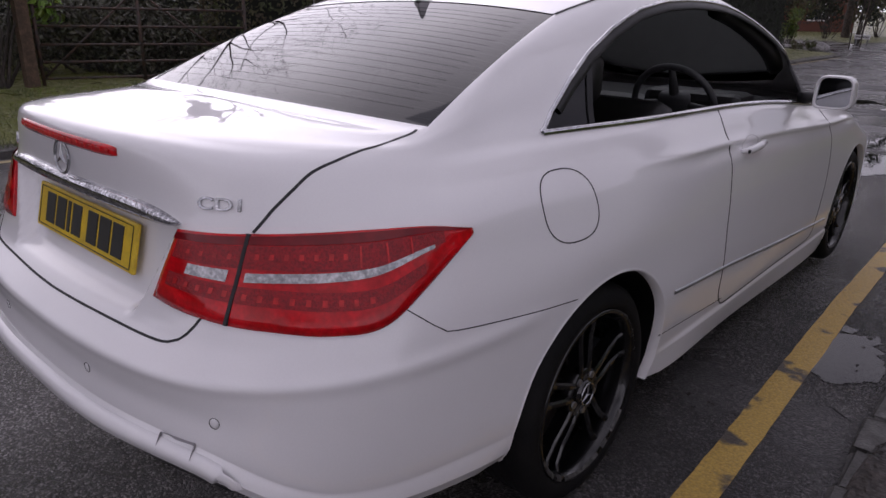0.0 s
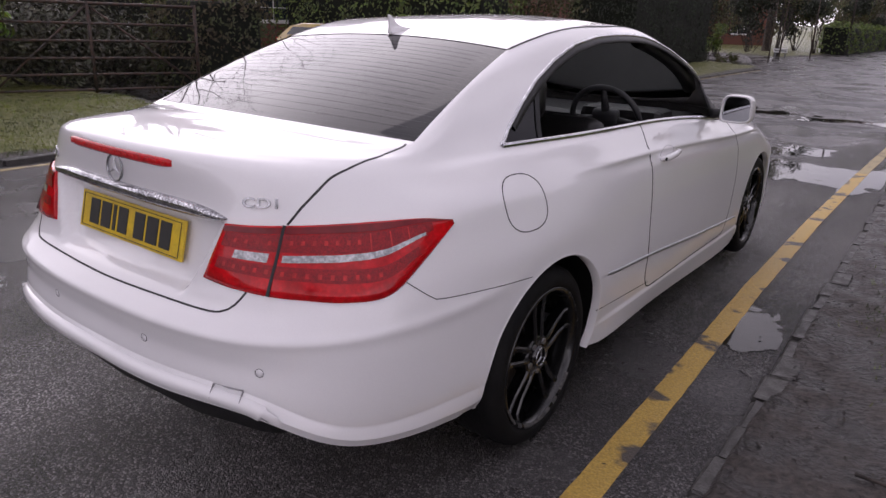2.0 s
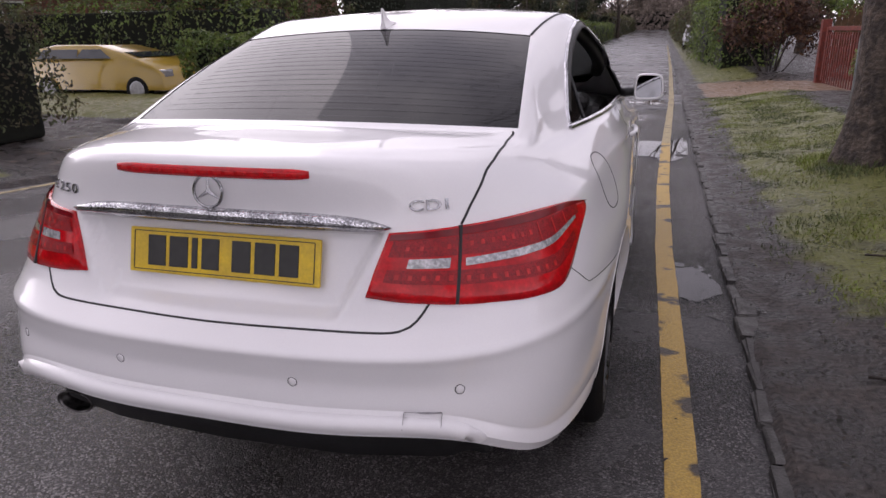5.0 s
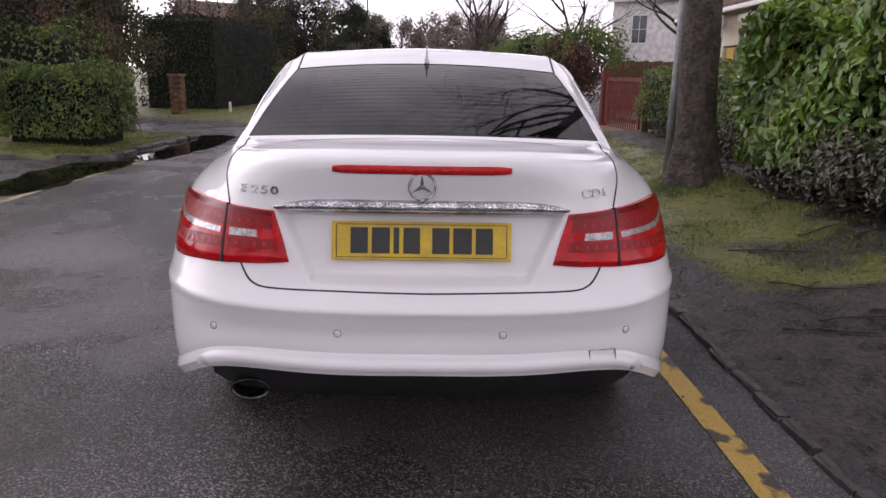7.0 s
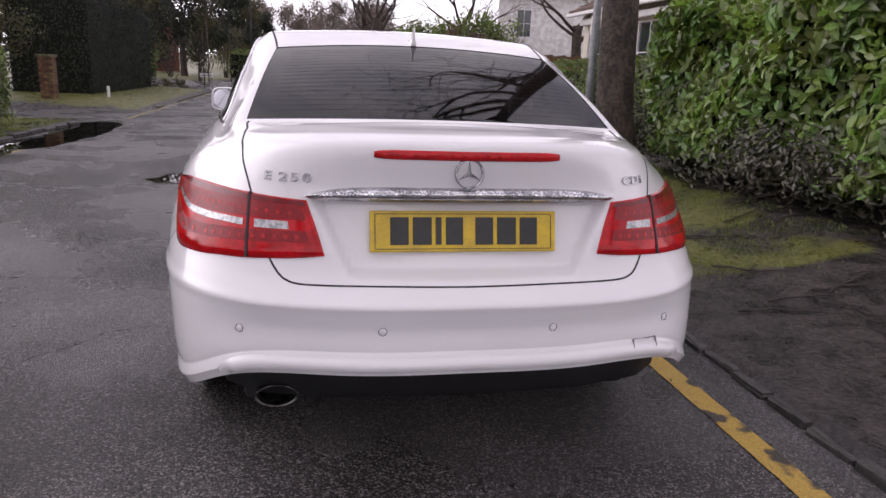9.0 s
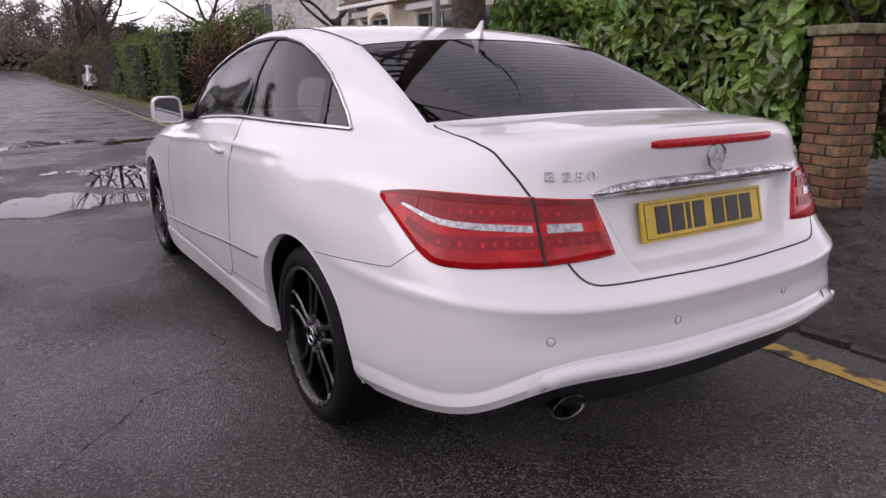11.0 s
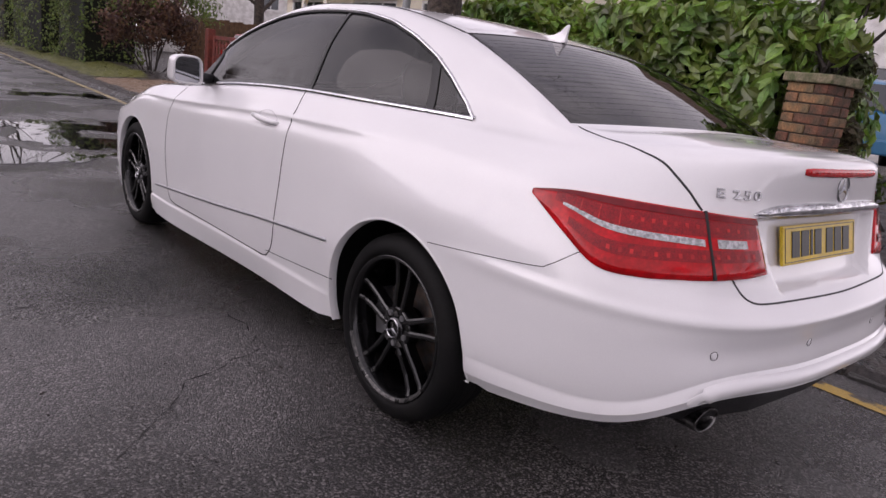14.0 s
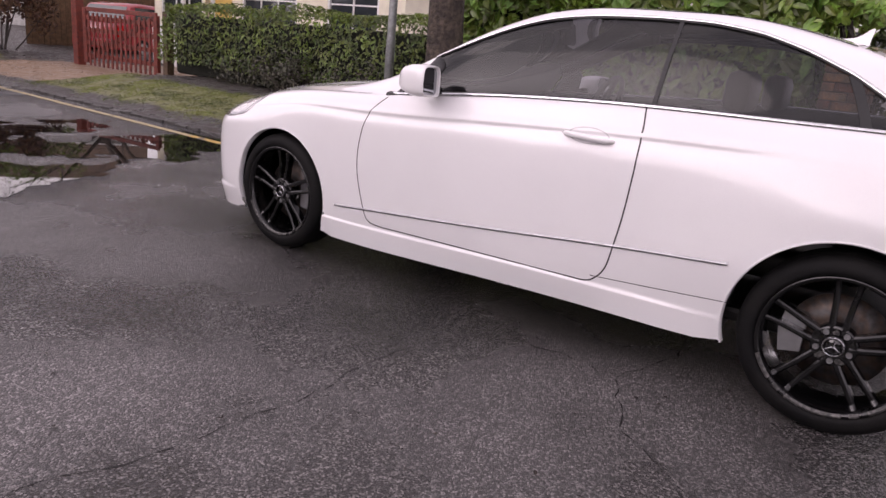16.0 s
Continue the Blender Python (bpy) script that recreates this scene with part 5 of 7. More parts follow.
ry = steps((-80, -8, 4), (-8, 3.5, .5), (3.5, 8, .1), (8, 11, .5), (11, 16, .1), (16, 30, .5), (30, 100, 3), (100, 420, 10))
cols = 25
rv, rf = [], []
for y in ry:
    xl = float(left_edge(y))
    for f in np.linspace(0, 1, cols):
        rv.append((xl + (1.40 - xl) * f, y, float(far_rise(y)) + .012 * math.sin(math.pi * f) - .012))
rf = [(j * cols + i, j * cols + i + 1, (j + 1) * cols + i + 1, (j + 1) * cols + i) for j in range(len(ry) - 1) for i in range(cols - 1)]
road = tagged(solid("road", rv, rf, ASPHALT, smooth=True), "wet dark asphalt road with worn patches", "road", kind="structure")
# where the rain still stands between the chips
RV = np.array(rv)
soaked = .16 * np.exp(-((RV[:, 0] + .75) / .8) ** 2 - ((RV[:, 1] + .95) / .45) ** 2) + .10 * np.exp(-((RV[:, 0] + .3) / 2.2) ** 2 - ((RV[:, 1] - 6) / 2.6) ** 2) + .05 * np.exp(-((RV[:, 0] - 1.25) / .25) ** 2) + .26 * np.exp(-((RV[:, 0] - 1.25) / .4) ** 2) * ease(.9, 1.8, RV[:, 1]) * (1 - ease(9, 12, RV[:, 1]))
road.data.attributes.new("soaked", "FLOAT", "POINT").data.foreach_set("value", soaked.astype(np.float32))


def strip_on_road(name, pts, width, mat, lift, rough_edge=0.0, seed=1, step=.08):
    """A flat strip along a line on the road."""
    rnd = random.Random(seed)
    pts = [Vector((x, y, 0)) for x, y in pts]
    dense = []
    for a, b in zip(pts, pts[1:]):
        k = max(1, int((b - a).length / step))
        dense += [a.lerp(b, i / k) for i in range(k)]
    dense.append(pts[-1])
    v, f = [], []
    for i, p in enumerate(dense):
        t = (dense[min(i + 1, len(dense) - 1)] - dense[max(i - 1, 0)]).normalized()
        n = Vector((-t.y, t.x, 0))
        for s in (1, -1):
            q = p + n * s * (width / 2 + rnd.uniform(-1, 1) * rough_edge)
            xl = float(left_edge(q.y))
            fr = min(max((q.x - xl) / (1.40 - xl), 0), 1)
            v.append((q.x, q.y, float(far_rise(q.y)) + .012 * math.sin(math.pi * fr) - .012 + lift))
    f = [(2 * i, 2 * i + 1, 2 * i + 3, 2 * i + 2) for i in range(len(dense) - 1)]
    return solid(name, v, f, mat)


tagged(strip_on_road("yellow_line", [(1.15, -6), (1.135, -.8), (1.11, .5), (1.07, 2.1), (1.06, 4), (1.09, 6.5)], .105, YELLOW, .004, .002, 3), "worn single yellow line along the kerb", "road marking", kind="structure")
tagged(strip_on_road("yellow_line", [(1.09, 6.5), (1.12, 8), (1.2, 12), (1.28, 25), (1.3, 60)], .10, PALELINE, .004, .004, 13), "faded yellow line along the kerb further on", "road marking", kind="structure")
tagged(strip_on_road("yellow_line", [(-4.88, -6), (-4.88, 1.6), (-4.60, 2.6), (-4.30, 3.8), (-4.26, 7.2)], .09, PALELINE, .004, .008, 4), "faded yellow line at the far edge", "road marking", kind="structure")
tagged(strip_on_road("edge_line", [(-4.3, 12.5), (-4.5, 20), (-4.55, 26)], .07, PALELINE, .004, .008, 5), "faded pale edge line", "road marking", kind="structure")
for y, w in ((10.3, .55), (14.7, .9)):
    tagged(strip_on_road("road_patch", [(-4.2, y - .25), (-1.5, y), (1.2, y + .35)], w, OLDASPHALT, .0025, .04, int(y), .2), "darker strip of newer asphalt", "road patch", kind="structure")
for pts, w in (([(-2.9, 1.55), (-2.47, 1.42), (-1.9, 1.37), (-1.78, 1.38), (-1.4, 1.40), (-1.22, 1.33)], .007), ([(-1.05, 1.30), (-.99, 1.2), (-.97, .9), (-1.0, .65), (-.62, .56), (-.3, .6)], .007),
               ([(-1.0, .65), (-1.35, .5), (-1.7, .1)], .008), ([(1.16, 1.25), (1.24, 1.05), (1.33, 1.0), (1.5, .95)], .008), ([(-3.4, 2.2), (-3.1, 5.0), (-2.9, 9.0)], .010)):
    wig = random.Random(len(pts) * 7)
    fine = []
    for a, b in zip(pts, pts[1:]):
        for k in range(5):
            fine.append((a[0] + (b[0] - a[0]) * k / 5 + wig.uniform(-.02, .02), a[1] + (b[1] - a[1]) * k / 5 + wig.uniform(-.02, .02)))
    tagged(strip_on_road("road_crack", fine + [pts[-1]], w * .55, CRACK, .0015, .004, 9, .03), "dark crack in the asphalt", "crack", kind="structure")


# ---- puddles: where a wandering field lies above its level ----
def puddle(label, x0, x1, y0, y1, field, cell, lift=.0035):
    nx, ny = int((x1 - x0) / cell) + 1, int((y1 - y0) / cell) + 1
    xs, ys = np.linspace(x0, x1, nx), np.linspace(y0, y1, ny)
    val = np.array([[field(x, y) for y in ys] for x in xs])
    val[0], val[-1], val[:, 0], val[:, -1] = -1, -1, -1, -1
    v, f, idx = [], [], {}

    def vert(key, x, y):
        if key not in idx:
            xl = float(left_edge(y))
            fr = min(max((x - xl) / (1.40 - xl), 0), 1)
            idx[key] = len(v)
            v.append((x, y, .012 * math.sin(math.pi * fr) - .012 + lift))
        return idx[key]

    for i in range(nx - 1):
        for j in range(ny - 1):
            cs = [(i, j), (i + 1, j), (i + 1, j + 1), (i, j + 1)]
            if all(val[c] <= 0 for c in cs):
                continue
            poly = []
            for a, b in zip(cs, cs[1:] + cs[:1]):
                if val[a] > 0:
                    poly.append(vert(a, xs[a[0]], ys[a[1]]))
                if (val[a] > 0) != (val[b] > 0):
                    t = val[a] / (val[a] - val[b])
                    lo, hi = min(a, b), max(a, b)
                    poly.append(vert((lo, hi), xs[a[0]] + (xs[b[0]] - xs[a[0]]) * t, ys[a[1]] + (ys[b[1]] - ys[a[1]]) * t))
            if len(poly) > 2:
                f.append(poly)
    ob = solid("puddle", v, f, WATER)
    return tagged(ob, label, "puddle", kind="structure")


def blob(x, y, cx, cy, rx, ry, turn=0.0):
    c, s = math.cos(turn), math.sin(turn)
    dx, dy = x - cx, y - cy
    a, b = (dx * c + dy * s) / rx, (-dx * s + dy * c) / ry
    return 1 - a * a - b * b


wob = lambda x, y, k, o=0.0: noise.noise(Vector((x * k + o, y * k - o, 3.7 + o))) + .5 * noise.noise(Vector((x * 2.3 * k, y * 2.3 * k, o)))
puddle("shallow rain puddle reflecting sky and trees", -2.6, 1.36, 3.9, 8.6,
       lambda x, y: max(blob(x, y, -1.3, 5.15, 1.25, .62, .15), blob(x, y, .45, 6.0, 1.3, .85, .2), blob(x, y, -.4, 7.4, 1.1, .55, .1), blob(x, y, -.7, 6.2, .5, 1.0)) - .3 + .95 * wob(x, y, 1.5, 2.0) + .4 * wob(x, y, 6.0, 3.0), .035)
puddle("rain puddle over the yellow line", .9, 1.37, .9, 2.3, lambda x, y: blob(x, y, 1.21, 1.52, .17, .40) - .3 + .8 * wob(x, y, 7, 1.0) + .4 * wob(x, y, 19, 2.0), .012)
gutter = lambda y: float(np.interp(y, [4, 5, 6, 7, 8, 9, 11.5], [-4.62, -4.62, -4.72, -4.68, -4.42, -4.32, -4.55]))
puddle("long dark puddle in the gutter", -6.2, -3.5, 3.9, 12.2, lambda x, y: 1 - ((x - gutter(y)) / .46) ** 2 - max(0, (4.7 - y) / .5) ** 2 - max(0, (y - 11.2) / .6) ** 2 - .12 + .45 * wob(x, y, 1.6, 4.0), .05, .006)
puddle("shallow puddle with ripples", -3.8, 1.2, 8.8, 13.5, lambda x, y: blob(x, y, -.6, 11.6, 2.6, 1.3) - .95 + 1.2 * wob(x, y, 1.3, 5.0), .08)


# ---- plants ----
def leafage(name, points, normals, size, mat, parent=None, seed=1, spread=.7, droop=.25, label=""):
    """Many small folded leaves at points, roughly facing along normals."""
    r = np.random.RandomState(seed)
    n = len(points)
    nrm = normals + r.normal(0, spread * .6, (n, 3))
    nrm /= np.linalg.norm(nrm, axis=1, keepdims=True)
    way = r.normal(0, 1, (n, 3)) + np.array((0, 0, -droop * 2))
    way -= (way * nrm).sum(1, keepdims=True) * nrm
    way /= np.linalg.norm(way, axis=1, keepdims=True)
    side = np.cross(nrm, way)
    ln = size * r.uniform(.6, 1.25, (n, 1))
    wd = ln * .24
    p = points
    lift = nrm * ln * .10
    v = np.stack([p - way * ln * .5, p - way * ln * .12 + side * wd + lift, p - way * ln * .12 - side * wd + lift,
                  p + way * ln * .22 + side * wd * .8 + lift, p + way * ln * .22 - side * wd * .8 + lift, p + way * ln * .55 - nrm * ln * .06, p - way * ln * .1, p + way * ln * .2], 1).reshape(-1, 3)
    b = (np.arange(n) * 8)[:, None]
    f = []
    for k in (np.array((0, 6, 1)), np.array((0, 2, 6)), np.array((1, 6, 7, 3)), np.array((2, 4, 7, 6)), np.array((3, 7, 5)), np.array((7, 4, 5))):
        f += (b + k).tolist()
    ob = solid(name, v, f, mat, parent, label, smooth=False)
    return ob


def box_surface(n, lo, hi, seed, faces=("-x", "+x", "-y", "+y", "+z"), ragged=.08, wave=.08):
    """Points on the skin of a clipped hedge, with outward normals."""
    r = np.random.RandomState(seed)
    lo, hi = np.array(lo, float), np.array(hi, float)
    d = hi - lo
    area = {"-x": d[1] * d[2], "+x": d[1] * d[2], "-y": d[0] * d[2], "+y": d[0] * d[2], "+z": d[0] * d[1]}
    total = sum(area[k] for k in faces)
    pts, nrm = [], []
    for k in faces:
        m = int(n * area[k] / total)
        q = lo + d * r.rand(m, 3)
        ax = "xyz".index(k[1])
        s = 1 if k[0] == "+" else -1
        q[:, ax] = hi[ax] if s > 0 else lo[ax]
        nn = np.zeros((m, 3))
        nn[:, ax] = s
        bulge = wave * (np.sin(q[:, 1] * 2.7 + q[:, 2] * 3.1 + seed) + np.sin(q[:, 0] * 3.3 - q[:, 2] * 2.3 + q[:, 1] * 1.1)) - np.abs(r.normal(0, ragged, m)) + ragged * .6
        pts.append(q + nn * bulge[:, None])
        nrm.append(nn + (0, 0, .25))
    return np.concatenate(pts), np.concatenate(nrm)


def hedge(name, label, lo, hi, n, size, mat, seed, category="hedge", faces=("-x", "+x", "-y", "+y", "+z"), ragged=.08, wave=.08, droop=.25):
    lo, hi = list(lo), list(hi)
    at = ((lo[0] + hi[0]) / 2, (lo[1] + hi[1]) / 2, lo[2])
    ob = thing(name, label, category)
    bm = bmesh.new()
    # the core is a dark box painted as the shade behind the leaves
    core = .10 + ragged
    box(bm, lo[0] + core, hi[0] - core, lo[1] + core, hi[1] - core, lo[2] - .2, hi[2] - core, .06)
    part("hedge_core", bm, HEDGESHADE, ob)
    leafage("foliage", *box_surface(n, lo, hi, seed, faces, ragged, wave), size, mat, ob, seed, droop=droop)
    return ob


def bush(name, label, centre, radii, n, size, mat, seed, category="bush", stems=True):
    """A loose rounded shrub: leaves in uneven clumps about a few stems."""
    r = np.random.RandomState(seed)
    ob = thing(name, label, category)
    c, rad = np.array(centre, float), np.array(radii, float)
    k = max(10, n // 160)
    d = r.normal(0, 1, (k, 3))
    d /= np.linalg.norm(d, axis=1, keepdims=True)
    d[:, 2] = np.where(d[:, 2] < -.5, -d[:, 2], d[:, 2])
    cl = c + d * rad * r.uniform(.45, 1.0, (k, 1))
    cl[:, 2] = np.maximum(cl[:, 2], c[2] - rad[2] + .1)
    who = r.randint(0, k, n)
    off = r.normal(0, 1, (n, 3))
    off /= np.linalg.norm(off, axis=1, keepdims=True)
    cs = rad.mean() * .30
    pts = cl[who] + off * cs * r.uniform(.3, 1.1, (n, 1))
    leafage("foliage", pts, off + .5 * d[who], size, mat, ob, seed)
    if stems:
        base = c - np.array((0, 0, rad[2]))
        for i in range(min(k, 10)):
            bm = bmesh.new()
            mid = base + (cl[i] - base) * .5 + r.normal(0, .06, 3)
            tube(bm, [base + r.normal(0, .06, 3) * (1, 1, 0), mid, cl[i]], [.025, .016, .006], 5)
            part("stem", bm, TWIG, ob)
    return ob


def bare_tree(name, label, at, trunk_h, r0, spread, seed, depth=5, lean=(0, 0), twig=.55, flare=1.4, limbs=5, up=.35, trunk_r=.8, low=.72, limb_r=1.0):
    """A leafless tree: trunk with a flared foot, limbs and ever finer branches."""
    rnd = random.Random(seed)
    ob = thing(name, label, "tree")
    base = Vector(at)
    bm = bmesh.new()
    pts, rad = [], []
    for i in range(25):
        f = (i / 24) ** 1.7
        pts.append(base + Vector((lean[0] * f + .03 * math.sin(f * 5 + seed), lean[1] * f + .03 * math.cos(f * 4), -.15 + f * (trunk_h + .15))))
        rad.append(r0 * ((1 - f) * 1.0 + f * trunk_r) * (1 + (flare - 1) * max(0, 1 - f * 7) ** 3))
    tube(bm, pts, rad, 36)
    for v in bm.verts:
        q = v.co - base
        a = math.atan2(q.y - lean[1] * q.z / trunk_h, q.x - lean[0] * q.z / trunk_h)
        v.co += Vector((math.cos(a), math.sin(a), 0)) * r0 * (.07 * noise.noise(Vector((math.cos(a) * 2.4, math.sin(a) * 2.4, q.z * 1.3 + seed))) + .05 * noise.noise(Vector((math.cos(a) * 8, math.sin(a) * 8, q.z * 1.6 - seed))) + .13 * max(0, 1 - q.z / .5) * math.sin(a * 5 + seed))
    part("trunk", bm, BARK, ob, "", True)
    big, small = bmesh.new(), bmesh.new()

    def grow(p, way, length, r, level):
        k = 6 if level < 2 else 4 if level < 3 else 3
        q, pts, rad = p.copy(), [p.copy()], [r]
        w = way.normalized()
        for i in range(k):
            w = (w + Vector((rnd.gauss(0, .13), rnd.gauss(0, .13), rnd.gauss(.03, .11)))).normalized()
            q = q + w * length / k
            pts.append(q.copy())
            rad.append(r * (1 - .45 * (i + 1) / k))
        tube(big if level < 2 else small, pts, rad, 8 if level == 0 else 6 if level < 2 else 4 if level < 3 else 3, False)
        if level >= depth:
            return
        kids = rnd.choice((2, 3, 3)) if level < 3 else rnd.choice((2, 2, 3))
        for i in range(kids):
            side = Vector((rnd.gauss(0, 1), rnd.gauss(0, 1), rnd.gauss(.15, .6))).normalized()
            f = 1.0 if i == 0 else rnd.uniform(.45, .95)
            j = min(k - 1, int(f * k))
            start = pts[j].lerp(pts[j + 1], f * k - j) if f < 1 else pts[-1]
            grow(start, w * (.75 if i else 1.0) + side * (.75 if i else .4), length * rnd.uniform(.6, .82), max(rad[j + 1] * rnd.uniform(.5, .75), .004), level + 1)

    top = pts[-1]
    for i in range(limbs):
        a = 2 * math.pi * (i + rnd.uniform(-.3, .3)) / limbs
        h = low + (1 - low) * (i + rnd.random()) / limbs
        start = base + (top - base) * h
        grow(start, Vector((math.cos(a), math.sin(a), up + rnd.uniform(0, .7))), spread * rnd.uniform(.8, 1.2), r0 * limb_r * rnd.uniform(.26, .40), 0)
    part("bough", big, BARK, ob, "", True)
    part("crown", small, TWIG, ob)
    return ob


# street tree on the verge, and the laurel hedge behind it
bare_tree("street_tree", "large bare street tree with rough brown bark on the verge", (2.78, 4.32, .27), 8.0, .205, 2.4, 11, 5, lean=(-.4, .1), flare=1.75, up=.30, trunk_r=.45, low=.40, limb_r=.85, limbs=16)
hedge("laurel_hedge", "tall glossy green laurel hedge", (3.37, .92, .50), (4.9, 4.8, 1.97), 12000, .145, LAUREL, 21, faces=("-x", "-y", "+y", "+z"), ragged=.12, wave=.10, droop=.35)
bush("undergrowth", "low brown tangled shrubs at the foot of the hedge", (3.40, 3.1, .52), (.26, 2.4, .40), 4600, .06, BRAMBLE, 22, "shrub")
bush("undergrowth", "brown tangled shrubs below the clipped hedge", (4.25, 8.4, .40), (.35, 2.6, .32), 3000, .06, BRAMBLE, 23, "shrub")
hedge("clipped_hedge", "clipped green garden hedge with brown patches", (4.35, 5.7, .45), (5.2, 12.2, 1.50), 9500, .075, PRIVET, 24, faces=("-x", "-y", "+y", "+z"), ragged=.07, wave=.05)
bush("ivy", "dark ivy on the gate pillar", (3.74, .52, 1.0), (.10, .13, .85), 1100, .07, DULLLEAF, 25, "climber", False)
bush("garden_shrub", "low green shrub beside the drive", (5.2, .3, .55), (.7, .6, .5), 1500, .09, PRIVET, 26, "shrub")
bush("laurel_shrub", "laurel branches over the gate pillar", (3.75, .75, 1.95), (.45, .55, .55), 1300, .13, LAUREL, 27, "shrub")
# beyond the drive
bush("brown_bush", "reddish brown leafless bush", (3.6, 17.3, 1.15), (1.2, 1.5, 1.25), 4200, .11, BROWNLEAF, 28)
bush("ivy_bush", "dense green ivy-topped garden bush", (4.2, 18.3, 2.0), (1.5, 1.6, .9), 3600, .10, PRIVET, 29)
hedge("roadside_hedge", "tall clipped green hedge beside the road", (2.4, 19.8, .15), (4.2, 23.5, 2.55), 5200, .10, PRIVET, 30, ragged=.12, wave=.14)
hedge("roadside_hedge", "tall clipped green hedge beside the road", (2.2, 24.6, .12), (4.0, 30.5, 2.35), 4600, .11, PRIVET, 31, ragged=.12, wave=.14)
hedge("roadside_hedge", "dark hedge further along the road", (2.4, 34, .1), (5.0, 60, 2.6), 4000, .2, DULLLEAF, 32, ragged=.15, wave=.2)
# far side of the road
bush("laurel_bush", "broad-leaved green shrub on the bank", (-7.55, 1.15, 1.2), (.8, .8, 1.0), 2600, .12, LAUREL, 33)
bush("ivy_bank", "bank of brown and green ivy behind the field gate", (-8.9, 3.0, .65), (.8, 2.4, .75), 14000, .075, BRAMBLE, 34, "ivy")
hedge("mixed_hedge", "dark mixed hedge beside the field gate", (-8.3, 4.05, .2), (-7.0, 5.6, 1.75), 4200, .07, DULLLEAF, 35, ragged=.12, wave=.12)
bush("yellow_shrub", "yellow-green shrub behind the gate", (-9.0, 5.2, 1.75), (1.0, .8, .45), 1300, .07, PRIVET, 36)
hedge("box_hedge", "low clipped hedge with bright green top", (-7.1, 8.3, .22), (-5.35, 9.7, 1.30), 7800, .075, PRIVET, 37, ragged=.08, wave=.06)
hedge("side_hedge", "green hedge behind the parked car", (-16, 13.0, .1), (-8.2, 14.8, 2.2), 6500, .11, PRIVET, 38, ragged=.15, wave=.15)
bush("evergreen", "dark evergreen trees by the drive", (-8.9, 16.2, 2.1), (1.4, 1.3, 2.1), 6500, .12, DULLLEAF, 39, "tree")
bush("evergreen", "dark evergreen trees by the drive", (-11.0, 14.8, 2.6), (1.8, 1.4, 2.6), 6500, .13, CONIFER, 40, "tree")
bush("evergreen", "dark spreading evergreen over the drive", (-9.6, 9.0, 3.4), (1.9, 1.9, .9), 5200, .12, CONIFER, 41, "tree")
hedge("conifer_hedge", "very tall dark clipped conifer hedge", (-9.4, 19.6, .1), (-6.9, 27.5, 3.0), 15000, .09, CONIFER, 42, ragged=.05, wave=.04, droop=.8)
bush("roadside_shrub", "yellowish shrub at the corner", (-8.3, 31.5, .9), (.9, 1.5, .9), 1600, .13, PRIVET, 43)
bush("evergreen", "dark tree behind the street sign", (-9.5, 43.5, 3.0), (2.8, 2.2, 3.3), 4600, .22, CONIFER, 44, "tree")
hedge("far_hedge", "clipped green hedge beyond the side road", (-7.0, 51, .1), (-5.2, 92, 1.9), 9000, .17, PRIVET, 45, ragged=.08, wave=.12)
hedge("far_hedge", "dark hedge beside the far road", (2.3, 62, .1), (4.2, 150, 2.7), 7000, .34, DULLLEAF, 121, ragged=.12, wave=.25)
hedge("far_hedge", "dark hedge beside the far road", (-7.4, 93, .1), (-5.4, 165, 3.2), 6000, .36, DULLLEAF, 122, ragged=.12, wave=.25)
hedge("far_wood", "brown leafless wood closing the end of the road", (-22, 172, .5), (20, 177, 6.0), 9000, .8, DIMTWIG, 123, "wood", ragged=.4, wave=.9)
hedge("ivy_wall", "dark hedge closing the view behind the bank", (-12.5, -1.0, .1), (-10.6, 6.5, 2.3), 5200, .10, DULLLEAF, 46, ragged=.15, wave=.18)
bush("evergreen", "dark evergreen behind the side hedge", (-13.2, 11.6, 3.6), (2.2, 1.4, 1.3), 4200, .13, CONIFER, 47, "tree")
bush("evergreen", "ivy-clad dark tree by the corner", (-9.3, 33.5, 2.6), (1.7, 1.7, 2.7), 4200, .17, DULLLEAF, 48, "tree")
bush("evergreen", "narrow dark conifer along the road", (-7.0, 60, 3.6), (1.5, 1.5, 3.8), 2600, .26, CONIFER, 49, "tree")
bush("evergreen", "narrow dark conifer along the road", (-6.4, 74, 3.4), (1.5, 1.5, 3.6), 2600, .28, CONIFER, 50, "tree")
bush("evergreen", "dark evergreen behind the far hedge", (-8.6, 52, 2.6), (1.6, 2.6, 2.8), 3000, .24, DULLLEAF, 51, "tree")
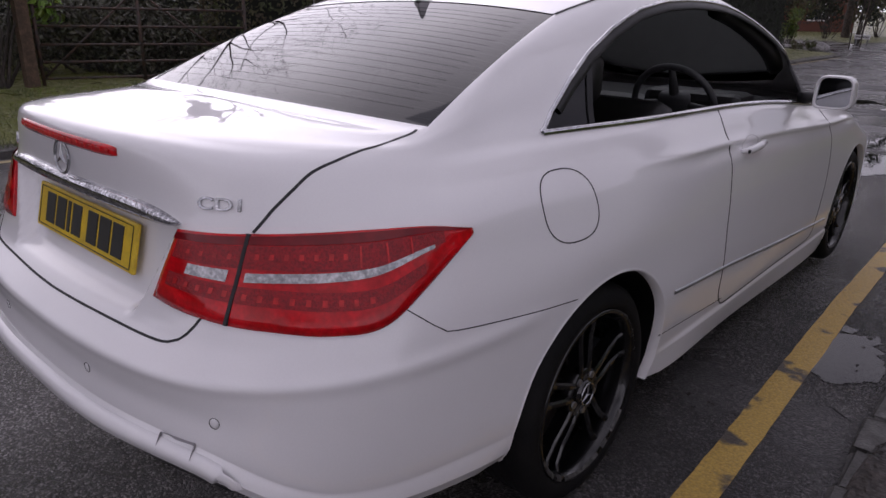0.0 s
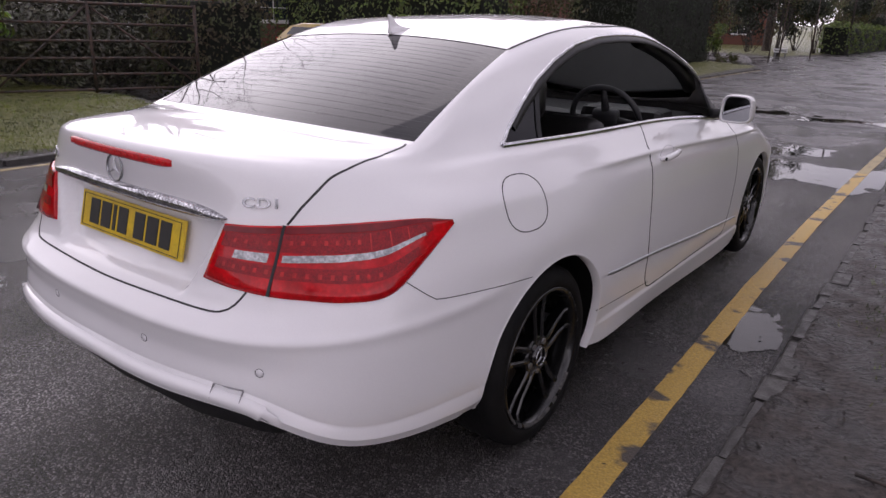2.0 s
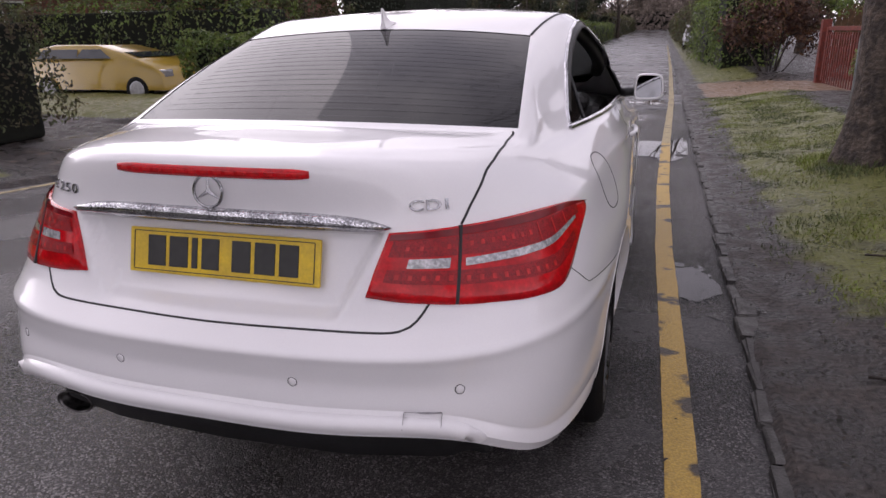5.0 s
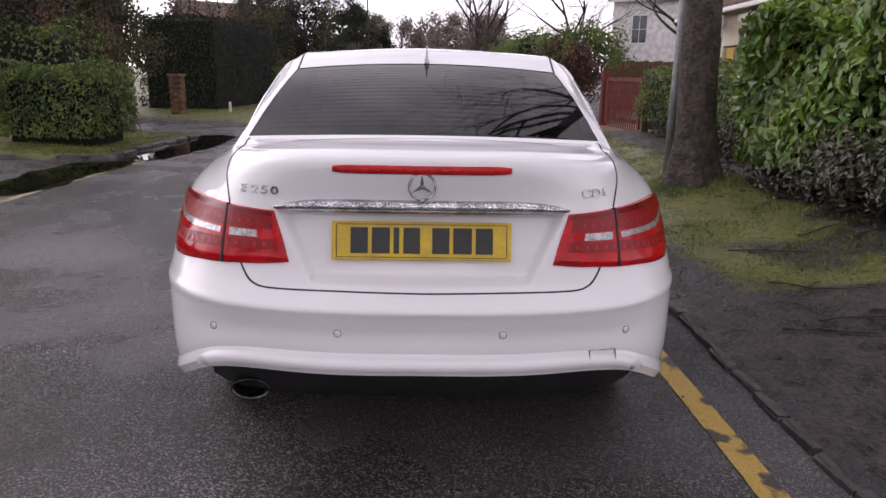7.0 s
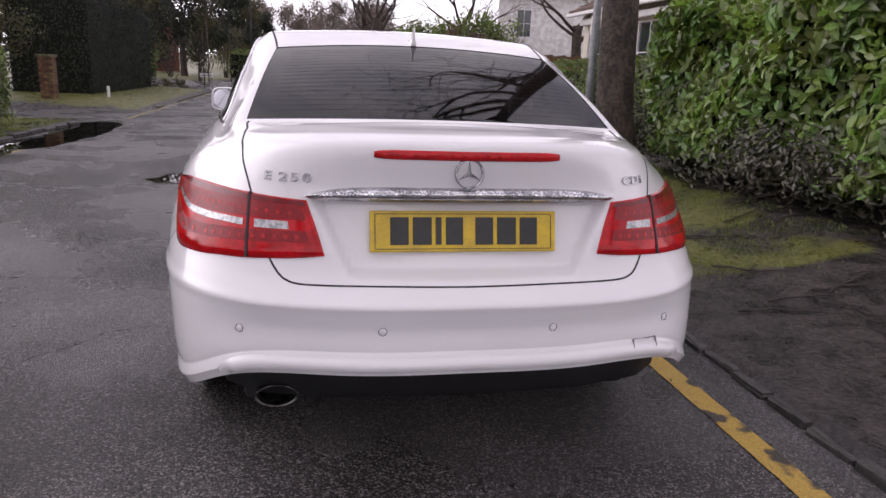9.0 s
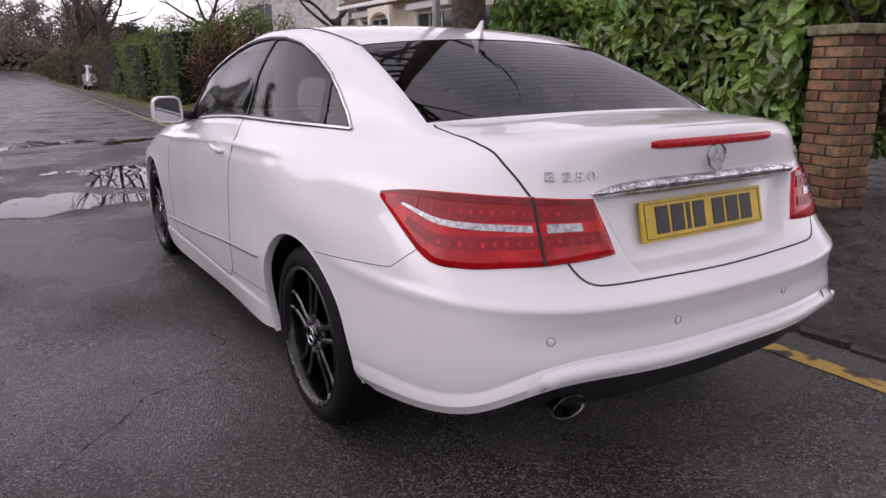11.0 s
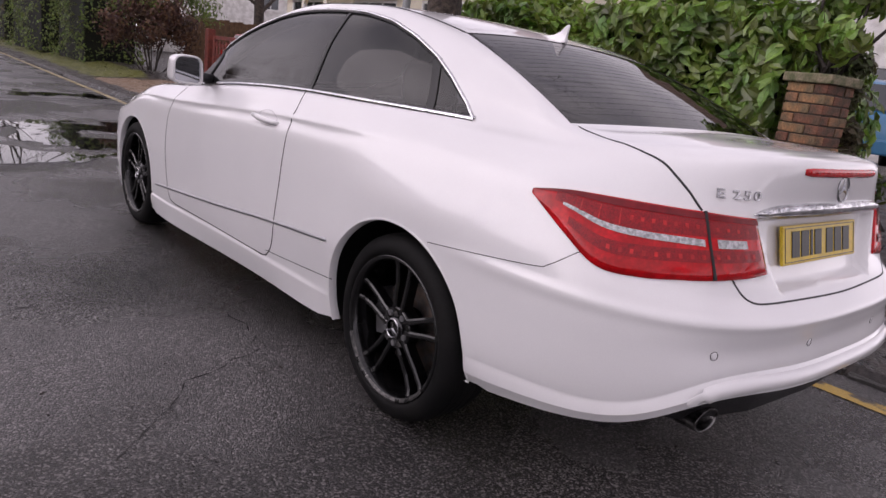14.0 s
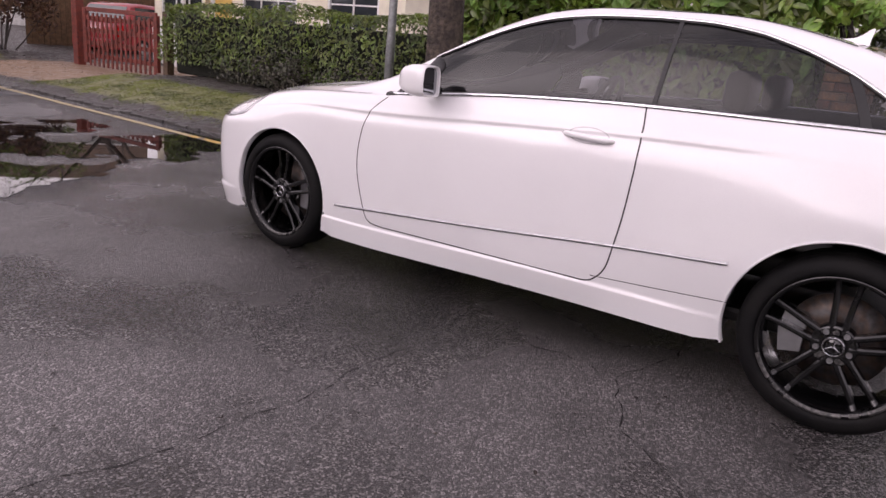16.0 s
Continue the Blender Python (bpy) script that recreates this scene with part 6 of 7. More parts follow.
for at, size, n, leaf, mat, seed, label in (((-7.4, 41.5, 4.4), (1.3, 1.5, 4.6), 4200, .17, DULLLEAF, 101, "tall ivy-clad tree beside the side road"), ((-9.6, 37.5, 4.0), (1.9, 1.6, 4.2), 4600, .18, CONIFER, 102, "tall dark evergreen at the corner"),
                                            ((-7.0, 50, 3.6), (1.2, 1.6, 3.8), 3000, .2, CONIFER, 103, "dark conifer behind the far hedge"), ((-6.9, 66, 3.8), (1.4, 2.0, 4.0), 3000, .24, DULLLEAF, 104, "dark conifer behind the far hedge"),
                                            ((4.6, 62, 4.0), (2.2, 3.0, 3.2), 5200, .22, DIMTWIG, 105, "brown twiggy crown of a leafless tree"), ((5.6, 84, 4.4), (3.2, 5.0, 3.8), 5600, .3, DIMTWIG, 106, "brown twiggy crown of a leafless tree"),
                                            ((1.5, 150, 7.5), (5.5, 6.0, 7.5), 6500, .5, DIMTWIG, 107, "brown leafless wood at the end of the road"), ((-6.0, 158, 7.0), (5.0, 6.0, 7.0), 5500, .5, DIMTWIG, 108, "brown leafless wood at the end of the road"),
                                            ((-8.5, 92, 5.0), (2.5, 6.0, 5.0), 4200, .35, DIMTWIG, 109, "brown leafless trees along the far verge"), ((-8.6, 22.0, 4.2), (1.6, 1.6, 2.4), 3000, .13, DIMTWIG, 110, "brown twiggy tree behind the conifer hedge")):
    bush("far_tree", label, at, size, n, leaf, mat, seed, "tree")
bare_tree("roadside_tree", "tall leafless roadside tree with spreading branches", (3.0, 41, .1), 4.0, .30, 3.2, 81, 6, up=.8, flare=1.3)
bare_tree("roadside_tree", "leafless tree leaning over the pavement", (3.4, 60, .1), 4.5, .30, 3.4, 82, 5, up=.8, flare=1.3)
bare_tree("ivy_tree", "bare ivy-clad tree top behind the hedge", (-9.0, 30.5, .1), 4.6, .24, 2.6, 83, 5, up=.9)


# ---- things along the road ----
def bricks_wall(parent, x0, x1, y0, y1, z0, courses, seed):
    """Loose old bricks round a pillar, one object each."""
    rnd = random.Random(seed)
    h, l, d = .065, .215, .1025
    bm = bmesh.new()
    box(bm, -l / 2, l / 2, -d / 2, d / 2, -h / 2, h / 2, .006)
    me = bpy.data.meshes.new("brick")
    bm.to_mesh(me)
    bm.free()
    me.materials.append(BRICK)
    for c in range(courses):
        z = z0 + .0375 + c * .075
        run = []
        w, e = x1 - x0, y1 - y0
        off = .0 if c % 2 else .1125
        for side_n in range(4):
            length = (w, e, w, e)[side_n]
            run.append((side_n, length - l / 2 if c % 2 else l / 2))
        for side_n, s in run:
            jit = rnd.uniform(-.006, .006)
            pos = ((x0 + s, y0 + d / 2 + jit, 0), (x1 - d / 2 + jit, y0 + s, 90), (x1 - s, y1 - d / 2 + jit, 0), (x0 + d / 2 + jit, y1 - s, 90))[side_n]
            ob = new("brick", me)
            ob.parent = parent
            ob.matrix_local = pose(pos[0], pos[1], z, rnd.uniform(-1, 1), rnd.uniform(-1, 1), pos[2] + rnd.uniform(-1, 1))


def gate_pillar(label, x, y, w, z0, z1, turn=0, seed=1):
    ob = thing("gate_pillar", label, "pillar")
    ob.matrix_basis = pose(x, y, z0, 0, 0, turn)
    n = int((z1 - z0 - .07) / .075)
    boxed("mortar", (-w / 2 + .012, w / 2 - .012, -w / 2 + .012, w / 2 - .012, -.1, n * .075 + .005), MORTAR, ob)
    boxed("cap_stone", (-w / 2 - .035, w / 2 + .035, -w / 2 - .035, w / 2 + .035, n * .075, n * .075 + .07), CAPSTONE, ob, .012)
    bricks_wall(ob, -w / 2, w / 2, -w / 2, w / 2, 0, n, seed)
    return ob


gate_pillar("weathered red brick gate pillar with a mossy cap", 3.40, .62, .328, .15, 1.56, -10, 5)
gate_pillar("slim brick gate pier at the drive", -7.25, 16.9, .328, .1, 1.25, 0, 6)

# grey pole behind the tree
pole = thing("lamp_column", "plain grey metal pole on the verge", "pole")
bm = bmesh.new()
tube(bm, [(2.73, 5.13, .1), (2.73, 5.13, 1.2), (2.73, 5.13, 1.25), (2.73, 5.13, 6.0)], [.052, .051, .047, .042], 14)
part("shaft", bm, GALV, pole, "", True)

# red timber gate
gate = thing("timber_gate", "red-stained timber picket gate standing open at a gravel drive", "gate")
ga, gb = Vector((4.35, 15.3, .08)), Vector((4.55, 12.45, .10))
ax = (gb - ga).normalized()
GM = Matrix.Translation(ga) @ Matrix(((ax.x, -ax.y, 0, 0), (ax.y, ax.x, 0, 0), (0, 0, 1, 0), (0, 0, 0, 1)))
boxed("gate_post", (-.09, .09, -.09, .09, -.2, 1.38), REDWOOD, gate, .012, GM, "thick red post")
boxed("gate_stile", (.22, .34, -.04, .04, .1, 1.22), REDWOOD, gate, .008, GM)
boxed("gate_stile", (2.60, 2.70, -.04, .04, .1, 1.18), REDWOOD, gate, .008, GM)
for z in (.22, .48, .74, .98, 1.15):
    boxed("gate_rail", (.30, 2.65, -.025, .025, z, z + .085), REDWOOD, gate, .006, GM)
for i in range(15):
    x = .42 + i * .155
    boxed("picket", (x, x + .065, -.045, -.027, .05, 1.12), REDWOOD, gate, .004, GM)
boxed("brace", (-.05, .05, -.02, .02, 0, 2.3), REDWOOD, gate, .004, GM @ pose(.35, .035, .2, 0, 67, 0))
post = tagged(boxed("gate_post", (4.47, 4.62, 12.22, 12.37, -.1, 1.35), BROWNWOOD, None, .012), "weathered brown timber post", "post")

# field gate across the road
fg = thing("field_gate", "dark tubular metal field gate before a bank of ivy", "gate")
a, b = Vector((-7.45, 1.55, .34)), Vector((-6.85, 3.95, .30))
ax = (b - a).normalized()
FM = Matrix.Translation(a) @ Matrix(((ax.x, -ax.y, 0, 0), (ax.y, ax.x, 0, 0), (0, 0, 1, 0), (0, 0, 0, 1)))
L = (b - a).length
for z in (.05, .24, .44, .65, .86, 1.10):
    bm = bmesh.new()
    tube(bm, [FM @ Vector((0, 0, z)), FM @ Vector((L, 0, z - .01))], .020 if z > 1 else .015, 8)
    part("gate_bar", bm, IRON, fg, "", True)
for x in (0, L * .46, L):
    bm = bmesh.new()
    tube(bm, [FM @ Vector((x, 0, -.1 if x == 0 else 0)), FM @ Vector((x, 0, 1.12))], .022, 8)
    part("gate_upright", bm, IRON, fg, "", True)
for x0, x1 in ((.02, L * .46), (L, L * .46)):
    bm = bmesh.new()
    tube(bm, [FM @ Vector((x0, .02, .06)), FM @ Vector((x1, .02, 1.08))], .014, 8)
    part("gate_brace", bm, IRON, fg, "", True)
for p in (a,):
    tagged(boxed("gate_post", (p.x - .07, p.x + .07, p.y + (-.2 if p is a else .08), p.y + (-.06 if p is a else .22), 0, 1.55), BROWNWOOD, None, .01), "square timber gate post", "post")


# ---- kerb stones ----
def kerb(label, line, length, width, top, seed, name="kerb"):
    ob = thing(name, label, "kerb", kind="structure")
    rnd = random.Random(seed)
    meshes = []
    for k in range(4):
        bm = bmesh.new()
        box(bm, -width / 2, width / 2, -length / 2 + .006, length / 2 - .006, -.10, 0, .012)
        for v in bm.verts:
            v.co += Vector((rnd.uniform(-.006, .006), rnd.uniform(-.006, .006), rnd.uniform(-.006, .006)))
        me = bpy.data.meshes.new("kerb_stone")
        bm.to_mesh(me)
        bm.free()
        me.materials.append(KERB)
        meshes.append(me)
    pts = [Vector((x, y, 0)) for x, y in line]
    for p, q in zip(pts, pts[1:]):
        n = max(1, int((q - p).length / length))
        ang = math.degrees(math.atan2(q.y - p.y, q.x - p.x)) - 90
        for i in range(n):
            c = p.lerp(q, (i + .5) / n)
            st = new("kerb_stone", rnd.choice(meshes))
            st.parent = ob
            st.matrix_local = pose(c.x + rnd.uniform(-.012, .012), c.y, top + rnd.uniform(-.012, .008), rnd.uniform(-1.2, 1.2), rnd.uniform(-2, 2), ang + rnd.uniform(-1.5, 1.5))
    return ob


kerb("low row of worn dark kerb stones", [(1.44, -5), (1.44, 11.6)], .24, .10, .022, 3)
kerb("worn kerb along the far edge", [(-5.10, -5), (-5.10, 1.9)], .62, .11, .055, 4)
kerb("worn kerb round the grass island", [(-5.6, 7.32), (-5.05, 7.45), (-4.90, 7.9), (-4.88, 11.3)], .5, .11, .05, 5)
kerb("pale kerb by the far hedge", [(-4.5, 16), (-4.72, 26.5)], .9, .11, .05, 6)
kerb("kerb beyond the gravel drive", [(1.44, 16.6), (1.44, 40)], .9, .11, .03, 7)


# ---- parked cars beyond: a plainer shell with its own panes, lamps and wheels ----
def parked_car(label, paint, x, y, turn, length=3.9, wide=1.68, tall=1.5, z=0.0):
    ob = thing("parked_car", label, "car")
    ob.matrix_basis = pose(x, y, z, 0, 0, turn)
    hl, hw = length / 2, wide / 2
    prof = [(-hl, .30), (-hl, .62), (-hl + .06, .88), (-hl + .15, .95), (-hl + .45, tall - .08), (-hl + .9, tall), (.15, tall - .02), (.75, tall - .16), (1.25, .98), (hl - .25, .82), (hl - .02, .62), (hl, .30)]
    bm = bmesh.new()
    rows = []
    for f, inset in ((-1, .0), (-.94, 0), (0, 0), (.94, 0), (1, 0)):
        row = []
        for py, pz in prof:
            w = hw * (1 - .22 * max(0, (pz - .9) / (tall - .9))) if pz > .9 else hw * (1 - .06 * abs(pz - .6))
            edge = .96 if abs(f) == 1 else 1.0
            row.append(bm.verts.new((w * f, py * (1 if abs(f) < 1 else .985), .3 + (pz - .3) * edge)))
        rows.append(row)
    for p, q in zip(rows, rows[1:]):
        for i in range(len(prof) - 1):
            bm.faces.new((p[i], p[i + 1], q[i + 1], q[i]))
    for row in (rows[0], rows[-1][::-1]):
        bm.faces.new(row)
    bmesh.ops.recalc_face_normals(bm, faces=bm.faces)
    part("body", bm, paint, ob, "", True)
    for s in (-1, 1):
        for y0, y1 in ((-hl + .55, -.35), (-.28, .62)):
            bm = bmesh.new()
            zt = tall - .10
            pts = [(y0 - .1, .98), (y1, .98), (y1 - (.35 if y1 > .3 else 0), zt), (y0 + .05, zt)]
            vs = [bm.verts.new((s * (hw * (1 - .22 * max(0, (pz - .9) / (tall - .9))) + .006), py, pz)) for py, pz in pts]
            bm.faces.new(vs if s > 0 else vs[::-1])
            part("side_window", bm, DARKPANE, ob)
        for py in (-hl + .7, hl - .72):
            bm = bmesh.new()
            lathe(bm, [(.001, .09), (.19, .09), (.21, .10), (.29, .095), (.30, .05), (.30, -.09), (.1, -.09)], 28)
            bmesh.ops.transform(bm, matrix=pose(s * (hw - .09), py, .30, 0, 0, 0 if s > 0 else 180), verts=bm.verts)
            wheel = part("wheel", bm, RUBBER, ob, "", True)
            bm = bmesh.new()
            lathe(bm, [(.001, .105), (.06, .11), (.17, .098), (.195, .102), (.20, .09)], 24)
            bmesh.ops.transform(bm, matrix=pose(s * (hw - .09), py, .30, 0, 0, 0 if s > 0 else 180), verts=bm.verts)
            part("hubcap", bm, SATIN, wheel, "", True)
        boxed("tail_lamp", (s * (hw - .14) - .09, s * (hw - .14) + .09, -hl - .012, -hl + .07, .62, .92), REDLENS, ob, .02)
        boxed("head_lamp", (s * (hw - .24) - .14, s * (hw - .24) + .14, hl - .2, hl + .006, .58, .74), CLEARLENS, ob, .03)
    bm = bmesh.new()
    vs = [bm.verts.new(v) for v in ((-hw * .78, -hl + .14, .99), (hw * .78, -hl + .14, .99), (hw * .72, -hl + .41, tall - .10), (-hw * .72, -hl + .41, tall - .10))]
    bm.faces.new(vs)
    part("rear_window", bm, DARKPANE, ob)
    bm = bmesh.new()
    vs = [bm.verts.new(v) for v in ((hw * .8, 1.24, 1.01), (-hw * .8, 1.24, 1.01), (-hw * .74, .82, tall - .17), (hw * .74, .82, tall - .17))]
    bm.faces.new(vs)
    part("windscreen", bm, DARKPANE, ob)
    boxed("bumper", (-hw * .95, hw * .95, -hl - .05, -hl + .1, .30, .55), paint, ob, .04)
    return ob


BLUE = material("blue_car_paint", (0.035, 0.16, 0.30), 0.35, coat=.8, var=.05, scale=2)
RED = material("red_car_paint", (0.35, 0.02, 0.03), 0.35, coat=.8, var=.05, scale=2)
MUSTARD = material("yellow_car_paint", (0.40, 0.26, 0.02), 0.35, coat=.8, var=.05, scale=2)
SILVER = material("silver_car_paint", (0.5, 0.51, 0.53), 0.35, metal=.6, var=.05, scale=2)
parked_car("blue hatchback parked on a drive", BLUE, 11.9, 3.3, -62, z=.45)
parked_car("red hatchback parked behind the timber gate", RED, 8.2, 19.0, -70, z=.05)
parked_car("mustard yellow car parked behind the low hedge", MUSTARD, -11.35, 11.5, -90, tall=1.28, z=-.10)
parked_car("silver car parked far along the road", SILVER, 3.0, 46, 180, z=.05)


# ---- houses ----
def window_unit(parent, m, w, h, cols, rows_, bay=0.0):
    """A white casement: frame, bars, panes and sill, in the plane x = 0 facing -y of m."""
    win = new("window")
    win.parent = parent
    win.matrix_local = m
    boxed("window_sill", (-w / 2 - .06, w / 2 + .06, -.10, .02, -.06, 0), FRAMEWHITE, win, .008)
    t = .055
    for x0, x1, z0, z1 in ((-w / 2, w / 2, h - t, h), (-w / 2, w / 2, 0, t), (-w / 2, -w / 2 + t, t, h - t), (w / 2 - t, w / 2, t, h - t)):
        boxed("window_frame", (x0, x1, -.05, .03, z0, z1), FRAMEWHITE, win, .004)
    for c in range(cols):
        for r in range(rows_):
            x0 = -w / 2 + t + c * (w - 2 * t) / cols
            z0 = t + r * (h - 2 * t) / rows_
            boxed("pane", (x0 + .012, x0 + (w - 2 * t) / cols - .012, -.01, .0, z0 + .012, z0 + (h - 2 * t) / rows_ - .012), DARKPANE, win)
            if c:
                boxed("glazing_bar", (x0 - .014, x0 + .014, -.035, .012, z0, z0 + (h - 2 * t) / rows_), FRAMEWHITE, win)
            if r:
                boxed("glazing_bar", (x0, x0 + (w - 2 * t) / cols, -.033, .010, z0 - .014, z0 + .014), FRAMEWHITE, win)
    return win


def house(label, x, y, turn, w, d, eaves, ridge, wall_mat, windows, door=None, base=0.0, garage=None, roof_over=.4, chimney=True):
    """Walls, pitched roof with its slopes, windows, door. The front faces -y before turning."""
    ob = thing("house", label, "house")
    ob.matrix_basis = pose(x, y, base, 0, 0, turn)
    t = .25
    holes = [(wx - ww / 2, wx + ww / 2, wz, wz + wh) for wx, wz, ww, wh, c, r in windows]
    if garage:
        holes.append((garage[0] - garage[1] / 2, garage[0] + garage[1] / 2, 0, garage[2]))
    if door:
        holes.append((door[0] - .5, door[0] + .5, 0, 2.1))
    # front wall built round its openings
    bm = bmesh.new()
    xs = sorted({-w / 2, w / 2} | {v for hle in holes for v in hle[:2]})
    zs = sorted({0.0, eaves} | {v for hle in holes for v in hle[2:]})
    for x0, x1 in zip(xs, xs[1:]):
        for z0, z1 in zip(zs, zs[1:]):
            if not any(a <= (x0 + x1) / 2 <= b and c <= (z0 + z1) / 2 <= e for a, b, c, e in holes):
                box(bm, x0, x1, 0, t, z0, z1)
    bmesh.ops.remove_doubles(bm, verts=bm.verts, dist=.0005)
    part("front_wall", bm, wall_mat, ob)
    boxed("side_wall", (-w / 2, -w / 2 + t, t, d, 0, eaves), wall_mat, ob)
    boxed("side_wall", (w / 2 - t, w / 2, t, d, 0, eaves), wall_mat, ob)
    boxed("rear_wall", (-w / 2 + t, w / 2 - t, d - t, d, 0, eaves), wall_mat, ob)
    boxed("dark_room", (-w / 2 + t, w / 2 - t, t + .35, t + .4, 0, eaves), material("room_shade", (.05, .045, .04), .9, var=.1), ob)
    for s in (0, 1):
        bm = bmesh.new()
        y0, y1 = (-roof_over, d / 2) if s == 0 else (d + roof_over, d / 2)
        a = [(-w / 2 - .3, y0, eaves - .1), (w / 2 + .3, y0, eaves - .1), (w / 2 + .3, y1, ridge), (-w / 2 - .3, y1, ridge)]
        lo = [bm.verts.new(v) for v in a]
        hi = [bm.verts.new((vx, vy, vz + .12)) for vx, vy, vz in a]
        bm.faces.new(lo)
        bm.faces.new(hi[::-1])
        for i in range(4):
            bm.faces.new((lo[i], lo[(i + 1) % 4], hi[(i + 1) % 4], hi[i]))
        n, courses = 14, []
        for i in range(n):
            f = i / n
            yy, zz = y0 + (y1 - y0) * f, eaves - .1 + (ridge - eaves + .1) * f + .12
            courses.append((-w / 2 - .3, w / 2 + .3, min(yy, yy + (y1 - y0) / n * .25), max(yy, yy + (y1 - y0) / n * .25), zz, zz + .03))
        bmesh.ops.recalc_face_normals(bm, faces=bm.faces)
        slope = part("roof", bm, ROOFTILE, ob, "brown tiled roof slope")
        for dims in courses:
            boxed("tile_course", dims, ROOFTILE, slope)
    for s in (-1, 1):
        bm = bmesh.new()
        prism(bm, [(0.1, eaves - .05), (d - .1, eaves - .05), (d / 2, ridge - .05)], s * (w / 2 - t / 2) - t / 2, s * (w / 2 - t / 2) + t / 2, Matrix(((0, 0, 1, 0), (1, 0, 0, 0), (0, 1, 0, 0), (0, 0, 0, 1))))
        part("gable", bm, wall_mat, ob)
    boxed("gutter", (-w / 2 - .3, w / 2 + .3, -roof_over - .08, -roof_over + .02, eaves - .14, eaves - .04), FRAMEWHITE, ob, .02)
    if chimney:
        boxed("chimney", (w * .22, w * .22 + .7, d / 2 - .35, d / 2 + .35, ridge - .4, ridge + 1.1), HOUSEBRICK, ob, .02)
    for wx, wz, ww, wh, c, r in windows:
        window_unit(ob, pose(wx, .06, wz), ww, wh, c, r)
    if garage:
        gx0, gw, gh = garage
        gd = boxed("garage_door", (gx0 - gw / 2 + .03, gx0 + gw / 2 - .03, .08, .13, .02, gh - .03), FRAMEWHITE, ob, .01, None, "white garage door")
        for i in range(5):
            boxed("door_rib", (gx0 - gw / 2 + .06, gx0 + gw / 2 - .06, .068, .08, .15 + i * gh / 5.4, .2 + i * gh / 5.4), FRAMEWHITE, gd)
    if door:
        boxed("door", (door[0] - .46, door[0] + .46, .08, .13, .02, 2.07), door[1], ob, .01)
    return ob


DOORYELLOW = material("yellow_door", (.62, .42, .10), .5, var=.1)
bungalow = house("cream bungalow with white casements and a brown tiled roof", 7.0, 12.6, -90, 8.2, 8.0, 2.95, 5.0, CREAM,
                 [(-2.95, 1.1, 1.7, 1.45, 3, 2), (.25, 1.1, 1.8, 1.45, 3, 2), (2.75, 1.1, 1.4, 1.45, 2, 2)], (-1.5, DOORYELLOW), .0)
for wx in (-2.05, -.95):
    bm = bmesh.new()
    tube(bm, [(wx, -.55, 0), (wx, -.55, 2.2), (wx, -.55, 2.62)], [.06, .05, .07], 8)
    part("porch_post", bm, FRAMEWHITE, bungalow, "white porch post")
# arched porch head between the posts
bm = bmesh.new()
arch_line = [(-2.05 + .55 * (1 - math.cos(t)), 2.25 + .34 * math.sin(t)) for t in np.linspace(0, math.pi, 13)]
prism(bm, arch_line + [(-.88, 2.25), (-.88, 2.72), (-2.12, 2.72), (-2.12, 2.25)], .50, .60, Matrix(((1, 0, 0, 0), (0, 0, -1, 0), (0, 1, 0, 0), (0, 0, 0, 1))))
part("porch_arch", bm, CREAM, bungalow, "cream arched porch head")
for wx, ww in ((-2.95, 1.7), (.25, 1.8)):
    boxed("bay_apron", (wx - ww / 2 - .08, wx + ww / 2 + .08, -.22, -.002, 0, 1.02), FRAMEWHITE, bungalow, .02, None, "white bay apron")
    boxed("bay_head", (wx - ww / 2 - .10, wx + ww / 2 + .10, -.24, -.002, 2.58, 2.74), FRAMEWHITE, bungalow, .02, None, "white bay head")
house("white rendered house with a stone gable", 17.0, 45.0, -30, 11.0, 8.0, 6.6, 9.6, RENDERWHITE, [(-3.6, .9, 1.8, 1.4, 2, 2), (-3.6, 3.7, 1.1, 1.9, 2, 2), (2.6, .9, 1.8, 1.4, 2, 2), (2.6, 3.7, 1.1, 1.9, 2, 2)])
house("stone house with a grey wall", 22.5, 33.5, -60, 8.0, 7.0, 5.0, 7.6, FLINT, [(0, 1.0, 1.6, 1.4, 2, 2), (0, 3.4, 1.2, 1.2, 2, 2)])
house("white house behind the drive", 17.8, 5.4, -75, 10.0, 8.0, 5.0, 7.8, RENDERWHITE, [(-3.2, .9, 1.9, 1.5, 2, 2), (0.6, .9, 1.9, 1.5, 2, 2), (3.4, 1.0, 1.4, 1.4, 2, 2), (-2.6, 3.3, 1.5, 1.2, 2, 2), (2.6, 3.3, 1.5, 1.2, 2, 2)], (-1.2, DARKPANE), .3)
house("red brick house with white leaded windows and a white garage", -16.6, 15.5, 78, 9.5, 8.0, 2.7, 5.4, HOUSEBRICK, [(-2.4, .98, 2.55, 1.25, 4, 3)], None, .15, (2.6, 2.7, 2.05))
house("brick house among the trees", -22.0, 32.0, 60, 9.0, 7.0, 5.0, 7.8, HOUSEBRICK, [(-2.2, 1.0, 1.6, 1.3, 2, 2), (-2.2, 3.4, 1.5, 1.2, 2, 2), (2.2, 3.4, 1.5, 1.2, 2, 2)])
house("brick house along the side road", -17.0, 62.0, 35, 10.0, 7.0, 4.8, 7.4, HOUSEBRICK, [(-2.6, 1.0, 1.8, 1.3, 3, 2), (2.2, 1.0, 1.8, 1.3, 3, 2), (-2.6, 3.2, 1.5, 1.2, 2, 2)])
house("brick house behind the conifer hedge", -15.0, 27.0, 90, 9.0, 7.0, 4.6, 7.2, HOUSEBRICK, [(0, 3.0, 1.6, 1.2, 2, 2)])

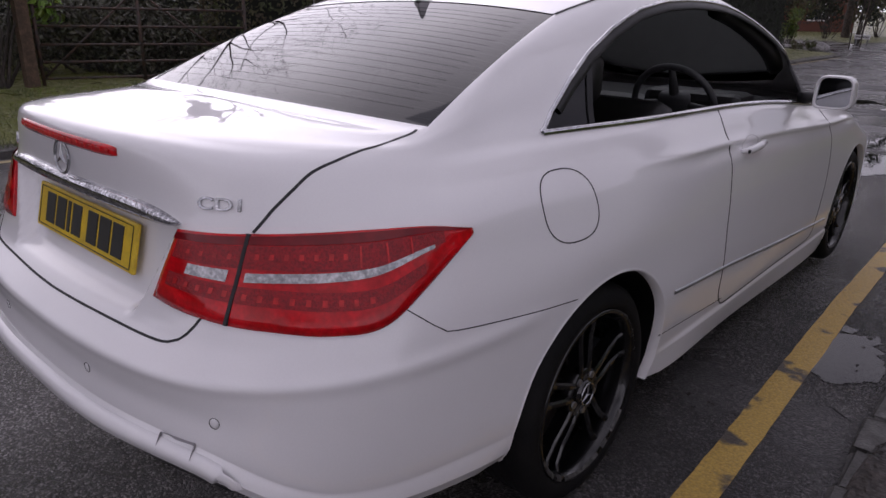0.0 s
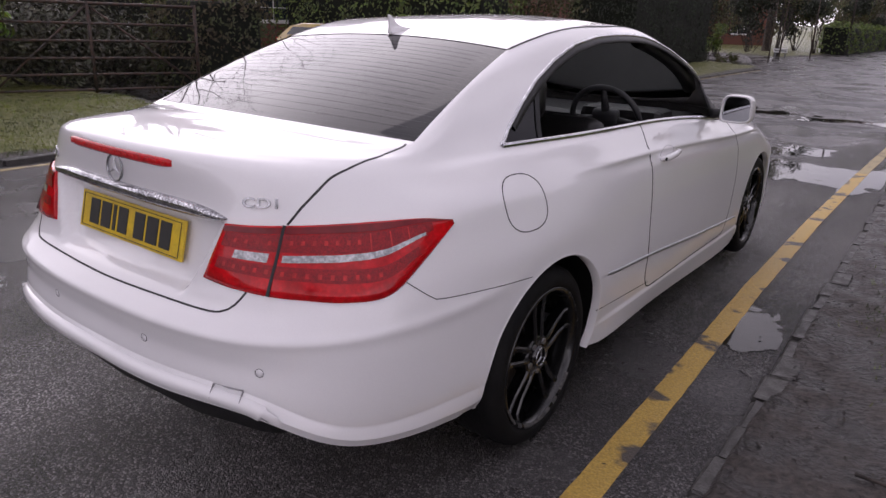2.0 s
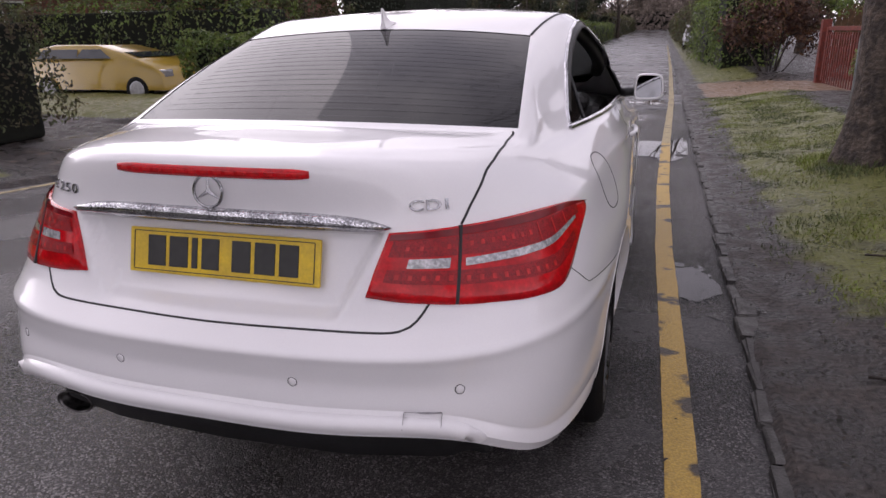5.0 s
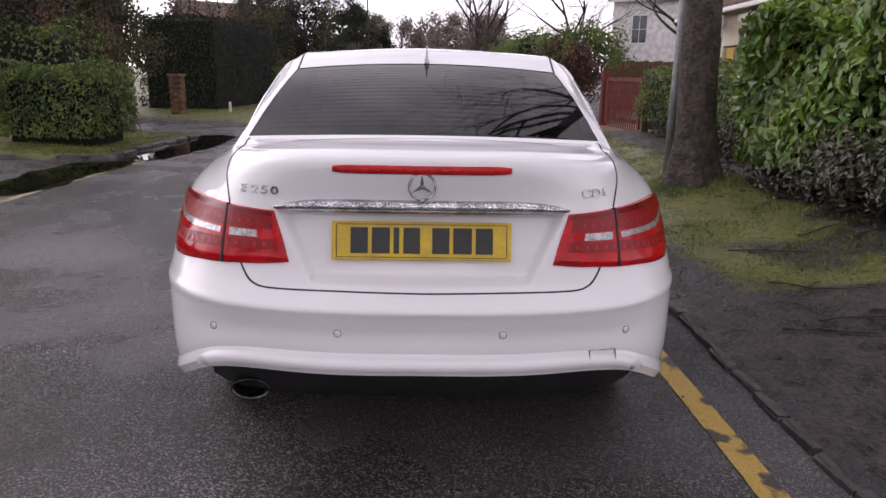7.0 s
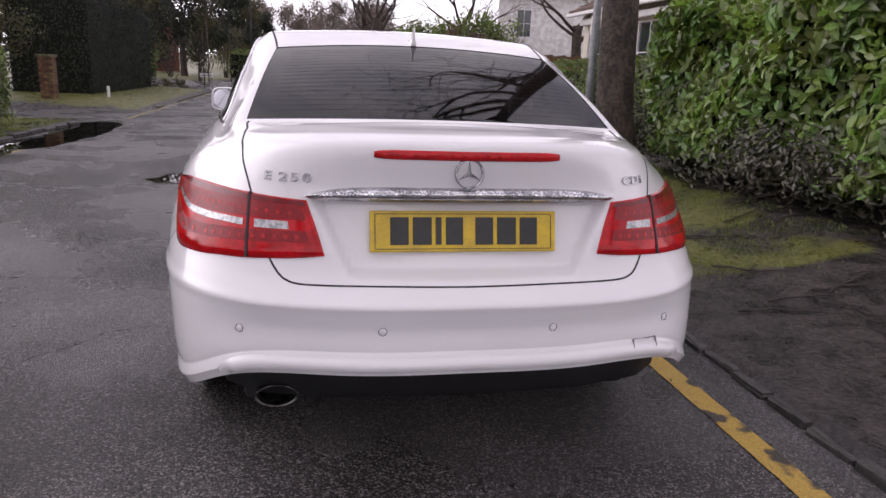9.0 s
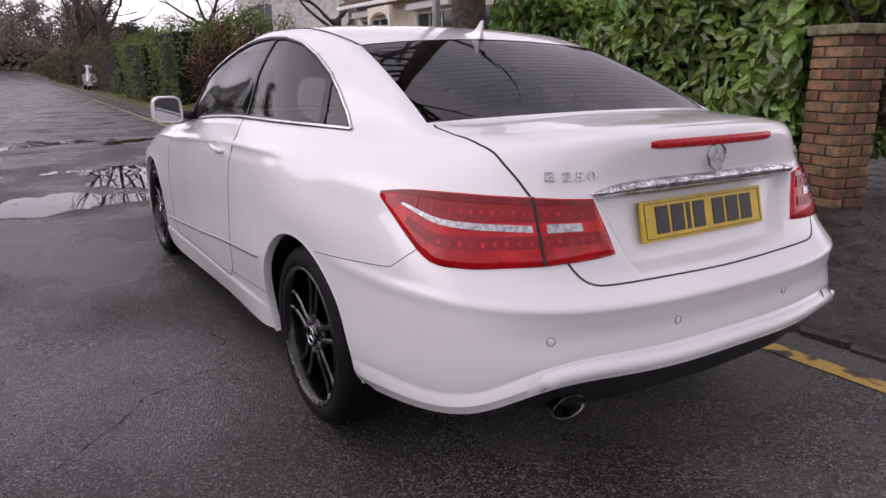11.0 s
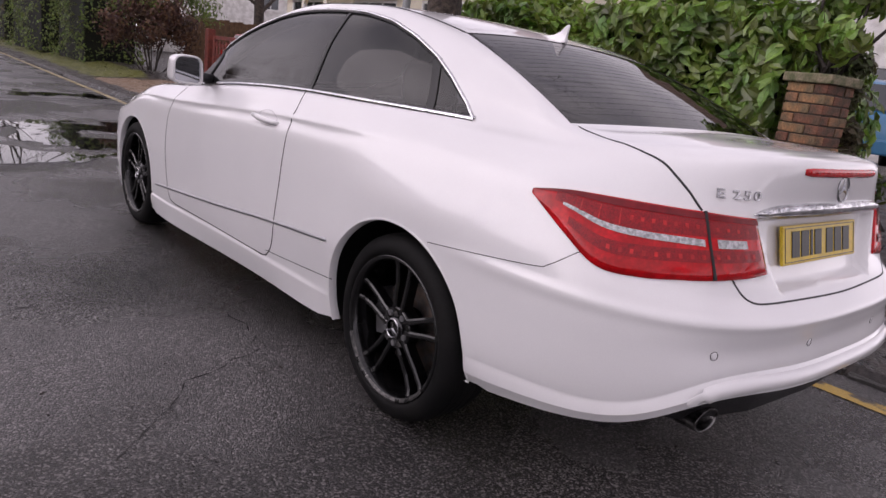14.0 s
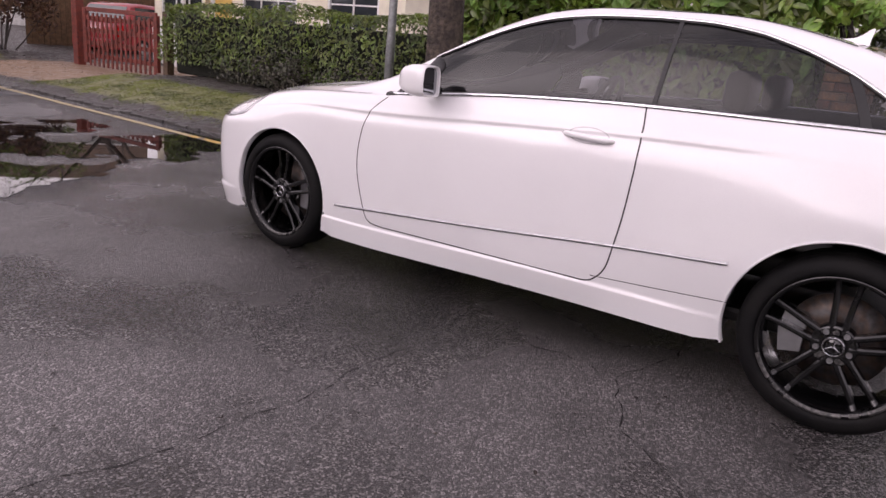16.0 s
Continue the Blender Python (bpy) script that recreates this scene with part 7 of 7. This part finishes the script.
# fence behind the clipped hedge
fence = thing("board_fence", "brown board fence behind the hedge", "fence")
for i in range(26):
    boxed("fence_board", (5.6 + i * .155, 5.6 + i * .155 + .145, 20.6, 20.63, .1, 1.85 + .02 * (i % 3)), FENCEWOOD, fence, .003)

# street sign, posts and small things
sign = thing("street_sign", "low white street name board on two posts", "sign")
boxed("board", (-7.05, -6.35, 38.98, 39.02, .30, .50), SIGNWHITE, sign, .006, None, "white name board")
for x in (-6.95, -6.45):
    boxed("sign_post", (x - .03, x + .03, 39.03, 39.09, -.1, .48), GALV, sign, .004)
for i in range(9):
    boxed("letter_bar", (-6.98 + i * .065, -6.94 + i * .065, 38.972, 38.979, .36, .44), INK, sign)
tagged(boxed("marker_post", (-6.26, -6.19, 18.3, 18.36, 0, .42), SIGNWHITE, None, .01, pose(0, 0, 0, 0, 0, 0)), "small white marker post by the drive", "post")
for x, y, h, r in ((-6.2, 36.5, 3.4, .045), (-5.6, 41.0, 3.0, .05), (-5.4, 52, 7.5, .11), (3.4, 70, 7.5, .12), (-5.9, 33.0, 2.6, .035)):
    p = thing("street_post", "slim dark post beside the road", "post")
    bm = bmesh.new()
    tube(bm, [(x, y, 0), (x, y, h)], [r * .7, r * .5], 8)
    part("shaft", bm, IRON if h < 5 else TWIG, p, "", True)
rock = bush("boulder_plants", "low plants round a stone on the corner", (-6.3, 27.8, .25), (.5, .5, .2), 300, .1, DULLLEAF, 61, "plants", False)
bm = bmesh.new()
bmesh.ops.create_icosphere(bm, subdivisions=3, radius=.32)
for v in bm.verts:
    v.co = Vector((v.co.x * 1.3, v.co.y, v.co.z * .75)) * (1 + .25 * noise.noise(v.co * 3)) + Vector((-5.9, 28.4, .18))
tagged(part("boulder", bm, FLINT, None, "", True), "grey boulder on the grass corner", "stone")

# ---- trees in the distance and round about ----
for i, (x, y, h, s, d) in enumerate(((6.8, 33, 3.4, 2.4, 5), (4.2, 52, 4.5, 3.0, 5), (3.6, 68, 4.2, 3.0, 5), (-9.5, 48, 4.2, 2.8, 5), (-12, 36, 4.0, 2.8, 5), (-13.5, 20, 3.5, 2.6, 5),
                                     (9.5, 24, 3.0, 2.2, 5), (-14, 7, 4.0, 2.6, 5), (5.5, -9, 4.0, 2.8, 5), (-9, -8, 4.0, 2.8, 5))):
    bare_tree("bare_tree", "leafless tree against the sky", (x, y, .1), h, .20 + .01 * (i % 4), s, 50 + i, d, up=.7, flare=1.2)
first = bpy.data.objects["bare_tree"]
for i, (x, y, sc, turn) in enumerate(((-4.9, 95, 1.2, 40), (4.0, 98, 1.2, 130), (-7.5, 120, 1.4, 250), (7, 125, 1.4, 20), (0.5, 178, 1.6, 77), (-5, 182, 1.5, 160), (6, 176, 1.5, 300), (-16, 72, 1.2, 210), (13, 60, 1.2, 90), (20, 80, 1.3, 15), (-24, 50, 1.2, 66),
                                      (-12, 185, 1.6, 12), (14, 184, 1.6, 222), (-22, 170, 1.6, 99), (24, 150, 1.6, 35), (-2.0, 186, 1.7, 270))):
    t0 = copy_thing(first, pose(x, y, float(far_rise(y)), 0, 0, turn) @ Matrix.Scale(sc, 4) @ Matrix.Translation((-6.8, -33, -.1)))
# the rows at y -15 and -17 are unseen, added to block light behind
for i, (x, y, rx, ry_, rz) in enumerate(((-12, 55, 3, 4, 2.5), (10, 48, 3, 5, 2.2), (9, 75, 3, 8, 2.6), (-11, 90, 3, 10, 3), (-30, 20, 4, 8, 3), (26, 18, 4, 8, 3), (-26, -6, 4, 9, 3.2), (26, -22, 4, 9, 3.0), (3, -15, 12, 2.6, 5.6), (-15, -17, 6, 3, 5.0),
                                         (0, 200, 16, 4, 6), (-26, 192, 14, 4, 7), (28, 188, 14, 5, 7), (-40, 110, 8, 20, 5), (38, 100, 8, 20, 5))):
    bush("distant_trees", "dull green trees in the distance", (x, y, rz * .9), (rx, ry_, rz), 2600 if y < 100 else 4200, .30 if y < 100 else .85, DULLLEAF if i % 2 else CONIFER, 70 + i, "trees")
hedge("hedge_behind", "low green hedge further down the road", (4.6, -30, .1), (6.0, -13, 1.5), 2500, .14, LAUREL, 90)
hedge("hedge_behind", "dark hedge along the far verge", (-9.5, -24, .1), (-7.8, -1.0, 2.0), 3500, .14, DULLLEAF, 91)


# ---- grass, litter and fallen twigs ----
def grass_patch(name, label, n, span, keep, hgt, seed):
    r = np.random.RandomState(seed)
    x, y = r.uniform(span[0], span[1], n), r.uniform(span[2], span[3], n)
    ok = keep(x, y) > r.rand(n)
    x, y = x[ok], y[ok]
    z = height(x, y) - .004
    k = len(x)
    a = r.uniform(0, 2 * math.pi, k)
    h = hgt * r.uniform(.4, 1.3, k)
    lean = r.uniform(.2, .9, k) * h
    b = r.uniform(0, 2 * math.pi, k)
    w = .0035
    v = np.stack([np.stack([x - np.cos(a) * w, y - np.sin(a) * w, z], 1), np.stack([x + np.cos(a) * w, y + np.sin(a) * w, z], 1),
                  np.stack([x + np.cos(b) * lean, y + np.sin(b) * lean, z + h], 1)], 1).reshape(-1, 3)
    f = (np.arange(k)[:, None] * 3 + np.arange(3)).tolist()
    return tagged(solid(name, v, f, BLADE), label, "grass", kind="stuff")


gnoise = lambda x, y: np.array([noise.noise(Vector((a * 2.2, b * 2.2, 5.0))) for a, b in zip(x, y)])
grass_patch("verge_grass", "short mossy grass on the verge", 70000, (1.5, 3.5, .7, 11.8), lambda x, y: ease(.75, 1.3, y) * ease(1.5, 2.0, x) * (1 - ease(3.0, 3.5, x)) * np.clip(.5 + 1.6 * gnoise(x, y), .03, 1), .03, 5)
grass_patch("verge_grass", "grass on the far verge", 14000, (-7.2, -5.15, -2.0, 2.9), lambda x, y: .8 + 0 * x, .05, 6)
grass_patch("verge_grass", "grass on the island before the hedge", 11000, (-6.6, -4.85, 7.3, 11.3), lambda x, y: .9 * (x < left_edge(y) - .08), .05, 7)
grass_patch("verge_grass", "tufts at the foot of the tree", 1800, (2.2, 3.3, 3.8, 4.9), lambda x, y: (np.hypot(x - 2.72, y - 4.32) > .26) * (np.hypot(x - 2.72, y - 4.32) < .6) * 1.0, .09, 8)


def litter(name, label, n, span, seed, size, onroad):
    r = np.random.RandomState(seed)
    x, y = r.uniform(span[0], span[1], n), r.uniform(span[2], span[3], n)
    z = (np.zeros(n) + .004) if onroad else height(x, y) + .006
    p = np.stack([x, y, z], 1)
    nn = np.tile(np.array((0, 0, 1.0)), (n, 1))
    return tagged(leafage(name, p, nn, size, LITTER, None, seed, .25, 0.0), label, "litter", kind="stuff")


litter("fallen_leaves", "dark wet leaves and crumbs on the verge", 5000, (1.45, 3.6, -3.0, 11.5), 11, .022, False)
litter("fallen_leaves", "dark crumbs scattered on the road", 420, (-4.8, 1.3, -2.5, 9), 12, .022, True)
rnd = random.Random(4)
for i in range(9):
    x, y = rnd.uniform(1.7, 3.1), rnd.uniform(.3, 2.2)
    tw = thing("fallen_twig", "thin fallen twig on the verge", "twig")
    a = rnd.uniform(-.5, .5)
    pts = []
    for k in range(6):
        px, py = x + .1 * k * math.cos(a) + rnd.uniform(-.015, .015), y + .1 * k * math.sin(a) + rnd.uniform(-.02, .02)
        pts.append((px, py, float(height(px, py)) + .014))
    bm = bmesh.new()
    tube(bm, pts, [.007, .006, .006, .005, .004, .002], 5)
    part("stick", bm, TWIG, tw, "", True)
    bm = bmesh.new()
    c = pts[2]
    tube(bm, [c, (c[0] + .09, c[1] + .07, c[2] + .012), (c[0] + .15, c[1] + .13, c[2] + .006)], [.004, .003, .0015], 5)
    part("side_shoot", bm, TWIG, tw, "", True)
